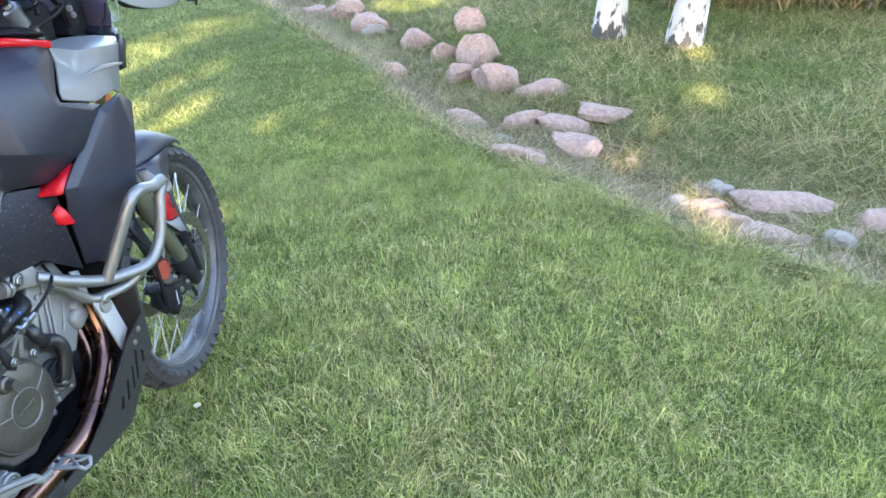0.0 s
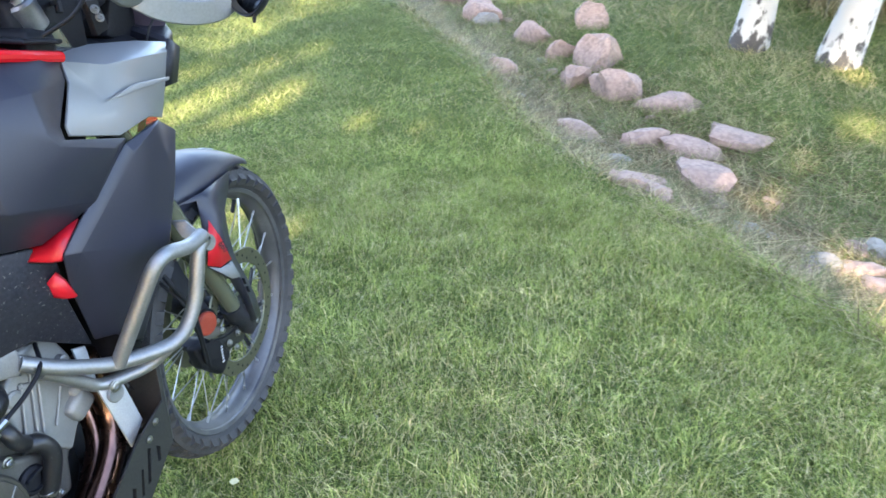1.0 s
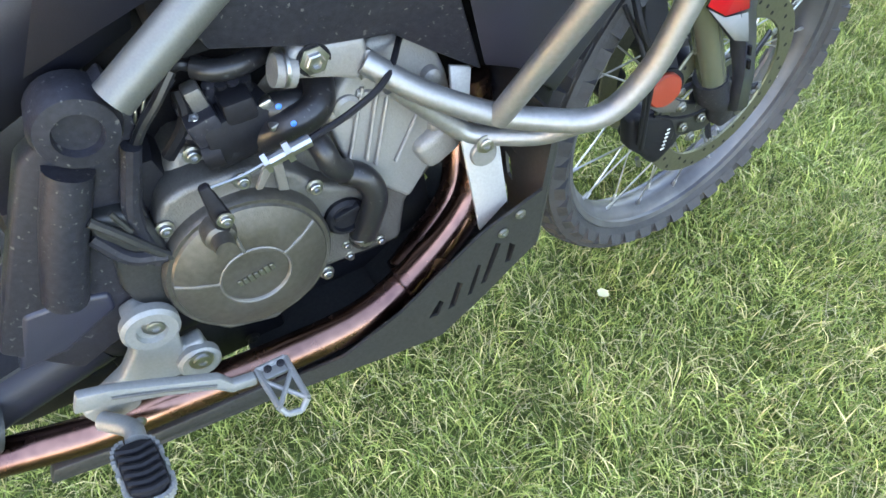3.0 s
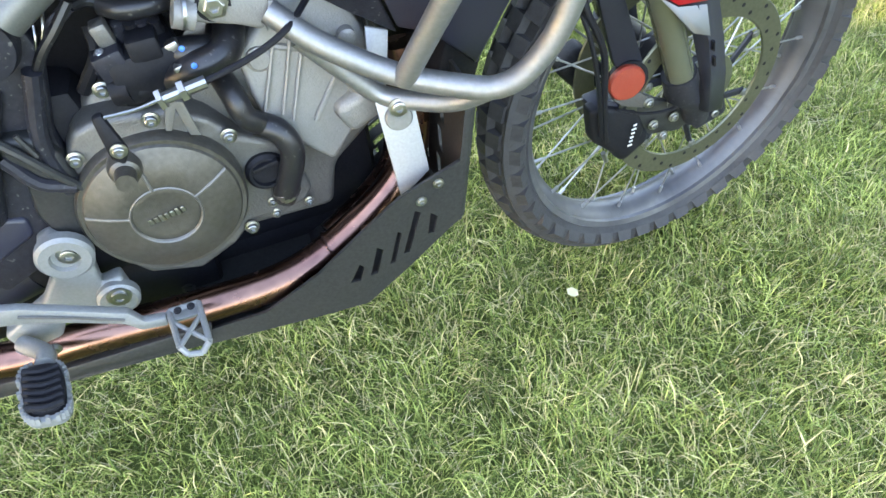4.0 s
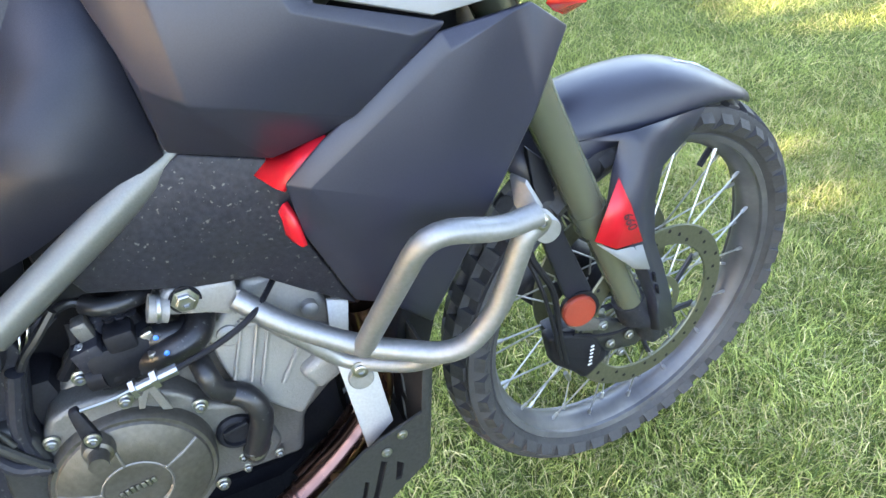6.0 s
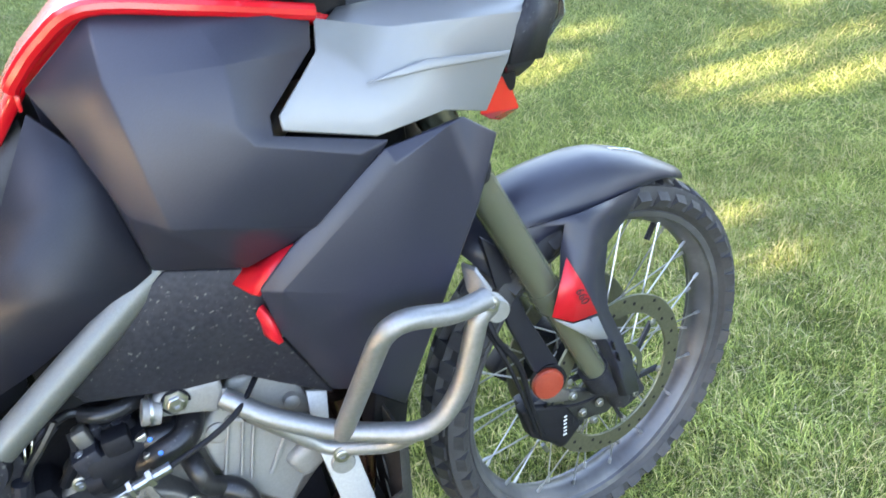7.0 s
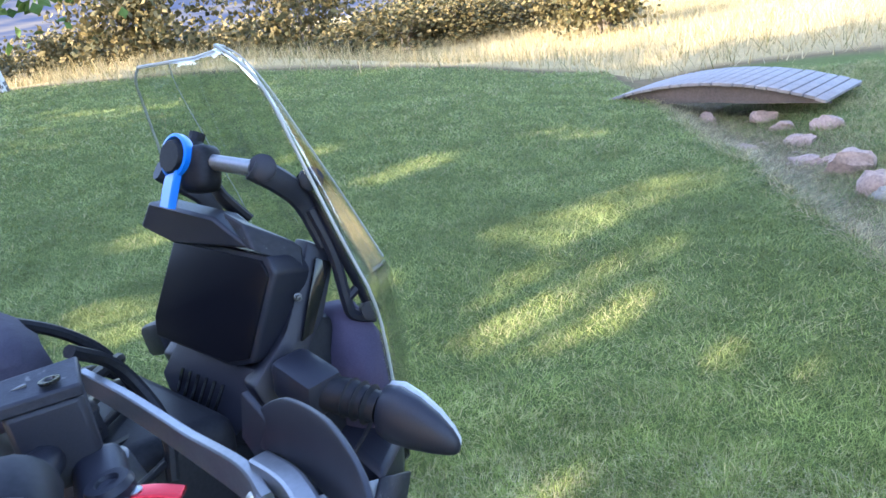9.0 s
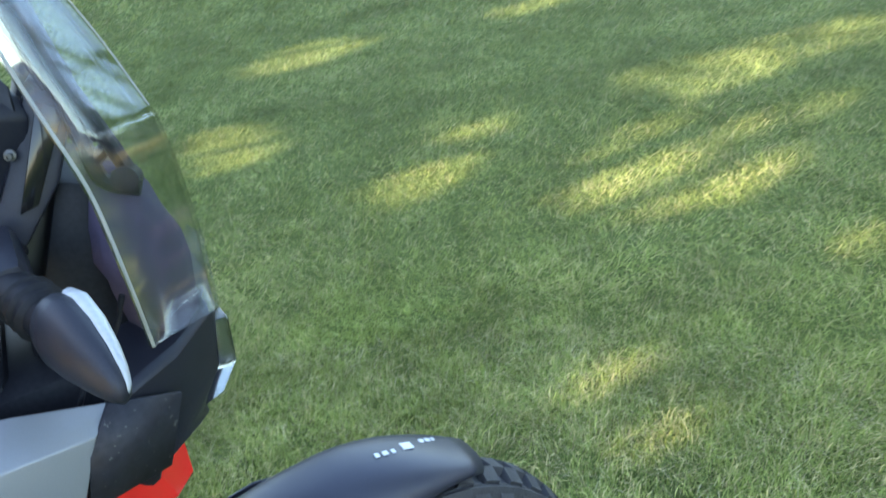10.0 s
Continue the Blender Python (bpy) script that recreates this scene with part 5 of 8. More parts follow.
def lower_cover():
    v = [(0.186, 1.173, 0.900), (0.195, 1.251, 0.874), (0.208, 1.263, 0.843), (0.205, 1.259, 0.783), (0.170, 1.299, 0.660), (0.170, 1.245, 0.703), (0.170, 1.207, 0.736), (0.170, 1.145, 0.748), (0.165, 1.048, 0.778), (0.170, 1.037, 0.807), (0.182, 1.107, 0.859), (0.190, 1.169, 0.826), (0.195, 1.223, 0.803)]
    f = [(0, 1, 12, 11), (1, 2, 3, 12), (3, 4, 5, 12), (12, 5, 6), (11, 12, 6, 7), (10, 11, 7, 8, 9), (0, 11, 10)]
    return skin(v, f)


both("lower_cover", lower_cover, M_DUSTY, "black lower side cover speckled with dust", solid=0.005, bevel=0.004, smooth=50)


def knee_cover():
    v = [(0.150, 1.115, 1.076), (0.176, 1.143, 1.042), (0.184, 1.154, 1.000), (0.186, 1.161, 0.902), (0.180, 1.115, 0.879), (0.170, 1.022, 0.837), (0.165, 0.914, 0.805), (0.155, 0.984, 0.916), (0.155, 1.051, 0.988)]
    f = [(0, 1, 2, 8), (8, 2, 3, 4, 7), (7, 4, 5, 6)]
    return skin(v, f)


both("knee_cover", knee_cover, M_PLASTIC, "graphite knee cover", solid=0.005, smooth=170)

# ---- red tank top, seat, tail ----
def tank_top():
    rows = []
    for (yy, hw, zc, ze) in ((1.06, 0.09, 1.06, 1.04), (1.115, 0.135, 1.115, 1.10), (1.19, 0.180, 1.168, 1.156), (1.27, 0.195, 1.162, 1.148), (1.34, 0.200, 1.130, 1.126), (1.39, 0.195, 1.092, 1.105), (1.425, 0.15, 1.06, 1.088)):
        ring = []
        for j in range(13):
            u = -1 + 2 * j / 12
            e = abs(u) ** 3.0
            ring.append((hw * u, yy, zc + (ze - zc) * e))
        rows.append(ring)
    return loft(rows, close=False)


tk = part("fuel_tank", tank_top(), M_RED, bike, "glossy signal red fuel tank top", solid=0.012, smooth=50, bevel=0.003)
part("tank_front_trim", skin([(0.195, 1.345, 1.140), (0.200, 1.395, 1.128), (0.16, 1.44, 1.115), (0.0, 1.455, 1.10), (-0.16, 1.44, 1.115), (-0.200, 1.395, 1.128), (-0.195, 1.345, 1.140), (0.0, 1.335, 1.145)], [(0, 1, 2, 7), (2, 3, 7), (3, 4, 7), (4, 5, 6, 7)], (0, 0, 1)), M_BLACK, tk, "black trim between the tank and the steering head", solid=0.006, bevel=0.002)
part("filler_cap", lathe((0, 1.27, 1.183), (0, -0.1, 1), [(0.045, 0), (0.045, 0.008), (0.04, 0.012), (0, 0.012)], 28), M_PLASTIC, tk)
part("red_edge", tube([(0.205, 1.386, 1.106), (0.208, 1.280, 1.137), (0.188, 1.197, 1.155), (0.168, 1.152, 1.135), (0.155, 1.120, 1.109), (0.150, 1.113, 1.100)], 0.008, 10, smooth=5), M_RED, tk)
part("red_tip", slab([(0.146, 1.112, 1.095), (0.148, 1.117, 1.092), (0.146, 1.114, 1.078), (0.144, 1.110, 1.077)], (-0.01, 0, 0), 0.002), M_RED, tk)
rows = []
for (yy, hw, zt, zb) in ((1.10, 0.10, 1.075, 0.99), (1.02, 0.125, 1.005, 0.90), (0.90, 0.135, 0.93, 0.84), (0.75, 0.15, 0.905, 0.82), (0.60, 0.16, 0.91, 0.825), (0.45, 0.15, 0.945, 0.87), (0.28, 0.12, 0.955, 0.895), (0.14, 0.07, 0.955, 0.91)):
    ring = []
    for j in range(20):
        a = 2 * math.pi * j / 20
        c, s = math.cos(a), math.sin(a)
        ring.append((hw * math.copysign(abs(c) ** 0.5, c), yy, (zt + zb) / 2 + (zt - zb) / 2 * math.copysign(abs(s) ** 0.6, s)))
    rows.append(ring)
st = part("seat", loft(rows), M_SEAT, bike, "black stitched vinyl seat", smooth=60)
part("stitching", tube([(0.100, 1.075, 1.05), (0.122, 1.02, 0.988), (0.133, 0.93, 0.93)], 0.0016, 6, smooth=6), M_WHITE, st)
part("seat_side_cover", skin([(0.13, 1.03, 0.90), (0.122, 1.06, 0.97), (0.132, 1.0, 0.90), (0.14, 0.75, 0.82), (0.15, 0.5, 0.84), (0.10, 0.2, 0.88), (0.10, 0.2, 0.84), (0.13, 0.55, 0.76), (0.132, 0.85, 0.74), (0.135, 1.0, 0.80)], [(0, 1, 2, 9), (2, 3, 8, 9), (3, 4, 7, 8), (4, 5, 6, 7)]), M_PLASTIC, bike, solid=0.005, smooth=85)
part("seat_side_cover", flip(skin([(0.13, 1.03, 0.90), (0.122, 1.06, 0.97), (0.132, 1.0, 0.90), (0.14, 0.75, 0.82), (0.15, 0.5, 0.84), (0.10, 0.2, 0.88), (0.10, 0.2, 0.84), (0.13, 0.55, 0.76), (0.132, 0.85, 0.74), (0.135, 1.0, 0.80)], [(0, 1, 2, 9), (2, 3, 8, 9), (3, 4, 7, 8), (4, 5, 6, 7)])), M_PLASTIC, bike, solid=0.005, smooth=85)
part("rear_mudguard", block((0, 0.12, 0.80), (0.16, 0.30, 0.04), (-30, 0, 0), 0.015), M_PLASTIC, bike)

# ---- frame ----
for s in (1, -1):
    mx = (lambda p: (s * p[0], p[1], p[2]))
    part("frame_tube", tube([mx((0.150, 1.262, 0.950)), mx((0.163, 1.185, 0.905)), mx((0.177, 1.085, 0.849)), mx((0.190, 0.965, 0.780))], 0.0175, 16), M_FRAME, bike, "olive-grey steel frame tube")
    part("frame_tube", tube([mx((0.155, 1.199, 0.896)), mx((0.12, 1.32, 0.98)), mx((0.05, 1.42, 1.03))], 0.0175, 14), M_FRAME, bike)
part("frame_downtube", tube([(0.160, 0.906, 0.713), (0.163, 0.872, 0.648), (0.158, 0.841, 0.575)], 0.021, 16, smooth=5), M_DUSTY, bike, "black frame down tube")
cv = part("sprocket_case", slab([(0.172, 0.898, 0.663), (0.174, 0.930, 0.658), (0.174, 0.944, 0.630), (0.172, 0.947, 0.587), (0.172, 0.931, 0.561), (0.170, 0.917, 0.490), (0.170, 0.899, 0.515), (0.170, 0.889, 0.565), (0.170, 0.900, 0.615), (0.170, 0.892, 0.639)], (-0.03, 0, 0), 0.007, 3), M_SKID, bike, "dark grey sprocket case")
part("case_ridge", tube([(0.176, 0.899, 0.666), (0.179, 0.916, 0.642), (0.179, 0.931, 0.616), (0.176, 0.946, 0.590)], 0.005, 8, smooth=4), M_SKID, cv)
part("case_ridge", tube([(0.176, 0.918, 0.667), (0.178, 0.926, 0.640)], 0.003, 8), M_SKID, cv)
part("swingarm_cover", slab([(0.155, 0.797, 0.569), (0.160, 0.844, 0.569), (0.162, 0.877, 0.561), (0.162, 0.874, 0.536), (0.160, 0.839, 0.519), (0.158, 0.811, 0.502), (0.150, 0.758, 0.492)], (-0.03, 0, 0), 0.006, 3), M_PANEL, bike, "graphite swingarm")
part("frame_joint", lathe((0.175, 0.930, 0.759), (1, 0, 0), [(0.0, -0.03), (0.034, -0.03), (0.036, 0.0), (0.032, 0.012), (0.02, 0.014), (0.018, 0.006), (0, 0.006)], 24), M_DUSTY, bike, "black frame boss")
part("frame_plate", slab([(0.170, 0.965, 0.789), (0.165, 0.974, 0.731), (0.160, 0.944, 0.645), (0.165, 0.944, 0.588), (0.160, 0.903, 0.513), (0.160, 0.877, 0.497), (0.155, 0.811, 0.465), (0.150, 0.756, 0.529), (0.150, 0.871, 0.726)], (-0.03, 0, 0), 0.005), M_DUSTY, bike, "black swingarm pivot plate")
part("frame_rib", tube([(0.172, 0.960, 0.722), (0.168, 0.933, 0.648), (0.168, 0.934, 0.585)], 0.009, 10, smooth=4), M_DUSTY, bike)
part("frame_rib", tube([(0.166, 0.892, 0.641), (0.172, 0.912, 0.606), (0.175, 0.943, 0.594)], 0.008, 10, smooth=4), M_DUSTY, bike)


# ---- crash bars ----
BAR = [(0.167, 1.177, 0.718), (0.192, 1.213, 0.685), (0.218, 1.284, 0.639), (0.270, 1.379, 0.623), (0.282, 1.425, 0.672), (0.288, 1.459, 0.764), (0.288, 1.477, 0.773)]
LOOP = [(0.292, 1.472, 0.785), (0.298, 1.429, 0.787), (0.303, 1.354, 0.816), (0.224, 1.286, 0.640)]
cb = part("crash_bar", tube(BAR, 0.0125, 16, bend=0.04), M_STEEL, bike, "brushed stainless crash bar")
part("upper_loop", tube(LOOP, 0.0125, 16, bend=0.055), M_STEEL, cb)
part("lower_loop", tube([(0.175, 1.197, 0.688), (0.188, 1.266, 0.603), (0.205, 1.293, 0.600), (0.232, 1.336, 0.598), (0.266, 1.375, 0.630)], 0.011, 14, bend=0.03), M_STEEL, cb)
part("bolt_tab", lathe((0.274, 1.483, 0.763), (1, -0.1, 0.1), [(0, 0), (0.0145, 0), (0.0145, 0.022), (0.013, 0.024), (0, 0.024)], 20), M_STEEL, cb)
bolt(cb, (0.298, 1.473, 0.779), (1, -0.1, 0.1), 0.0085, 0.007, hexa=False)
part("bolt_tab", lathe((0.186, 1.281, 0.579), (1, -0.1, 0.1), [(0, 0), (0.0155, 0), (0.0155, 0.020), (0.014, 0.022), (0, 0.022)], 20), M_STEEL, cb)
bolt(cb, (0.208, 1.280, 0.597), (1, -0.1, 0.1), 0.0095, 0.007, hexa=False)
part("bar_bracket", slab([(0.235, 1.472, 0.801), (0.262, 1.476, 0.804), (0.278, 1.485, 0.778), (0.278, 1.468, 0.766), (0.255, 1.465, 0.779)], (-0.004, 0.004, 0.002), 0.001), M_STEEL, cb)
part("mount_plate", slab([(0.168, 1.175, 0.730), (0.170, 1.185, 0.728), (0.172, 1.184, 0.707), (0.168, 1.171, 0.698)], (-0.006, 0, 0), 0.001), M_STEEL, cb)
lb = part("crash_bar", flip(tube(BAR, 0.0125, 14, bend=0.04)), M_STEEL, bike)
part("upper_loop", flip(tube(LOOP, 0.0125, 14, bend=0.055)), M_STEEL, lb)

# ---- engine ----
eng = part("engine", slab([(0.135, 1.151, 0.670), (0.130, 1.184, 0.717), (0.125, 1.262, 0.705), (0.128, 1.278, 0.651), (0.130, 1.288, 0.584), (0.130, 1.267, 0.529), (0.140, 1.209, 0.491), (0.140, 1.194, 0.428), (0.140, 1.091, 0.434), (0.140, 0.922, 0.484), (0.140, 0.934, 0.603), (0.130, 0.989, 0.673), (0.130, 1.083, 0.647)], (-0.26, 0, 0), 0.012, 3), M_CASE, bike, "grey cast alloy parallel-twin engine")
head = part("cylinder_block", slab([(0.150, 1.134, 0.670), (0.150, 1.166, 0.697), (0.150, 1.189, 0.725), (0.145, 1.254, 0.710), (0.150, 1.270, 0.658), (0.150, 1.278, 0.592), (0.150, 1.261, 0.553), (0.155, 1.234, 0.542), (0.160, 1.205, 0.513), (0.160, 1.186, 0.534), (0.160, 1.165, 0.559), (0.160, 1.143, 0.596), (0.155, 1.137, 0.626)], (-0.05, 0, 0), 0.007, 3), M_ALLOY, eng, "pale grey cylinder block")
# cast lines and ribs on the block
for a, b in (((0.151, 1.197, 0.691), (0.161, 1.163, 0.597)), ((0.152, 1.201, 0.663), (0.161, 1.172, 0.586)), ((0.152, 1.233, 0.624), (0.160, 1.196, 0.576)), ((0.152, 1.175, 0.679), (0.160, 1.146, 0.607))):
    part("casting_rib", tube([a, b], 0.0035, 8, flat=0.7), M_ALLOY, head)
part("casting_rib", tube([(0.152, 1.168, 0.675), (0.152, 1.229, 0.649), (0.150, 1.264, 0.628)], 0.004, 8), M_ALLOY, head)
part("casting_boss", lathe((0.150, 1.156, 0.663), (1, 0, 0), [(0.014, -0.01), (0.014, 0.004), (0.010, 0.007), (0, 0.007)], 16), M_ALLOY, head)
part("casting_boss", lathe((0.148, 1.249, 0.663), (1, 0, 0), [(0.010, -0.01), (0.010, 0.010), (0.007, 0.012), (0, 0.012)], 16), M_ALLOY, head)
part("outlet_boss", block((0.150, 1.246, 0.575), (0.035, 0.05, 0.045), (25, 0, 0), 0.012, 3), M_ALLOY, head)
part("outlet_boss", block((0.148, 1.258, 0.598), (0.03, 0.035, 0.03), (25, 0, 0), 0.01, 3), M_ALLOY, head)
part("engine_mount", slab([(0.168, 1.099, 0.745), (0.170, 1.118, 0.755), (0.170, 1.182, 0.744), (0.172, 1.181, 0.726), (0.172, 1.169, 0.701), (0.172, 1.147, 0.713), (0.168, 1.094, 0.729)], (-0.03, 0, 0), 0.006, 3), M_ALLOY, eng, "pale cast engine mount")
part("mount_sleeve", tube([(0.165, 1.093, 0.740), (0.165, 1.111, 0.732)], 0.015, 14), M_ALLOY, eng)
part("bolt_recess", lathe((0.170, 1.130, 0.739), (1, 0, 0), [(0.0, 0), (0.0165, 0), (0.0165, 0.0008), (0, 0.0008)], 24), M_BLACK, eng)
bolt(eng, (0.172, 1.130, 0.740), r=0.0125, h=0.010)
part("mount_ring", tube([(0.166, 1.101, 0.739), (0.166, 1.104, 0.738)], 0.0172, 18), M_BOLT, eng)

# crankcase cover, clutch cover
cc = part("crankcase_cover", slab([(0.165, 0.944, 0.622), (0.165, 0.960, 0.646), (0.165, 0.985, 0.653), (0.165, 1.022, 0.648), (0.165, 1.055, 0.643), (0.165, 1.087, 0.618), (0.162, 1.111, 0.586), (0.158, 1.141, 0.567), (0.155, 1.162, 0.544), (0.150, 1.166, 0.503), (0.148, 1.173, 0.474),
                                (0.150, 1.161, 0.457), (0.150, 1.131, 0.453), (0.155, 1.091, 0.456), (0.160, 1.065, 0.434), (0.162, 1.015, 0.413), (0.165, 0.960, 0.434), (0.165, 0.927, 0.482), (0.165, 0.926, 0.543)], (-0.05, 0, 0), 0.008, 3), M_CASE, eng, "grey clutch-side engine cover")
CC = Vector((0.185, 1.012, 0.537))
cl = part("clutch_cover", lathe(CC - Vector((0.03, 0, 0)), (1, 0.0, 0.03), [(0.089, 0.0), (0.089, 0.022), (0.086, 0.027), (0.082, 0.027), (0.080, 0.030), (0.063, 0.0365), (0.041, 0.0405), (0.0368, 0.040), (0.0352, 0.0385), (0.033, 0.0395), (0.027, 0.0385), (0, 0.0385)], 64), M_BRONZE, eng, "round bronze-grey clutch cover, dusty")
for k in range(5):
    a = radians(22 + 72 * k)
    p0 = CC + Vector((0.0095, 0.037 * math.cos(a), 0.037 * math.sin(a)))
    p1 = CC + Vector((-0.001, 0.080 * math.cos(a), 0.080 * math.sin(a)))
    part("raised_rib", tube([p0, (p0 + p1) / 2 + Vector((0.0022, 0, 0)), p1], 0.0024, 8, flat=0.8), M_CASE, cl)
part("raised_ring", lathe(CC + Vector((0.0085, 0, 0)), (1, 0, 0.03), [(0.037, 0), (0.0385, 0.002), (0.037, 0.003), (0.0355, 0.002)], 40, closed=True), M_CASE, cl)
for k in range(7):  # maker's word as plain bars
    part("raised_mark", block(CC + Vector((0.0105, -0.018 + 0.006 * k, 0.0008 * k - 0.0015)), (0.002, 0.0042, 0.010 if k in (2, 5) else 0.0075), (8, 0, 0), 0.0006), M_BOLT, cl, "worn bright raised bar")
for q in ((0.166, 0.952, 0.618), (0.167, 1.035, 0.639), (0.164, 1.101, 0.593), (0.158, 1.088, 0.453), (0.150, 1.003, 0.675), (0.100, 0.935, 0.349)):
    bolt(cc, q, r=0.0078, h=0.010, hexa=False)
for q in ((0.152, 1.136, 0.474), (0.150, 1.163, 0.458), (0.152, 1.121, 0.476), (0.150, 1.153, 0.482), (0.152, 1.121, 0.457)):
    bolt(cc, q, r=0.0055, h=0.008, hexa=False)
# clutch arm and its cable
arm = part("clutch_arm", slab([(0.215, 0.994, 0.685), (0.215, 1.004, 0.687), (0.222, 1.013, 0.646), (0.222, 1.004, 0.632), (0.220, 0.994, 0.641)], (-0.010, 0, 0), 0.003), M_BLACK, eng, "black clutch release arm")
part("arm_post", lathe((0.180, 0.995, 0.606), (1, 0, 0.05), [(0.017, -0.02), (0.017, 0.012), (0.015, 0.018), (0.011, 0.02), (0.010, 0.036), (0, 0.036)], 20), M_BRONZE, eng)
bolt(arm, (0.222, 1.005, 0.651), r=0.007, h=0.008, hexa=False)
part("clutch_cable", tube([(0.150, 1.222, 0.716), (0.190, 1.188, 0.708), (0.200, 1.148, 0.695), (0.205, 1.100, 0.686)], 0.0034, 8, smooth=8), M_BLACK, eng, "black clutch cable")
part("cable_adjuster", tube([(0.205, 1.101, 0.686), (0.208, 1.058, 0.682)], 0.0062, 10), M_BOLT, eng, "zinc cable adjuster")
part("adjuster_nut", tube([(0.206, 1.082, 0.684), (0.206, 1.076, 0.683)], 0.0105, 6), M_BOLT, eng)
part("adjuster_nut", tube([(0.207, 1.060, 0.682), (0.207, 1.055, 0.681)], 0.0105, 6), M_BOLT, eng)
part("cable_wire", tube([(0.208, 1.055, 0.682), (0.210, 1.033, 0.680), (0.212, 1.002, 0.682)], 0.0018, 6, smooth=4), M_BOLT, eng)
part("cable_bracket", slab([(0.195, 1.058, 0.671), (0.195, 1.073, 0.665), (0.170, 1.075, 0.606), (0.170, 1.065, 0.610), (0.190, 1.064, 0.657), (0.172, 1.050, 0.622), (0.172, 1.044, 0.624)], (-0.005, 0, 0), 0.001), M_ALLOY, eng)
# coolant hoses, clamps, throttle body and connectors
part("coolant_hose", tube([(0.135, 1.062, 0.685), (0.150, 1.091, 0.691), (0.145, 1.119, 0.686), (0.120, 1.131, 0.695)], 0.0145, 14, smooth=8), M_HOSE, eng, "black coolant hose")
part("coolant_hose", tube([(0.140, 1.057, 0.659), (0.165, 1.091, 0.678), (0.165, 1.122, 0.686), (0.140, 1.136, 0.694), (0.110, 1.135, 0.702)], 0.0165, 14, smooth=8), M_HOSE, eng)
part("coolant_hose", tube([(0.130, 1.113, 0.644), (0.160, 1.119, 0.635), (0.168, 1.124, 0.612), (0.165, 1.136, 0.597)], 0.0128, 14, smooth=8), M_HOSE, eng)
part("coolant_hose", tube([(0.160, 1.133, 0.594), (0.170, 1.153, 0.583), (0.175, 1.160, 0.556), (0.170, 1.148, 0.517), (0.162, 1.136, 0.485)], 0.0142, 14, smooth=8), M_HOSE, eng, "dusty black water hose")
for a, b in (((0.152, 1.082, 0.708), (0.155, 1.080, 0.691)), ((0.168, 1.083, 0.691), (0.168, 1.083, 0.673))):
    va, vb = Vector(a), Vector(b)
    part("hose_clamp", block((va + vb) / 2, (0.012, 0.014, (vb - va).length * 0.95), (12, 0, 0), 0.003), M_BOLT, eng, "bright hose clamp")
part("hose_clamp", lathe((0.163, 1.140, 0.494), (0, 0.2, -1), [(0.0158, -0.005), (0.0158, 0.005), (0.0145, 0.006), (0.0145, -0.006)], 18, closed=True), M_BOLT, eng)
part("paint_dot", lathe((0.168, 1.089, 0.704), (1, 0, 0.3), [(0.003, 0), (0, 0.001)], 8), M_BLUE, eng)
part("paint_dot", lathe((0.183, 1.095, 0.692), (1, 0, 0.3), [(0.003, 0), (0, 0.001)], 8), M_BLUE, eng)
tb = part("throttle_body", block((0.120, 1.047, 0.681), (0.09, 0.075, 0.055), (0, 0, 8), 0.012), M_BLACK, eng, "black throttle bodies with wiring plugs")
part("wiring_plug", block((0.145, 1.023, 0.701), (0.04, 0.030, 0.028), (10, 0, 0), 0.004), M_DUSTY, tb)
part("wiring_plug", block((0.150, 1.056, 0.709), (0.03, 0.030, 0.024), (0, 0, 0), 0.004), M_BLACK, tb)
part("thermostat", lathe((0.145, 1.054, 0.679), (1, 0.2, 0), [(0.026, -0.03), (0.026, 0.0), (0.022, 0.004), (0.022, 0.010), (0, 0.012)], 20), M_BLACK, eng)
part("thermostat_pipe", tube([(0.150, 1.014, 0.668), (0.155, 1.037, 0.668), (0.150, 1.054, 0.669)], 0.013, 12), M_BLACK, eng)
part("wiring_loom", tube([(0.150, 0.963, 0.720), (0.150, 0.994, 0.753), (0.130, 1.020, 0.753), (0.130, 1.037, 0.744)], 0.005, 10, smooth=8), M_HOSE, eng)
part("breather_hose", tube([(0.130, 1.033, 0.747), (0.140, 1.049, 0.743), (0.140, 1.070, 0.740), (0.130, 1.091, 0.737), (0.110, 1.107, 0.730)], 0.0105, 12, smooth=8), M_HOSE, eng, "satin black breather hose")
part("sensor", block((0.140, 1.025, 0.722), (0.02, 0.016, 0.030), (8, 0, 0), 0.003), M_CASE, eng, "small grey sensor")
part("sensor_base", lathe((0.135, 1.015, 0.694), (0.5, 0, 1), [(0.016, -0.015), (0.016, 0.0), (0.012, 0.004), (0, 0.004)], 16), M_DUSTY, eng)
bolt(eng, (0.155, 1.017, 0.713), (0.6, 0, 1), r=0.005, h=0.005)
part("injector_rail", tube([(0.120, 1.007, 0.701), (0.125, 1.042, 0.705), (0.120, 1.069, 0.700)], 0.010, 10), M_DUSTY, eng)
for k in range(4):
    c = Vector((0.132, 1.038, 0.716)) + (Vector((0.132, 1.071, 0.711)) - Vector((0.132, 1.038, 0.716))) * (k / 3)
    part("injector", lathe(c, (0.35, 0.1, 1), [(0.007, -0.02), (0.008, 0.0), (0.006, 0.004), (0.006, 0.014), (0, 0.015)], 10), M_BLACK if k % 2 else M_DUSTY, eng)
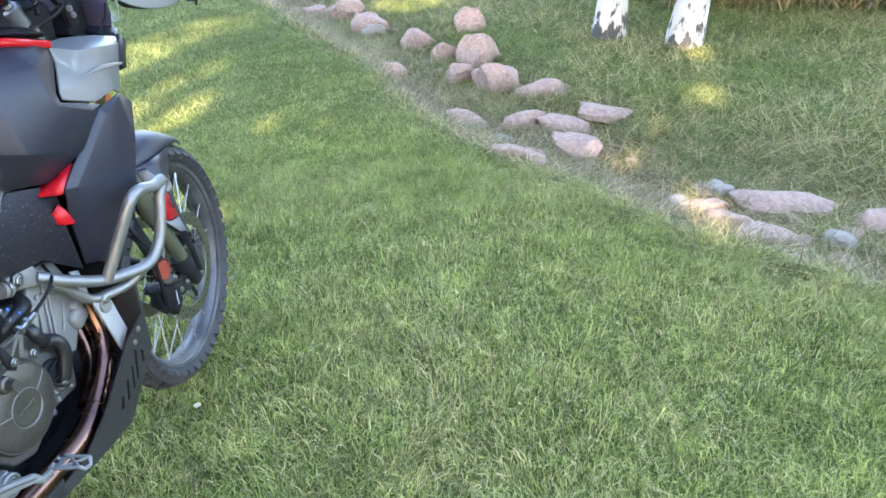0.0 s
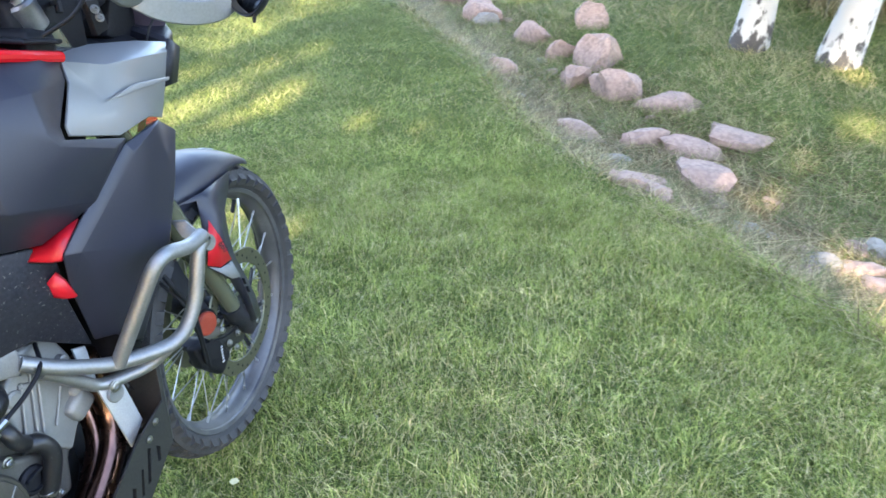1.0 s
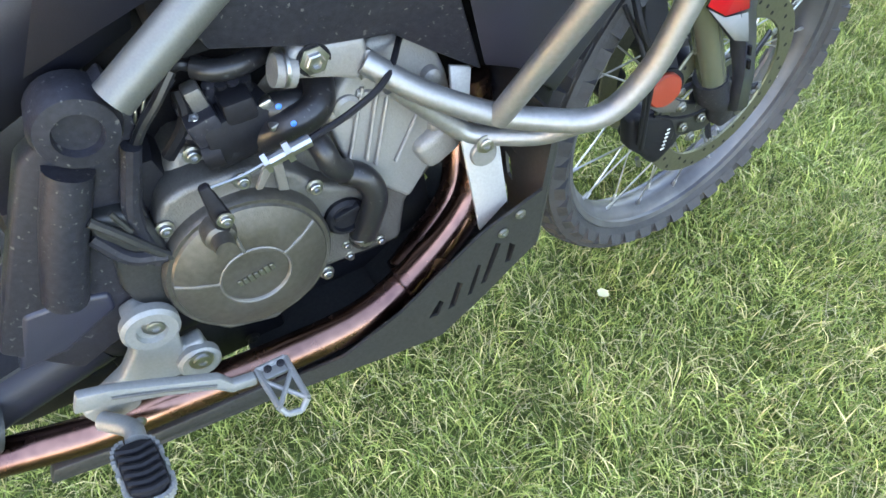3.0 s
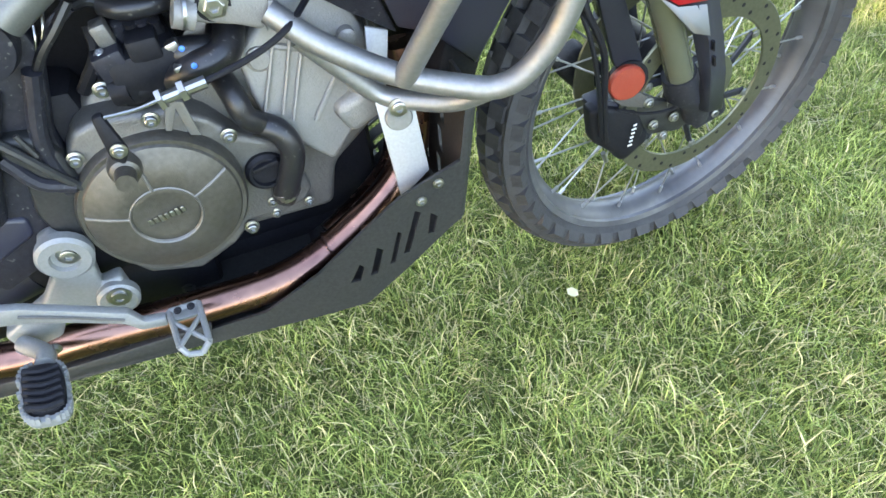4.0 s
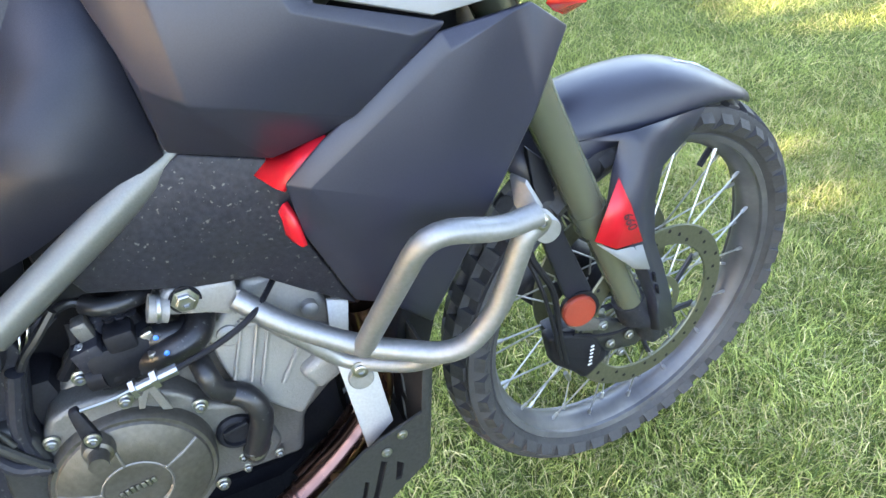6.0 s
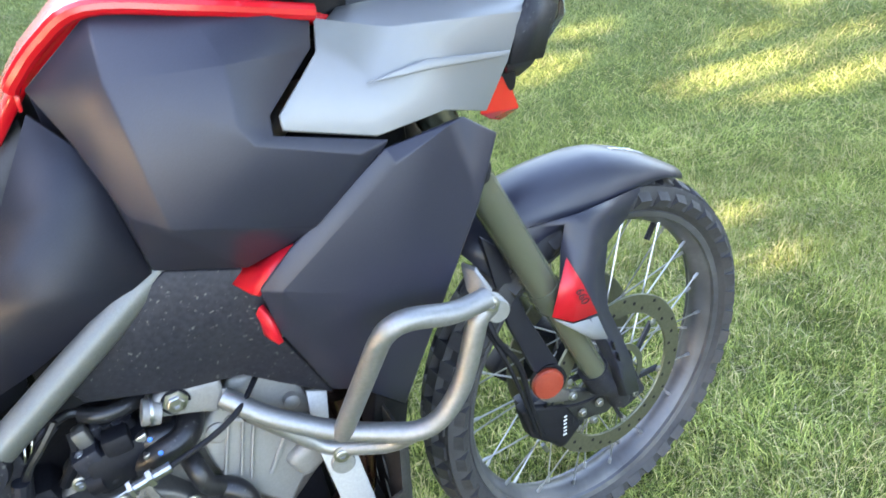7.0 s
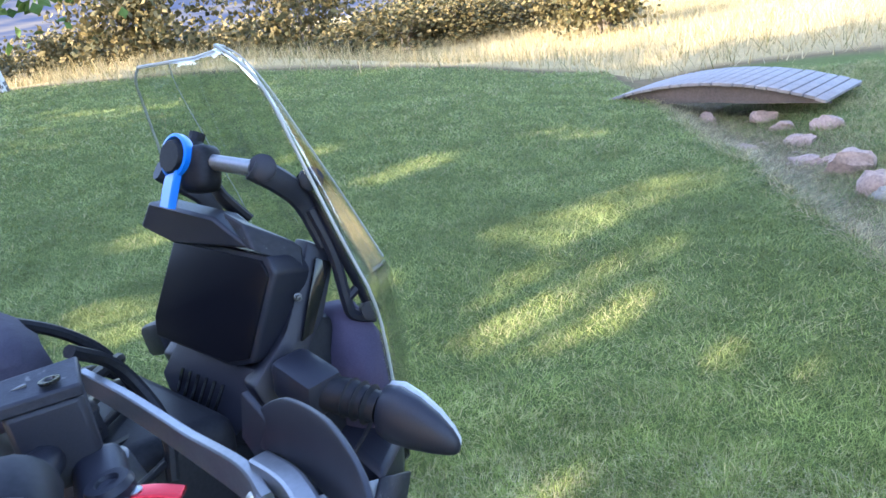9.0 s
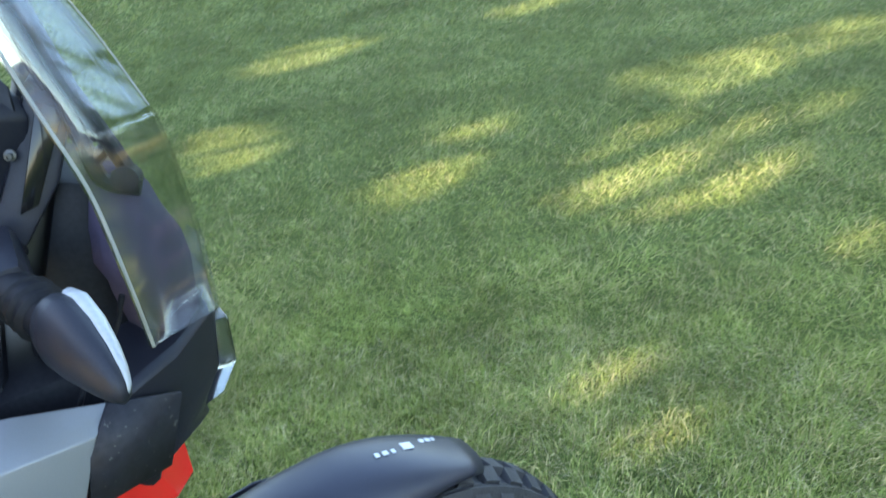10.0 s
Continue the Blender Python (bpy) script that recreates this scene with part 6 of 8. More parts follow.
for k in range(5):
    c = Vector((0.145, 1.054, 0.679)) + Vector((0.006, 0.0012, 0)) * (k - 3)
    part("thermostat_rib", lathe(c, (1, 0.2, 0), [(0.0265, -0.001), (0.0285, 0), (0.0265, 0.001)], 22), M_BLACK, eng)
part("hose_cap", tube([(0.152, 1.013, 0.672), (0.155, 1.030, 0.673)], 0.0165, 14), M_BLACK, eng, "black rubber end cap")
part("thin_wire", tube([(0.160, 0.978, 0.757), (0.165, 0.974, 0.744), (0.160, 0.964, 0.722)], 0.0014, 6, smooth=5), M_BOLT, eng)
part("thin_wire", tube([(0.160, 0.990, 0.766), (0.165, 0.984, 0.752), (0.160, 0.965, 0.718)], 0.0014, 6, smooth=5), M_BOLT, eng)
part("wiring_loom", tube([(0.165, 1.014, 0.772), (0.170, 0.993, 0.752), (0.170, 0.974, 0.734), (0.165, 0.955, 0.706)], 0.005, 8, smooth=6), M_HOSE, eng)
part("wiring_loom", tube([(0.160, 0.961, 0.720), (0.165, 0.986, 0.746), (0.165, 1.013, 0.766)], 0.004, 8, smooth=6), M_DUSTY, eng)
part("wiring_loom", tube([(0.130, 1.015, 0.730), (0.140, 1.011, 0.705), (0.130, 0.983, 0.667)], 0.007, 8, smooth=6), M_BLACK, eng)
part("oil_filler", lathe((0.150, 1.126, 0.528), (1, 0, 0.05), [(0.024, 0), (0.024, 0.012), (0.020, 0.016), (0.017, 0.016), (0.016, 0.011), (0, 0.011)], 24), M_BLACK, eng, "black oil filler cap")
part("filler_bar", block(Vector((0.165, 1.127, 0.541)), (0.010, 0.030, 0.006), (10, 0, 0), 0.001), M_BLACK, eng)
# added black backing that stands in for the dark gap behind the hoses
part("dark_backing", slab([(0.085, 0.945, 0.66), (0.085, 0.945, 0.80), (0.085, 1.12, 0.80), (0.085, 1.13, 0.70), (0.085, 1.05, 0.64)], (-0.10, 0, 0), 0.01), M_BLACK, bike)
part("airbox", block((0, 1.14, 0.86), (0.30, 0.26, 0.20), (0, 0, 0), 0.02), M_BLACK, bike)
part("radiator", block((0, 1.40, 0.72), (0.36, 0.05, 0.36), (-18, 0, 0), 0.008), M_BLACK, bike, "black radiator")
part("inner_frame", block((0, 1.42, 0.98), (0.18, 0.16, 0.18), (0, 0, 0), 0.02), M_BLACK, bike)
part("engine_underside", block((0, 1.02, 0.45), (0.17, 0.50, 0.20), (0, 0, 0), 0.03), M_BLACK, bike)
part("belly_shield", block((0, 0.98, 0.345), (0.16, 0.62, 0.06), (0, 0, 0), 0.02), M_BLACK, bike)
# added black block, closes the see-through gap where the underside is dark
part("dark_gap_filler", block((0.100, 0.925, 0.385), (0.03, 0.20, 0.12), (0, 0, 0), 0.008), M_BLACK, bike)
bolt(bike, (0.118, 0.979, 0.345), r=0.008, h=0.006, hexa=False, material=M_SKID)
part("rear_gearcase", block((0.02, 0.90, 0.55), (0.24, 0.16, 0.26), (0, 0, 0), 0.03), M_BLACK, bike)
part("sprocket_cover", lathe((0.120, 0.842, 0.541), (1, 0, 0), [(0.0, -0.02), (0.075, -0.02), (0.08, 0.0), (0.07, 0.012), (0, 0.012)], 24), M_DUSTY, bike)

# ---- exhaust header, skid plate ----
ex = part("exhaust_header", tube([(0.120, 1.312, 0.619), (0.132, 1.312, 0.549), (0.146, 1.300, 0.486), (0.162, 1.262, 0.444), (0.178, 1.180, 0.398), (0.185, 1.102, 0.375), (0.185, 0.999, 0.374), (0.180, 0.875, 0.380), (0.170, 0.785, 0.374), (0.150, 0.675, 0.380)], 0.0225, 18, smooth=7), M_PIPE, bike, "heat-tinted copper-brown exhaust header")
part("header_pipe", tube([(0.060, 1.312, 0.571), (0.082, 1.310, 0.500), (0.108, 1.286, 0.438), (0.132, 1.230, 0.405), (0.155, 1.178, 0.390)], 0.0205, 16, smooth=7), M_PIPE, ex)
part("weld_ring", lathe((0.178, 1.174, 0.395), Vector((0.178, 1.160, 0.389)) - Vector((0.178, 1.190, 0.404)), [(0.0228, -0.003), (0.0245, 0), (0.0228, 0.003)], 20), M_PIPE, ex)
part("silencer", tube([(0.14, 0.70, 0.42), (0.17, 0.45, 0.58), (0.20, 0.10, 0.72)], [0.03, 0.05, 0.055], 18), M_SKID, ex)
SK = [(0.238, 1.257, 0.497), (0.238, 1.338, 0.525), (0.238, 1.329, 0.435), (0.236, 1.299, 0.411), (0.234, 1.257, 0.376), (0.230, 1.195, 0.329), (0.225, 1.138, 0.328), (0.205, 0.990, 0.324), (0.200, 0.987, 0.345), (0.215, 1.069, 0.358), (0.228, 1.145, 0.408), (0.236, 1.205, 0.460)]
SLOTS = [[(0.237, 1.292, 0.458), (0.237, 1.300, 0.449), (0.237, 1.293, 0.424), (0.237, 1.285, 0.425)], [(0.237, 1.273, 0.469), (0.237, 1.280, 0.464), (0.236, 1.259, 0.404), (0.236, 1.251, 0.404)],
         [(0.237, 1.248, 0.445), (0.237, 1.253, 0.441), (0.235, 1.239, 0.393), (0.235, 1.232, 0.392)], [(0.236, 1.220, 0.429), (0.236, 1.227, 0.422), (0.234, 1.215, 0.383), (0.234, 1.205, 0.382)], [(0.234, 1.195, 0.408), (0.234, 1.200, 0.401), (0.232, 1.192, 0.377), (0.231, 1.179, 0.378)]]
skid = part("skid_plate", pierced(SK, SLOTS, (-0.004, 0, 0)), M_SKID, bike, "black coated aluminium skid plate with slots")
part("side_plate", pierced([(-a, b, c) for a, b, c in SK], [[(-a, b, c) for a, b, c in s] for s in SLOTS], (0.004, 0, 0)), M_SKID, skid)
part("lower_rail", slab([(0.210, 1.003, 0.364), (0.210, 0.991, 0.330), (0.195, 0.821, 0.329), (0.180, 0.709, 0.330), (0.180, 0.722, 0.354), (0.195, 0.833, 0.355)], (-0.02, 0, 0), 0.003), M_SKID, skid)
# belly and front face, with slots seen against the grass
part("belly_plate", slab([(0.226, 1.15, 0.333), (0.20, 0.97, 0.335), (-0.20, 0.97, 0.335), (-0.226, 1.15, 0.333)], (0, 0.002, 0.004)), M_SKID, skid)
_bz = lambda y: 0.333 + (y - 1.15) * 0.097 / 0.175
_cuts = [[(s * (x + 0.007), y - 0.014, _bz(y - 0.014)), (s * (x + 0.005), y + 0.014, _bz(y + 0.014)), (s * (x - 0.007), y + 0.014, _bz(y + 0.014)), (s * (x - 0.005), y - 0.014, _bz(y - 0.014))] for s in (1, -1) for x, y in ((0.052, 1.240), (0.034, 1.268), (0.016, 1.292), (0.075, 1.215), (0.10, 1.24), (0.085, 1.285))]
part("belly_ramp", pierced([(0.236, 1.325, 0.43), (0.226, 1.151, 0.3335), (-0.226, 1.151, 0.3335), (-0.236, 1.325, 0.43)], _cuts, (0, 0.002, 0.004)), M_SKID, skid)
part("front_edge", slab([(0.238, 1.333, 0.522), (0.238, 1.329, 0.435), (0.236, 1.353, 0.586), (0.236, 1.345, 0.591)], (-0.004, 0.006, 0), 0.001), M_SKID, skid)
_fy = lambda z: 1.330 + (z - 0.43) * 0.128
_cuts = [[(x + dx, _fy(z + dz), z + dz) for dx, dz in ((-0.011, 0.015), (0.001, 0.012), (0.011, -0.015), (-0.001, -0.012))] for z in (0.462, 0.503, 0.544, 0.585) for x in (-0.195, -0.150, -0.105, -0.060, -0.015, 0.030, 0.075, 0.120, 0.165)]
part("front_plate", pierced([(0.236, _fy(0.43), 0.43), (0.236, _fy(0.618), 0.618), (-0.236, _fy(0.618), 0.618), (-0.236, _fy(0.43), 0.43)], _cuts, (0, -0.004, 0)), M_SKID, skid)
for q in ((0.239, 1.305, 0.502), (0.239, 1.282, 0.483)):
    bolt(skid, q, r=0.006, h=0.004, hexa=False)
part("skid_strut", slab([(0.195, 1.257, 0.616), (0.205, 1.299, 0.587), (0.215, 1.303, 0.504), (0.215, 1.265, 0.474)], (-0.005, 0, 0), 0.001), M_STRUT, bike, "bare aluminium strut plate")
part("skid_strut", slab([(0.160, 1.269, 0.671), (0.160, 1.293, 0.660), (0.180, 1.275, 0.596), (0.180, 1.258, 0.610)], (-0.005, 0, 0), 0.001), M_STRUT, bike)

# ---- rider's footrest, brake pedal ----
fr = part("footrest_bracket", slab([(0.180, 0.875, 0.539), (0.182, 0.892, 0.546), (0.184, 0.913, 0.527), (0.184, 0.918, 0.503), (0.182, 0.910, 0.458), (0.182, 0.933, 0.461), (0.182, 0.934, 0.429), (0.182, 0.920, 0.412), (0.182, 0.886, 0.420), (0.180, 0.852, 0.417), (0.185, 0.828, 0.380), (0.185, 0.798, 0.374), (0.180, 0.785, 0.423), (0.180, 0.844, 0.455), (0.180, 0.866, 0.484)], (-0.022, 0, 0), 0.005, 3), M_PALE, bike, "pale cast footrest hanger")
part("hanger_boss", lathe((0.183, 0.895, 0.516), (1, 0, 0), [(0.030, -0.006), (0.030, 0.004), (0.026, 0.008), (0.016, 0.008), (0.014, 0.003), (0, 0.003)], 24), M_PALE, fr)
bolt(fr, (0.186, 0.900, 0.519), r=0.011, h=0.007, hexa=False)
part("hanger_boss", lathe((0.182, 0.919, 0.434), (1, 0, 0), [(0.024, -0.004), (0.024, 0.006), (0.020, 0.009), (0, 0.009)], 24), M_PALE, fr)
bolt(fr, (0.191, 0.922, 0.441), r=0.012, h=0.006, hexa=False)
bolt(fr, (0.210, 0.836, 0.412), r=0.007, h=0.006, hexa=False)
part("peg_pivot", tube([(0.190, 0.802, 0.414), (0.220, 0.829, 0.421), (0.240, 0.831, 0.424)], 0.011, 12, smooth=4), M_PALE, fr)
pc = [Vector(p) for p in ((0.235, 0.803, 0.429), (0.235, 0.847, 0.410), (0.315, 0.859, 0.418), (0.315, 0.807, 0.421))]
peg_c = sum(pc, Vector()) / 4
ux, uy = ((pc[2] + pc[3]) - (pc[0] + pc[1])).normalized(), ((pc[1] + pc[2]) - (pc[0] + pc[3])).normalized()
uz = ux.cross(uy).normalized()
if uz.z < 0:
    uz = -uz
L2, W2 = ((pc[2] + pc[3]) - (pc[0] + pc[1])).length / 4, ((pc[1] + pc[2]) - (pc[0] + pc[3])).length / 4
oval = lambda k: [peg_c + ux * (L2 * k * math.copysign(abs(math.cos(a)) ** 0.55, math.cos(a))) + uy * (W2 * k * math.copysign(abs(math.sin(a)) ** 0.6, math.sin(a))) for a in [2 * math.pi * j / 28 for j in range(28)]]
ft = part("footrest", slab([p - uz * 0.010 for p in oval(1.0)], uz * 0.012, 0.002), M_PALE, fr, "toothed alloy footrest with a rubber pad")
for j in range(28):
    a = 2 * math.pi * j / 28
    p = peg_c + ux * (L2 * 0.97 * math.copysign(abs(math.cos(a)) ** 0.55, math.cos(a))) + uy * (W2 * 0.97 * math.copysign(abs(math.sin(a)) ** 0.6, math.sin(a)))
    part("footrest_tooth", slab([p - ux * 0.004 - uy * 0.002, p + ux * 0.004 - uy * 0.002, p + ux * 0.002 + uz * 0.008 - uy * 0.002, p - ux * 0.002 + uz * 0.008 - uy * 0.002], uy * 0.004), M_PALE, fr)
part("rubber_pad", slab([p - uz * 0.0 for p in oval(0.84)], uz * 0.010, 0.003), M_BLACK, fr, "ribbed black rubber pad")
for j in range(6):
    c = peg_c + ux * (L2 * (-0.62 + 0.25 * j)) + uz * 0.011
    part("pad_rib", tube([c - uy * W2 * 0.72, c + ux * 0.004, c + uy * W2 * 0.72], 0.0042, 8, smooth=3), M_BLACK, fr)
ped = part("brake_pedal", slab([(0.225, 0.810, 0.511), (0.230, 0.841, 0.505), (0.233, 0.888, 0.480), (0.236, 0.935, 0.454), (0.237, 0.944, 0.435), (0.238, 0.968, 0.431), (0.238, 0.966, 0.417), (0.237, 0.938, 0.422), (0.236, 0.925, 0.439), (0.233, 0.880, 0.463), (0.230, 0.831, 0.484), (0.225, 0.798, 0.488)], (-0.012, 0, 0), 0.003, 2), M_PALE, bike, "pale alloy brake pedal with an open toe pad")
part("pedal_groove", tube([(0.231, 0.837, 0.496), (0.234, 0.884, 0.473), (0.237, 0.928, 0.448)], 0.0016, 6), M_CASE, ped)
tq = [Vector(p) for p in ((0.225, 0.970, 0.426), (0.225, 1.004, 0.426), (0.285, 1.008, 0.424), (0.290, 0.997, 0.415), (0.290, 0.982, 0.420), (0.285, 0.977, 0.430))]
for a, b in zip(tq, tq[1:] + tq[:1]):
    part("toe_frame", tube([a, b], 0.0037, 8), M_PALE, ped)
part("toe_plate", slab([tq[0], tq[1], tq[1] * 0.72 + tq[2] * 0.28, tq[0] * 0.72 + tq[5] * 0.28], (0, 0, -0.005), 0.001), M_PALE, ped)
part("toe_brace", tube([tq[0] * 0.7 + tq[5] * 0.3, tq[2]], 0.003, 8), M_PALE, ped)
part("toe_brace", tube([tq[1] * 0.7 + tq[2] * 0.3, tq[5]], 0.003, 8), M_PALE, ped)
for q in ((0.236, 0.982, 0.435), (0.236, 0.997, 0.435)):
    bolt(ped, q, (0.3, 0, 1), r=0.004, h=0.002, hexa=False, material=M_BLACK)
part("side_stand", tube([(-0.16, 0.95, 0.33), (-0.30, 1.02, 0.02)], 0.014, 12), M_SKID, bike, "black side stand")
part("stand_foot", block((-0.315, 1.02, 0.012), (0.07, 0.06, 0.014), (0, 0, 0), 0.004), M_SKID, bike)

# ---- handlebar and controls ----
GR0, GR1 = Vector((0.432, 1.294, 1.226)), Vector((0.318, 1.345, 1.258))
dg = (GR0 - GR1).normalized()
hb = part("handlebar", tube([GR0, GR1, (0.24, 1.385, 1.255), (0.15, 1.420, 1.215), (0.05, 1.435, 1.195), (-0.05, 1.435, 1.195), (-0.14, 1.43, 1.21), (-0.22, 1.415, 1.25), (-0.30, 1.395, 1.26), (-0.45, 1.36, 1.255)], 0.011, 12, bend=0.03), M_PLASTIC, bike, "black tapered handlebar")
part("grip", sweep(bmesh.new(), [GR1 + dg * 0.020, GR1 + dg * 0.034, GR1 + dg * 0.042, GR0 - dg * 0.016], [0.0215, 0.0215, 0.0165, 0.0162], 24), M_BLACK, hb, "black rubber throttle grip with slots")
u1, u2 = basis(dg)[:2]
_slot = None
for a_i in range(18):
    for b_i in range(9):
        if a_i % 3 == 2:
            continue
        a = 2 * math.pi * a_i / 18 + 0.1
        o = u1 * math.cos(a) + u2 * math.sin(a)
        if _slot is None:
            _slot = part("grip_slot", block((0, 0, 0), (0.0034, 0.0030, 0.0012)), M_SCREEN, hb)
            ob = _slot
        else:
            ob = new("grip_slot", _slot.data)
            ob.parent = hb
        ob.matrix_local = Matrix.Translation(GR1 + dg * (0.050 + b_i * 0.0050) + o * 0.0161) @ Matrix((o.cross(dg), dg, o)).transposed().to_4x4()
part("grip_flange", sweep(bmesh.new(), [GR1 - dg * 0.001, GR1 + dg * 0.005, GR1 + dg * 0.010, GR1 + dg * 0.022, GR1 + dg * 0.027, GR1 + dg * 0.031], [0.024, 0.0285, 0.0300, 0.0300, 0.0285, 0.0225], 32), M_BLACK, hb)
part("grip_cuff", sweep(bmesh.new(), [GR0 - dg * 0.036, GR0 - dg * 0.034, GR0 - dg * 0.014], [0.0164, 0.0170, 0.0170], 24), M_DUSTY, hb)
part("switch_housing", sweep(bmesh.new(), [GR1 + dg * 0.002, GR1 - dg * 0.004, GR1 - dg * 0.030, GR1 - dg * 0.036], [0.0215, 0.0235, 0.0230, 0.0200], 18), M_BLACK, hb)
part("kill_switch", tube([(0.301, 1.333, 1.290), (0.295, 1.350, 1.287)], 0.0038, 10, flat=1.6), M_SATIN, hb, "pale switch lever")
part("bar_end", lathe(GR0 - dg * 0.010, dg, [(0.0, -0.006), (0.019, -0.006), (0.022, 0.002), (0.022, 0.012), (0.018, 0.017), (0.009, 0.018), (0.0075, 0.013), (0, 0.013)], 32), M_SATIN, hb, "brushed aluminium bar end")
part("grip", sweep(bmesh.new(), [(-0.26, 1.40, 1.255), (-0.44, 1.362, 1.255)], 0.0165, 16), M_BLACK, hb)
for sx in (0.045, -0.045):
    part("bar_clamp", block((sx, 1.435, 1.175), (0.034, 0.045, 0.075), (-15, 0, 0), 0.008), M_PLASTIC, hb)
# reservoir
RT = [Vector(q) for q in ((0.222, 1.380, 1.2985), (0.216, 1.422, 1.2935), (0.251, 1.411, 1.2885), (0.244, 1.369, 1.2915))]
rv = part("brake_reservoir", loft([[p - Vector((0, 0, 0.004)) for p in RT], [p + Vector((0.000 if i > 1 else -0.012, 0.001, -0.058)) for i, p in enumerate(RT)]]), M_PLASTIC, hb, "black square brake fluid reservoir", bevel=0.004)
rcen = sum(RT, Vector()) / 4
part("reservoir_lid", loft([[rcen + (p - rcen) * 1.06 + Vector((0, 0, 0.003)) for p in RT], [rcen + (p - rcen) * 1.06 - Vector((0, 0, 0.005)) for p in RT]]), M_DUSTY, hb, bevel=0.0015)
part("lid_screw", lathe(rcen + Vector((0.008, 0.004, 0.0025)), (0, 0, 1), [(0.006, 0), (0.006, 0.0018), (0.004, 0.0018), (0.003, 0.0005), (0, 0.0005)], 14), M_GLOSS, hb)
for k in range(3):
    part("lid_mark", block(rcen + Vector((-0.012 + 0.005 * k, -0.012, 0.0035)), (0.003, 0.012, 0.0012), (0, 0, 0)), M_CASE, hb)
mc = part("brake_master_cylinder", block((0.270, 1.400, 1.230), (0.070, 0.030, 0.026), (0, 12, -18), 0.009, 3), M_PLASTIC, hb, "black brake master cylinder")
part("master_eye", lathe((0.284, 1.400, 1.240), (0, -0.1, 1), [(0.012, -0.012), (0.014, 0), (0.012, 0.004), (0.007, 0.004), (0.006, 0.001), (0, 0.001)], 20), M_PLASTIC, hb)
part("ignition_barrel", lathe((0.105, 1.43, 1.114), (0.3, -0.5, 1), [(0.028, -0.03), (0.028, 0.0), (0.024, 0.006), (0.017, 0.006), (0.015, -0.002), (0, -0.002)], 24), M_SATIN, bike, "polished steering head nut")
for q in ((0.227, 1.449, 1.157), (0.227, 1.454, 1.144)):
    bolt(bike, q, (0.8, -0.4, 0.4), r=0.0055, h=0.006, hexa=False, material=M_CASE)
part("bolt_plate", slab([(0.224, 1.440, 1.170), (0.224, 1.462, 1.168), (0.224, 1.470, 1.125), (0.224, 1.444, 1.120)], (-0.012, 0, 0), 0.002), M_BLACK, bike)
part("throttle_cable", tube([(0.270, 1.397, 1.207), (0.280, 1.382, 1.188), (0.270, 1.360, 1.167), (0.240, 1.336, 1.149)], 0.003, 8, smooth=8), M_BLACK, bike)
part("brake_hose", tube([(0.120, 1.442, 1.273), (0.100, 1.470, 1.248), (0.100, 1.485, 1.220), (0.120, 1.490, 1.185), (0.130, 1.479, 1.143)], 0.0055, 8, smooth=8), M_BLACK, bike)
part("clutch_cable", tube([(0.020, 1.403, 1.298), (0.000, 1.439, 1.278), (0.000, 1.473, 1.253), (0.000, 1.500, 1.217), (0.000, 1.514, 1.159), (0.020, 1.503, 1.122)], 0.0055, 8, smooth=8), M_BLACK, bike)
bag = []
for k in range(9):
    f = k / 8
    s = 0.55 + 0.45 * math.sin(math.pi * f) ** 0.4
    cx = -0.13 + 0.25 * f
    bag.append([(cx + 0.008 * math.sin(5 * a + k), 1.392 + 0.048 * s * math.copysign(abs(math.cos(a)) ** 0.6, math.cos(a)) * (1 + 0.06 * math.sin(4 * a + 9 * f)), 1.260 + 0.040 * s * math.copysign(abs(math.sin(a)) ** 0.6, math.sin(a)) * (1 + 0.10 * math.sin(3 * a + 7 * f))) for a in [2 * math.pi * j / 18 for j in range(18)]])
low = []
for k in range(9):
    f = k / 8
    s = 0.5 + 0.5 * math.sin(math.pi * f) ** 0.5
    low.append([(-0.17 + 0.25 * f, 1.300 + 0.043 * s * math.cos(a) * (1 + 0.10 * math.sin(2 * a + 6 * f)), 1.205 + 0.060 * s * math.sin(a) * (1 + 0.10 * math.sin(3 * a + 4 * f))) for a in [2 * math.pi * j / 18 for j in range(18)]])
part("pouch_flap", loft(low), M_CLOTH, bike, "dark nylon flap hanging over the tank", smooth=70)
part("bar_pouch", loft(bag), M_CLOTH, bike, "dark nylon pouch strapped over the handlebar", smooth=70)

# ---- handguard ----
def strap(path, height, thick, up=(0, 0, 1), steps=6):
    pts = spline(path, steps)
    n = len(pts)
    bm = bmesh.new()
    prev = None
    hs = height if isinstance(height, (list, tuple)) else [height] * len(path)
    for i, p in enumerate(pts):
        f = i / (n - 1) * (len(hs) - 1)
        k = min(int(f), len(hs) - 2)
        h = hs[k] + (hs[k + 1] - hs[k]) * (f - k)
        t = (pts[min(i + 1, n - 1)] - pts[max(i - 1, 0)]).normalized()
        u = (Vector(up) - t * Vector(up).dot(t)).normalized()
        w = t.cross(u)
        ring = [bm.verts.new(p + u * a * h / 2 + w * b * thick / 2) for a, b in ((-1, -0.7), (-0.9, -1), (0.9, -1), (1, -0.7), (1, 0.7), (0.9, 1), (-0.9, 1), (-1, 0.7))]
        if prev:
            for j in range(8):
                bm.faces.new((prev[j], prev[(j + 1) % 8], ring[(j + 1) % 8], ring[j]))
        else:
            bm.faces.new(ring[::-1])
        prev = ring
    bm.faces.new(prev)
    bmesh.ops.recalc_face_normals(bm, faces=bm.faces)
    return bm


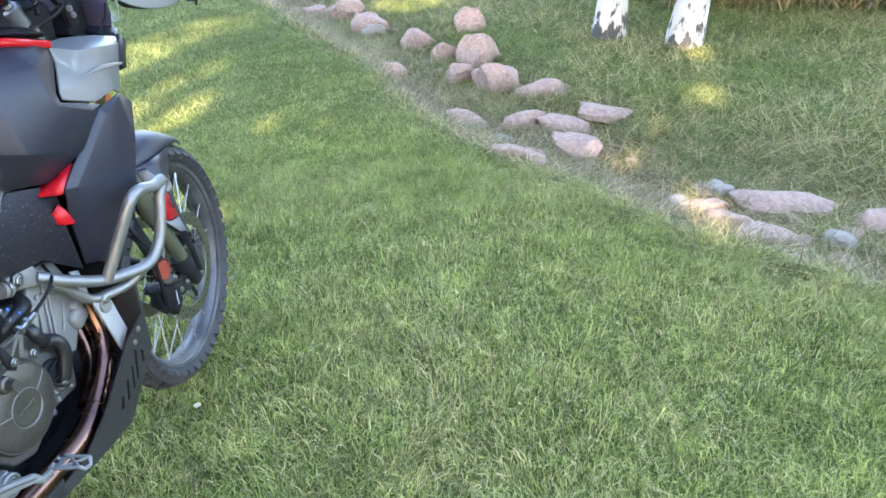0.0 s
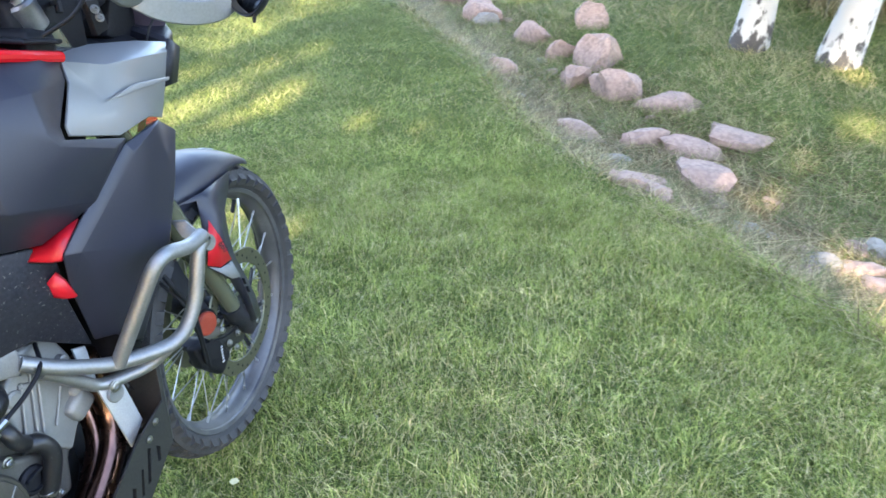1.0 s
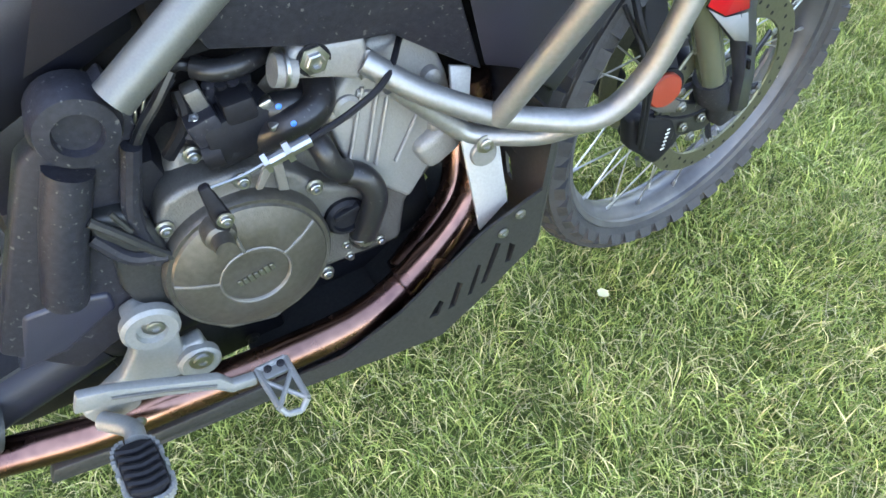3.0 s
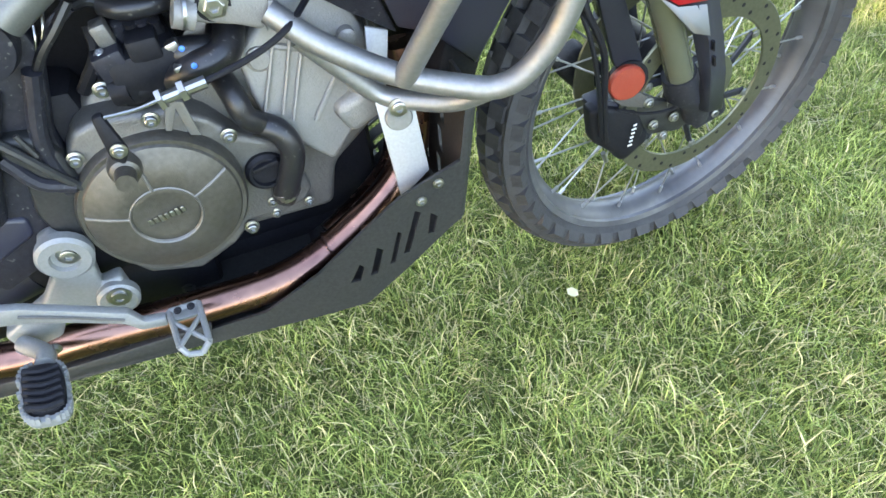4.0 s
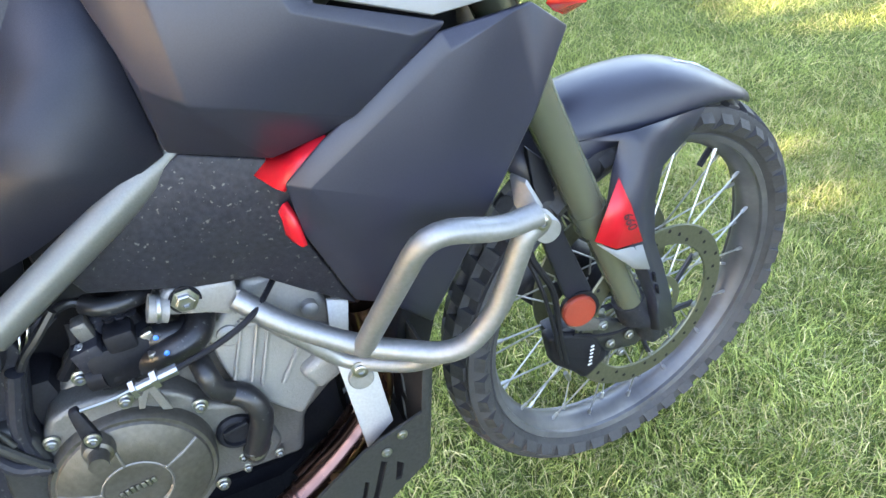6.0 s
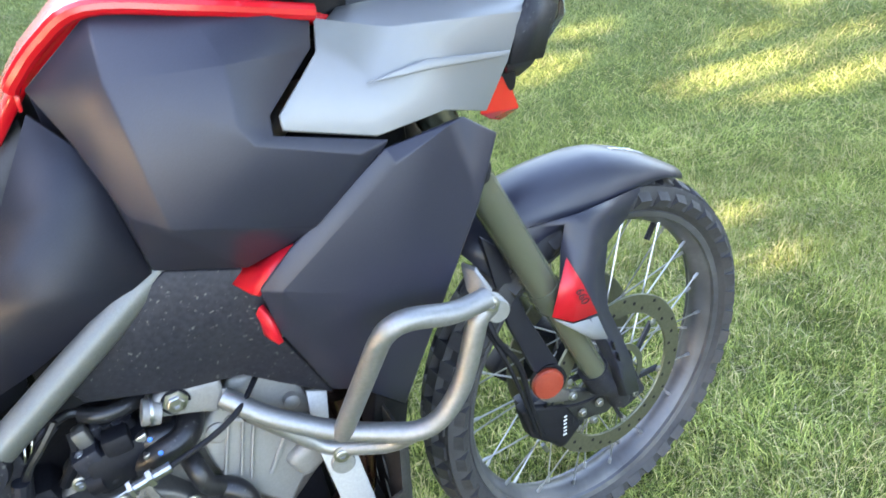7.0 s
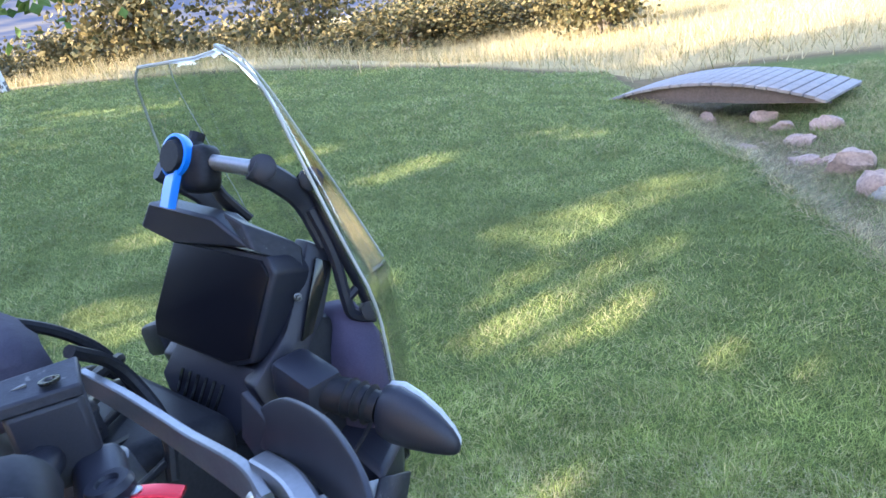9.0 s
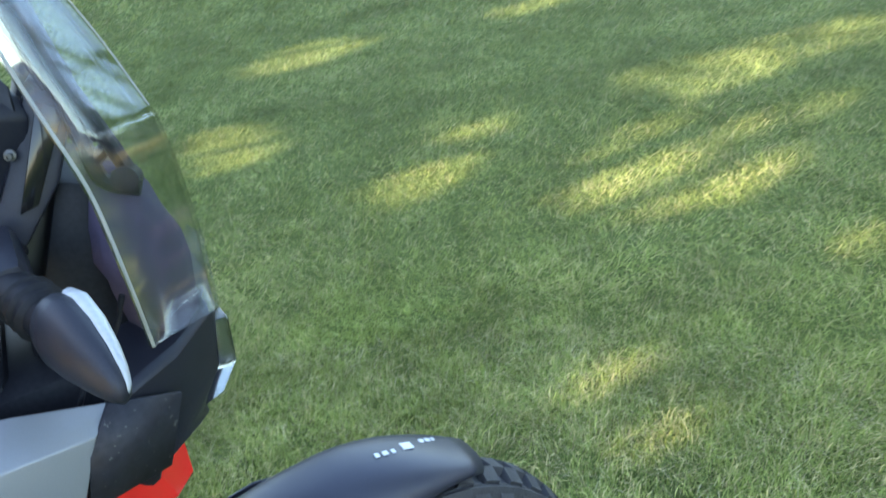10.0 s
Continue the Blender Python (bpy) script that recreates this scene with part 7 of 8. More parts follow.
LV = [(0.296, 1.409, 1.2175), (0.314, 1.420, 1.2185), (0.328, 1.4185, 1.2185), (0.335, 1.405, 1.2175), (0.339, 1.394, 1.2165), (0.350, 1.3885, 1.2145), (0.380, 1.389, 1.2100), (0.412, 1.3925, 1.2055)]
lv = part("brake_lever", strap(LV, [0.013, 0.014, 0.014, 0.015, 0.017, 0.017, 0.015, 0.013], 0.0088, steps=8), M_GLOSS, bike, "black folding brake lever with polished edges", smooth=25)
part("lever_face", strap([Vector(q) + Vector((0, 0, 0.0078)) for q in LV[1:5]], 0.0016, 0.0074, steps=8), M_SATIN, lv, "polished lever face with drilled holes", smooth=25)
part("lever_edge", strap([Vector(q) + Vector((-0.0012, -0.0036, 0.0080)) for q in LV[4:8]], 0.0012, 0.0012, steps=8), M_SATIN, lv)
part("lever_tip", lathe((0.418, 1.393, 1.204), (0.1, -0.2, 1), [(0.0, -0.011), (0.0085, -0.011), (0.0092, 0.004), (0.0075, 0.0065), (0.005, 0.0065), (0.004, 0.003), (0, 0.003)], 20), M_GLOSS, lv)
part("lever_adjuster", strap([(0.284, 1.400, 1.229), (0.293, 1.409, 1.231), (0.302, 1.419, 1.230), (0.310, 1.428, 1.227)], [0.006, 0.008, 0.006, 0.004], 0.013), M_REDANOD, lv, "red anodised lever adjuster", bevel=0.001)
part("adjuster_screw", lathe((0.293, 1.409, 1.2345), (0, 0, 1), [(0.0045, -0.002), (0.0045, 0.001), (0.003, 0.002), (0, 0.002)], 14), M_BOLT, lv)
part("adjuster_barrel", lathe((0.290, 1.403, 1.216), (0, 0, 1), [(0.0075, -0.010), (0.0075, 0.009)], 16), M_SATIN, lv)
for q in ((0.318, 1.4205, 1.2268), (0.328, 1.4180, 1.2268), (0.333, 1.4090, 1.2262)):
    part("lever_hole", lathe(q, (0, 0.1, 1), [(0.0026, 0), (0.0024, 0.0008), (0, 0.0006)], 12), M_BLACK, lv)
part("adjuster_collar", lathe((0.289, 1.401, 1.203), (0, 0, 1), [(0.008, -0.006), (0.0085, 0.004)], 14), M_REDANOD, lv)

HG = [(0.424, 1.296, 1.217), (0.438, 1.304, 1.206), (0.449, 1.323, 1.190), (0.462, 1.354, 1.179), (0.476, 1.386, 1.175), (0.485, 1.406, 1.181)]
part("guard_eye", lathe(GR0 - dg * 0.004, dg, [(0, 0), (0.0255, 0), (0.0262, 0.002), (0.0262, 0.0125), (0.0235, 0.0150), (0.011, 0.0158), (0.0095, 0.0115), (0, 0.0115)], 36), M_SATIN, hb)
hg = part("handguard", strap(HG, [0.022, 0.030, 0.0275, 0.0285, 0.027, 0.024], 0.006), M_SATIN, bike, "brushed aluminium handguard", smooth=20)
part("inner_arm", strap([(0.095, 1.451, 1.240), (0.160, 1.459, 1.229), (0.250, 1.461, 1.221), (0.330, 1.456, 1.224), (0.370, 1.447, 1.221)], [0.018, 0.021, 0.021, 0.027, 0.032], 0.007), M_SATIN, hg, smooth=20)
part("inner_arm", strap([(0.345, 1.460, 1.237), (0.385, 1.456, 1.238), (0.430, 1.442, 1.233), (0.465, 1.428, 1.230), (0.485, 1.417, 1.226)], [0.014, 0.015, 0.015, 0.014, 0.014], 0.012), M_SATIN, hg, smooth=20)
part("inner_arm", strap([(0.350, 1.453, 1.224), (0.400, 1.432, 1.219), (0.436, 1.420, 1.215), (0.458, 1.414, 1.214)], [0.026, 0.026, 0.024, 0.018], 0.006), M_SATIN, hg, smooth=20)
part("wind_shield", strap([(0.338, 1.468, 1.252), (0.362, 1.472, 1.258), (0.398, 1.470, 1.254), (0.436, 1.459, 1.245), (0.466, 1.441, 1.235), (0.486, 1.424, 1.226)], [0.020, 0.034, 0.038, 0.034, 0.024, 0.010], 0.004, up=(0.15, 0.25, 1)), M_PLASTIC, hg, "dark grey plastic shield", smooth=50, bevel=0.0012)
part("shield_fin", slab([(0.332, 1.466, 1.276), (0.345, 1.468, 1.262), (0.352, 1.470, 1.240), (0.338, 1.463, 1.232), (0.330, 1.460, 1.250)], (0.002, 0.004, 0), 0.001), M_PLASTIC, hg)
bolt(hg, (0.348, 1.449, 1.225), (0.8, -0.5, 0.3), r=0.003, h=0.002, hexa=False)
part("wind_shield", flip(strap([(0.462, 1.298, 1.230), (0.460, 1.323, 1.195), (0.440, 1.396, 1.159), (0.360, 1.464, 1.137)], 0.05, 0.008)), M_PLASTIC, hg)
part("left_shield", skin([(-0.360, 1.407, 1.350), (-0.330, 1.426, 1.333), (-0.300, 1.435, 1.303), (-0.300, 1.415, 1.297), (-0.340, 1.394, 1.322)], [(0, 1, 4), (1, 2, 3, 4)]), M_PLASTIC, hg, solid=0.006)
part("left_arm", strap([(-0.360, 1.368, 1.306), (-0.340, 1.409, 1.326), (-0.310, 1.417, 1.301), (-0.280, 1.410, 1.273)], 0.02, 0.008), M_SATIN, hg)

# ---- mirror ----
MC = Vector((0.507, 1.418, 1.213))
mn = Vector((-0.12, -0.93, 0.36)).normalized()
mu = (Vector((0.02, 0.25, 1)) - mn * Vector((0.02, 0.25, 1)).dot(mn)).normalized()
mw = mu.cross(mn)


def oval_ring(k, out, a=0.037, b=0.051):
    return [MC + mn * out + mw * (a * k * math.cos(t)) + mu * (b * k * math.sin(t) * (1 + 0.10 * math.cos(t))) for t in [2 * math.pi * j / 36 for j in range(36)]]


mir = part("mirror", loft([oval_ring(0.94, 0.002), oval_ring(1.0, 0.003), oval_ring(1.02, -0.002), oval_ring(0.99, -0.008), oval_ring(0.84, -0.015), oval_ring(0.3, -0.018)]), M_PLASTIC, bike, "black oval mirror on the handguard", smooth=50)
part("mirror_glass", slab(oval_ring(0.945, 0.0024), mn * 0.0012), M_MIRROR, mir, "mirror glass reflecting the red tank")
part("mirror_bracket", loft([[Vector((0.461 + dz * 0.1, 1.411, 1.200)) + Vector((sx * w, sy * 0.008, dz)) for sx, sy in ((-1, -1), (1, -1), (1, 1), (-1, 1))] for dz, w in ((-0.022, 0.0135), (-0.018, 0.0135), (-0.016, 0.0100), (0.016, 0.0100), (0.018, 0.0135), (0.023, 0.0135))]), M_BLACK, mir, bevel=0.0015)
part("mirror_arm", strap([(0.464, 1.414, 1.202), (0.476, 1.421, 1.205), (0.488, 1.428, 1.208), (0.502, 1.431, 1.211)], [0.046, 0.050, 0.052, 0.040], 0.012), M_BLACK, mir)
part("mirror_tail", tube([(0.520, 1.402, 1.176), (0.520, 1.397, 1.158)], [0.004, 0.002], 8), M_BLACK, mir)

# ---- instrument tower ----
DT = [Vector(p) for p in ((-0.022, 1.599, 1.297), (0.102, 1.619, 1.279), (0.108, 1.620, 1.264), (0.085, 1.590, 1.190), (0.066, 1.579, 1.188), (-0.036, 1.559, 1.209), (-0.036, 1.563, 1.228))]
dn = (DT[1] - DT[0]).cross(DT[3] - DT[1]).normalized()
if dn.y > 0:
    dn = -dn
tw = part("display", slab(DT, -dn * 0.004, 0.0012), M_SCREEN, bike, "switched-off black instrument display")
cen = sum(DT, Vector()) / 7
part("display_housing", slab([cen + (p - cen) * 1.09 - dn * 0.003 for p in DT], -dn * 0.045, 0.004), M_PLASTIC, tw)
vis = part("visor", loft([[(-0.040, 1.593, 1.340), (0.050, 1.611, 1.321), (0.098, 1.614, 1.292), (-0.020, 1.598, 1.295), (-0.055, 1.583, 1.316)],
                          [Vector(q) + Vector((0.0, 0.028, -0.004)) for q in ((-0.040, 1.593, 1.340), (0.050, 1.611, 1.321), (0.098, 1.614, 1.292), (-0.020, 1.598, 1.295), (-0.055, 1.583, 1.316))]]), M_PLASTIC, bike, "black visor over the display", bevel=0.003)
part("visor_cheek", loft([[(0.060, 1.614, 1.328), (0.090, 1.619, 1.314), (0.105, 1.615, 1.290), (0.095, 1.613, 1.293)], [(0.100, 1.660, 1.285), (0.105, 1.664, 1.278), (0.105, 1.661, 1.255), (0.100, 1.658, 1.260)]]), M_DUSTY, vis, bevel=0.003)
part("vent_panel", slab([(-0.025, 1.572, 1.198), (0.085, 1.594, 1.177), (0.092, 1.588, 1.137), (0.050, 1.547, 1.105), (-0.030, 1.552, 1.151), (-0.040, 1.553, 1.168)], (0, 0.03, -0.01), 0.003), M_PLASTIC, bike, "black vented panel under the display")
for k in range(6):
    f = k / 5
    a, b = Vector((-0.008, 1.572, 1.172)), Vector((0.058, 1.579, 1.164))
    c, d = Vector((-0.016, 1.563, 1.149)), Vector((0.045, 1.566, 1.134))
    p, q = a + (b - a) * f, c + (d - c) * f
    off = Vector((0.003, -0.010, 0.004))
    part("vent_slot", slab([p + off - Vector((0.0022, 0, 0)), p + off + Vector((0.0022, 0, 0)), q + off + Vector((0.0022, 0, 0)), q + off - Vector((0.0022, 0, 0))], (0, 0.002, 0)), M_GLOSS, tw)
tower = part("tower_side", slab([(0.100, 1.675, 1.280), (0.105, 1.700, 1.260), (0.108, 1.667, 1.205), (0.110, 1.613, 1.152), (0.105, 1.587, 1.138), (0.100, 1.580, 1.167), (0.100, 1.626, 1.203), (0.100, 1.654, 1.244)], (-0.03, 0.004, 0), 0.004), M_PLASTIC, bike, "black instrument tower")
part("tower_side", flip(slab([(0.100, 1.675, 1.280), (0.105, 1.700, 1.260), (0.108, 1.667, 1.205), (0.110, 1.613, 1.152), (0.105, 1.587, 1.138), (0.100, 1.580, 1.167), (0.100, 1.626, 1.203), (0.100, 1.654, 1.244)], (-0.03, 0.004, 0), 0.004)), M_PLASTIC, bike)
part("tower_recess", slab([(0.107, 1.675, 1.263), (0.108, 1.689, 1.253), (0.110, 1.649, 1.195), (0.110, 1.635, 1.192)], (-0.003, 0, 0), 0.001), M_GLOSS, tower)
bolt(tower, (0.104, 1.646, 1.233), (1, -0.3, 0), r=0.0035, h=0.008, hexa=False, material=M_CASE)
bolt(tower, (0.112, 1.625, 1.169), (1, -0.3, 0), r=0.005, h=0.003, hexa=False, material=M_BLACK)
part("tower_core", block((0, 1.660, 1.125), (0.19, 0.07, 0.15), (-28, 0, 0), 0.012), M_BLACK, bike)
for s in (1, -1):
    fl = (lambda p: Vector((s * p[0], p[1], p[2])))
    part("screen_arm", tube([fl((0.100, 1.637, 1.362)), fl((0.105, 1.661, 1.340)), fl((0.100, 1.682, 1.315)), fl((0.105, 1.693, 1.271))], 0.012, 10, smooth=5, flat=0.55), M_PLASTIC, bike, "black windscreen bracket")
    part("screen_arm", tube([fl((0.100, 1.684, 1.342)), fl((0.112, 1.690, 1.324)), fl((0.118, 1.697, 1.271)), fl((0.122, 1.708, 1.223)), fl((0.124, 1.714, 1.192))], 0.008, 10, smooth=5, flat=0.7), M_PLASTIC, bike)
    part("screen_arm", tube([fl((0.105, 1.683, 1.309)), fl((0.112, 1.691, 1.261)), fl((0.114, 1.692, 1.213)), fl((0.114, 1.696, 1.196)), fl((0.122, 1.716, 1.186))], 0.006, 8, smooth=5), M_PLASTIC, bike)
    part("screen_arm", tube([fl((0.114, 1.693, 1.213)), fl((0.120, 1.710, 1.225))], 0.005, 8), M_PLASTIC, bike)
part("screen_knob", lathe((0.105, 1.645, 1.359), (0.8, -0.5, 0.2), [(0.0, -0.012), (0.012, -0.012), (0.0125, 0.003), (0.009, 0.005), (0, 0.005)], 20), M_PLASTIC, bike)
part("screen_knob", lathe((0.112, 1.687, 1.337), (0.9, -0.4, 0.1), [(0.0, -0.010), (0.011, -0.010), (0.0115, 0.004), (0.008, 0.006), (0, 0.006)], 20), M_PLASTIC, bike)
part("screen_knob", lathe((0.126, 1.709, 1.197), (0.9, -0.4, 0.1), [(0.0, -0.008), (0.010, -0.008), (0.010, 0.005), (0, 0.006)], 16), M_PLASTIC, bike)
part("cross_bar", tube([(0.020, 1.622, 1.375), (0.100, 1.639, 1.360)], 0.0075, 14), M_SATIN, bike, "bright accessory cross bar")
pm = part("phone_mount", block((0.035, 1.621, 1.365), (0.035, 0.03, 0.045), (-20, 0, 20), 0.010, 3), M_BLACK, bike, "black phone mount with a blue lever")
part("mount_head", lathe((0.022, 1.605, 1.381), (0.15, -0.85, 0.35), [(0.0, -0.012), (0.016, -0.012), (0.018, 0.0), (0.015, 0.006), (0, 0.006)], 10), M_BLACK, pm)
part("mount_ring", lathe((0.022, 1.606, 1.382), (0.15, -0.85, 0.35), [(0.019, -0.008), (0.021, -0.004), (0.021, 0.002), (0.018, 0.003)], 24, closed=True), M_BLUE, pm)
part("blue_lever", strap([(0.024, 1.605, 1.374), (0.021, 1.596, 1.358), (0.019, 1.586, 1.337)], [0.018, 0.020, 0.020], 0.008, up=(1, 0, 0)), M_BLUE, pm, "bright blue release lever")
part("mount_arm", tube([(0.000, 1.645, 1.396), (0.000, 1.637, 1.381), (0.005, 1.641, 1.360)], [0.008, 0.012, 0.014], 10, smooth=4), M_BLACK, pm)
part("mount_arm", tube([(0.000, 1.644, 1.353), (0.020, 1.642, 1.331), (0.030, 1.657, 1.303)], 0.010, 10, smooth=4, flat=0.6), M_BLACK, pm)

# ---- windscreen ----
# two folds run down it, a third across: (centre y, z, edge y, z, half width, fold x, y)
ws = []
for yc, zc, ye, ze, hw, xk, yk in ((1.748, 1.035, 1.679, 1.085, 0.170, 0.122, 1.737), (1.756, 1.115, 1.681, 1.135, 0.174, 0.123, 1.745), (1.758, 1.180, 1.682, 1.200, 0.176, 0.124, 1.747), (1.756, 1.217, 1.678, 1.236, 0.175, 0.124, 1.7455), (1.752, 1.227, 1.676, 1.247, 0.173, 0.122, 1.7415), (1.737, 1.283, 1.668, 1.30, 0.160, 0.108, 1.728), (1.715, 1.345, 1.664, 1.355, 0.142, 0.099, 1.708), (1.690, 1.41, 1.654, 1.425, 0.126, 0.088, 1.684), (1.676, 1.452, 1.645, 1.455, 0.108, 0.076, 1.671), (1.669, 1.466, 1.642, 1.470, 0.085, 0.060, 1.664)):
    kf = xk / hw
    half = []
    for f in (0.0, 0.15, 0.32, 0.48, kf - 0.05, kf, kf + 0.05, 0.87, 1.0):
        y = yk + (yc - yk) * (1 - (f / kf) ** 2) if f < kf else yk + (ye - yk) * (f - kf) / (1 - kf)
        half.append((hw * f, y - 0.006 * math.exp(-(f / 0.22) ** 2), zc + (ze - zc) * f))
    ws.append([(-x, y, z) for x, y, z in half[:0:-1]] + half)
screen = part("windscreen", loft(ws, close=False), M_SCREENGLASS, bike, "tall clear plastic windscreen", smooth=25, solid=0.004)
screen.visible_shadow = False
for s in (1, -1):
    rim = [Vector((s * abs(r[-1][0]), r[-1][1], r[-1][2])) for i, r in enumerate(ws)]
    part("screen_edge", tube(rim, 0.0014, 6, smooth=4), M_EDGE, screen)
    part("screen_crease", tube([Vector((s * abs(r[13][0]), r[13][1] + 0.001, r[13][2])) for r in ws[4:]], 0.0007, 6, smooth=4), M_EDGE, screen)
part("screen_edge", tube([Vector(p) for p in ws[-1]], 0.0018, 6), M_EDGE, screen)

# ---- indicators, nose, headlight, beak ----
def indicator(s):
    fl = (lambda p: Vector((s * p[0], p[1], p[2])))
    a, b = fl((0.215, 1.632, 1.149)), fl((0.285, 1.656, 1.128))
    d = (b - a).normalized()
    upv = Vector((0, 0.15, 1))
    u = (upv - d * upv.dot(d)).normalized()
    w = d.cross(u)
    rings, lens = [], []
    fwd = Vector((0, 1, 0)) - d * d.y
    fwd = (fwd - u * fwd.dot(u)).normalized()
    for f, ru, rw, sink in ((0.0, 0.014, 0.010, 0.0), (0.05, 0.023, 0.016, 0.0), (0.2, 0.026, 0.018, 0.001), (0.45, 0.0235, 0.016, 0.003), (0.7, 0.018, 0.012, 0.006), (0.88, 0.012, 0.008, 0.009), (0.97, 0.007, 0.005, 0.011), (1.0, 0.003, 0.002, 0.012)):
        c = a + (b - a) * f - u * sink
        rings.append([c + u * ru * math.cos(t) + fwd * rw * math.sin(t) for t in [2 * math.pi * j / 20 for j in range(20)]])
        lens.append([c + fwd * (rw * 0.55 + 0.36 * rw * math.sin(t) + 0.001) + u * (ru * 0.66 + ru * 0.30 * math.cos(t) + 0.001) for t in [2 * math.pi * j / 14 for j in range(14)]])
    ob = part("indicator", loft(rings), M_PLASTIC, bike, "dark teardrop indicator with a pale lens", smooth=60)
    part("indicator_lens", loft(lens), M_STRUT, ob, "pale grey indicator lens", smooth=60)
    part("indicator_stalk", tube([a - d * 0.055 + Vector((0, -0.004, 0)), a - d * 0.03, a], [0.016, 0.017, 0.014], 14), M_BLACK, ob)
    for k in range(3):
        c = a - d * (0.010 + 0.010 * k)
        part("stalk_ring", lathe(c, d, [(0.015, -0.003), (0.0185, 0), (0.015, 0.003)], 16), M_BLACK, ob)
    part("stalk_mount", block(a - d * 0.075, (0.06, 0.04, 0.04), (0, 15 * s, 0), 0.008), M_PLASTIC, ob)


indicator(1)
indicator(-1)
part("nose_cowl", loft([[(0.175, 1.645, 1.062), (0.180, 1.625, 1.02), (0.165, 1.600, 0.985), (0.06, 1.66, 0.93), (-0.06, 1.66, 0.93), (-0.165, 1.600, 0.985), (-0.180, 1.625, 1.02), (-0.175, 1.645, 1.062), (-0.06, 1.66, 1.085), (0.06, 1.66, 1.085)],
                         [(0.150, 1.692, 1.065), (0.152, 1.680, 1.015), (0.130, 1.660, 0.965), (0.05, 1.686, 0.93), (-0.05, 1.686, 0.93), (-0.130, 1.660, 0.965), (-0.152, 1.680, 1.015), (-0.150, 1.692, 1.065), (-0.05, 1.715, 1.085), (0.05, 1.715, 1.085)],
                         [(0.100, 1.738, 1.068), (0.104, 1.724, 1.012), (0.085, 1.690, 0.962), (0.04, 1.706, 0.935), (-0.04, 1.706, 0.935), (-0.085, 1.690, 0.962), (-0.104, 1.724, 1.012), (-0.100, 1.738, 1.068), (-0.04, 1.750, 1.075), (0.04, 1.750, 1.075)]]), M_PLASTIC, bike, "black nose cowl round the headlight", bevel=0.006)
part("headlight", loft([[(0.096, 1.726, 1.050), (0.101, 1.716, 1.008), (0.060, 1.695, 0.952), (-0.060, 1.695, 0.952), (-0.101, 1.716, 1.008), (-0.096, 1.726, 1.050)], [(0.092, 1.745, 1.046), (0.098, 1.738, 1.004), (0.055, 1.722, 0.956), (-0.055, 1.722, 0.956), (-0.098, 1.738, 1.004), (-0.092, 1.745, 1.046)]]), M_LENS, bike, "clear headlight lens", bevel=0.003)
part("cheek_cover", skin([(0.185, 1.637, 1.065), (0.165, 1.684, 1.037), (0.165, 1.656, 0.982), (0.190, 1.597, 0.994), (0.190, 1.612, 1.034)], [(0, 1, 4), (1, 2, 3, 4)]), M_DUSTY, bike, "dark grey cheek cover", solid=0.004)
for s in (1, -1):
    fl = (lambda p: Vector((s * p[0], p[1], p[2])))
    part("beak_tip", loft([[fl((0.150, 1.598, 0.976)), fl((0.150, 1.568, 0.935)), fl((0.125, 1.592, 0.915))], [fl((0.100, 1.640, 0.952)), fl((0.105, 1.649, 0.909)), fl((0.085, 1.628, 0.893))], [fl((0.055, 1.672, 0.928)), fl((0.060, 1.668, 0.893)), fl((0.050, 1.645, 0.880))]]), M_REDLENS, bike, "glossy red beak tip", bevel=0.002)
hd = part("steering_head", block((0.0, 1.475, 1.115), (0.22, 0.15, 0.11), (-8, 0, 0), 0.02, 3), M_BLACK, bike, "black steering head with cables and fork caps")
part("head_cover", block((0.0, 1.41, 1.10), (0.30, 0.06, 0.07), (-20, 0, 0), 0.015, 3), M_BLACK, hd)
for s in (1, -1):
    part("fork_cap", lathe((s * 0.098, 1.438, 1.165), (0, -0.35, 1), [(0.026, -0.04), (0.026, 0.0), (0.022, 0.004), (0.016, 0.004), (0.015, 0.010), (0.008, 0.011), (0, 0.008)], 24), M_SATIN, hd)
for k, (x0, x1, dz, m) in enumerate(((0.16, -0.02, 0.02, M_BLACK), (0.14, -0.06, 0.035, M_HOSE), (0.12, 0.02, 0.0, M_BLACK), (0.18, 0.05, -0.01, M_HOSE), (-0.05, -0.14, 0.02, M_BLACK), (0.08, -0.10, 0.045, M_BLACK))):
    part("cable", tube([(x0 + 0.03, 1.36 + 0.012 * k, 1.195 + dz), (x0, 1.40 + 0.010 * k, 1.185 + dz), ((x0 + x1) / 2, 1.45 + 0.012 * k, 1.165 + dz), (x1, 1.53, 1.15 + dz * 0.4), (x1 * 0.6, 1.60, 1.09)], 0.0035 + 0.0012 * (k % 3), 8, smooth=6), m, hd)
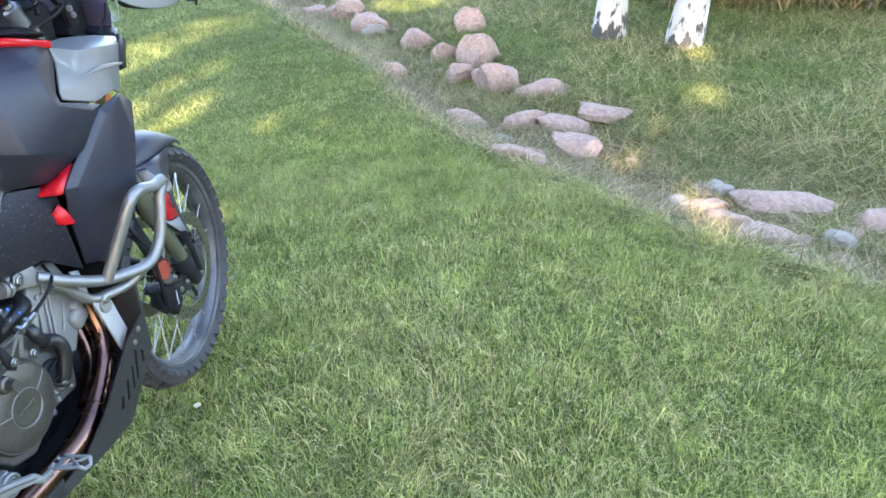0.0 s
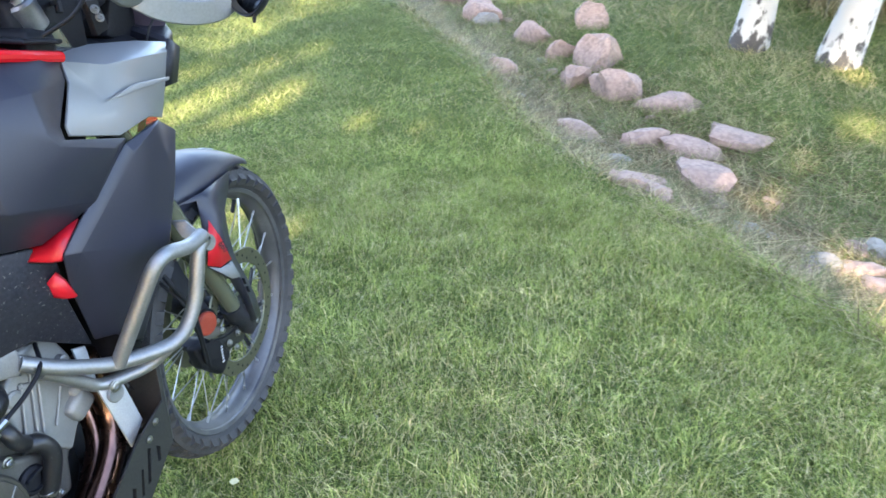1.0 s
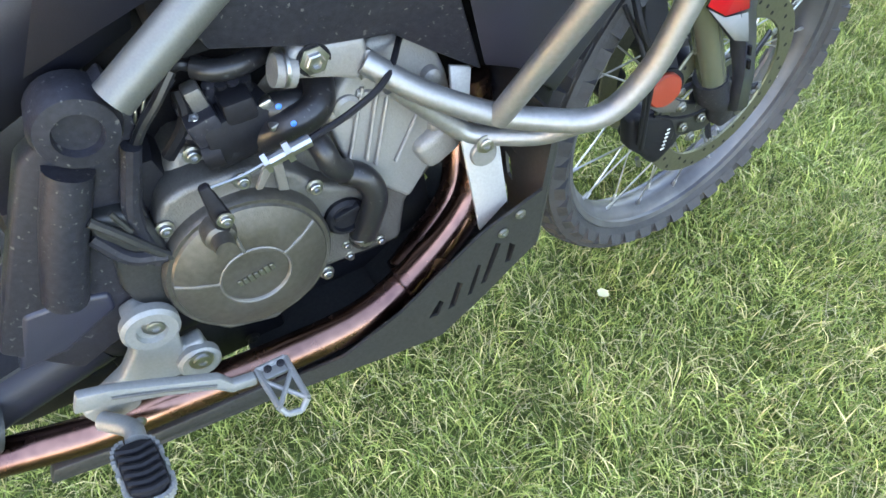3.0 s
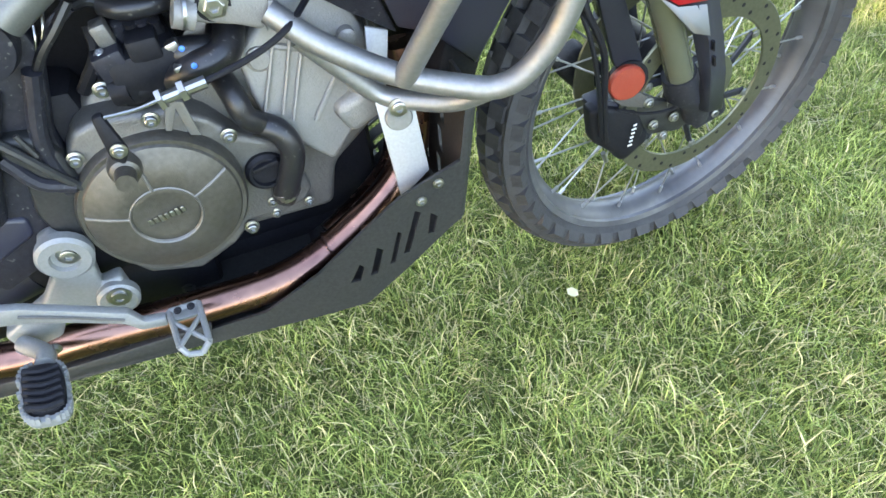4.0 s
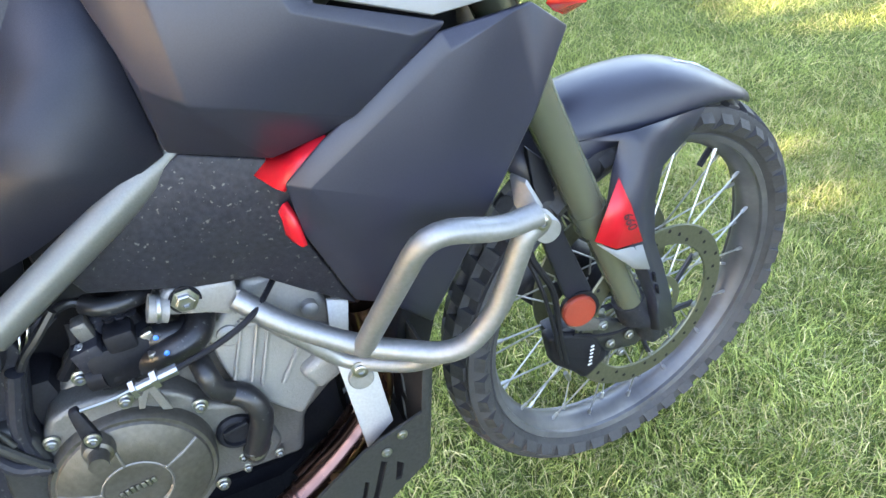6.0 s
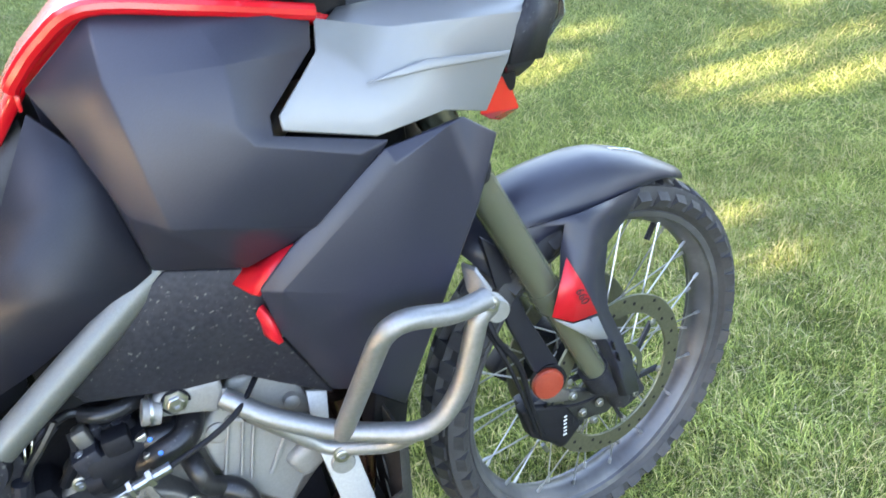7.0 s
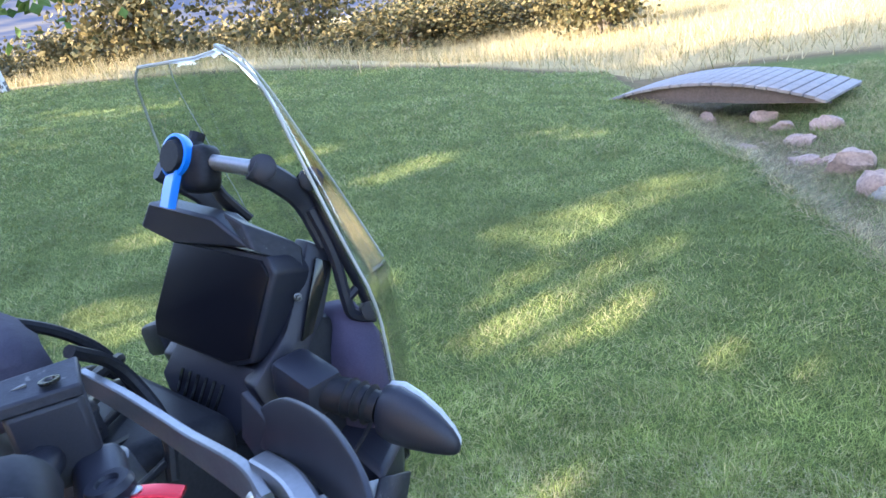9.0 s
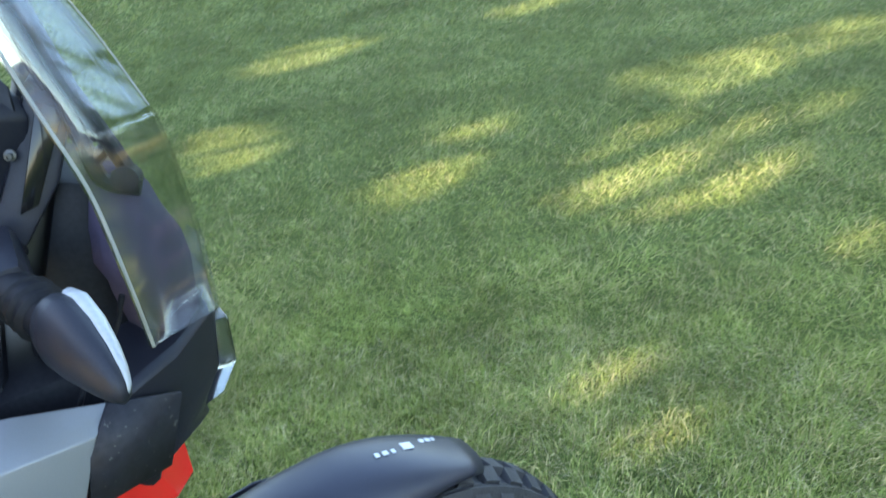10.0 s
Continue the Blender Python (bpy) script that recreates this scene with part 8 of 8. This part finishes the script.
part("cable_clip", block((0.11, 1.425, 1.185), (0.014, 0.012, 0.010), (20, 0, 30), 0.002), M_REDANOD, hd, "small red clip")
part("connector", block((0.045, 1.44, 1.185), (0.05, 0.03, 0.028), (10, 0, 25), 0.004), M_DUSTY, hd)
part("connector", block((-0.06, 1.45, 1.18), (0.06, 0.04, 0.035), (0, 10, -15), 0.005), M_DUSTY, hd)
part("inner_nose", block((0, 1.60, 1.0), (0.24, 0.10, 0.14), (0, 0, 0), 0.02), M_BLACK, bike)
part("inner_nose", block((0, 1.52, 1.03), (0.22, 0.12, 0.10), (0, 0, 0), 0.02), M_BLACK, bike)
bg = []
for k in range(8):
    f = k / 7
    s = math.sin(math.pi * (0.12 + 0.80 * f)) ** 0.6
    bg.append([(0.085 + 0.052 * s * math.cos(a) * (1 + 0.09 * math.sin(4 * a + k)), 1.700 + 0.034 * s * math.sin(a) * (1 + 0.10 * math.sin(5 * a + 2 * k)), 1.05 + 0.15 * f) for a in [2 * math.pi * j / 18 for j in range(18)]])
part("stuff_bag", loft(bg), M_POUCH, bike, "dark purple-blue cloth pouch behind the screen", smooth=70)
part("draw_cord", tube([(0.150, 1.674, 1.124), (0.150, 1.659, 1.099), (0.150, 1.635, 1.081), (0.150, 1.618, 1.057), (0.150, 1.606, 1.042)], 0.0022, 6, smooth=6), M_BLACK, bike, "thin black draw cord")
part("draw_cord", tube([(0.152, 1.605, 1.049), (0.152, 1.605, 1.037), (0.152, 1.609, 1.031)], 0.003, 6, smooth=4), M_BLACK, bike)

# ---- a fallen leaf on the lawn ----
lf = slab([(0.010, 0.0, 0.0), (0.004, 0.008, 0.002), (-0.008, 0.007, 0.003), (-0.013, -0.001, 0.004), (-0.006, -0.009, 0.002), (0.005, -0.007, 0.001)], (0, 0, 0.0008))
leaf_ob = part("fallen_leaf", lf, mat("yellowed_leaf", (0.55, 0.54, 0.34), 0.6, stain=0.4, stain_scale=60), None)
leaf_ob.matrix_world = pose(-0.528, 1.564, 0.014, 8, -6, 30)
tagged(leaf_ob, "small pale yellow leaf lying on the grass", "leaf")
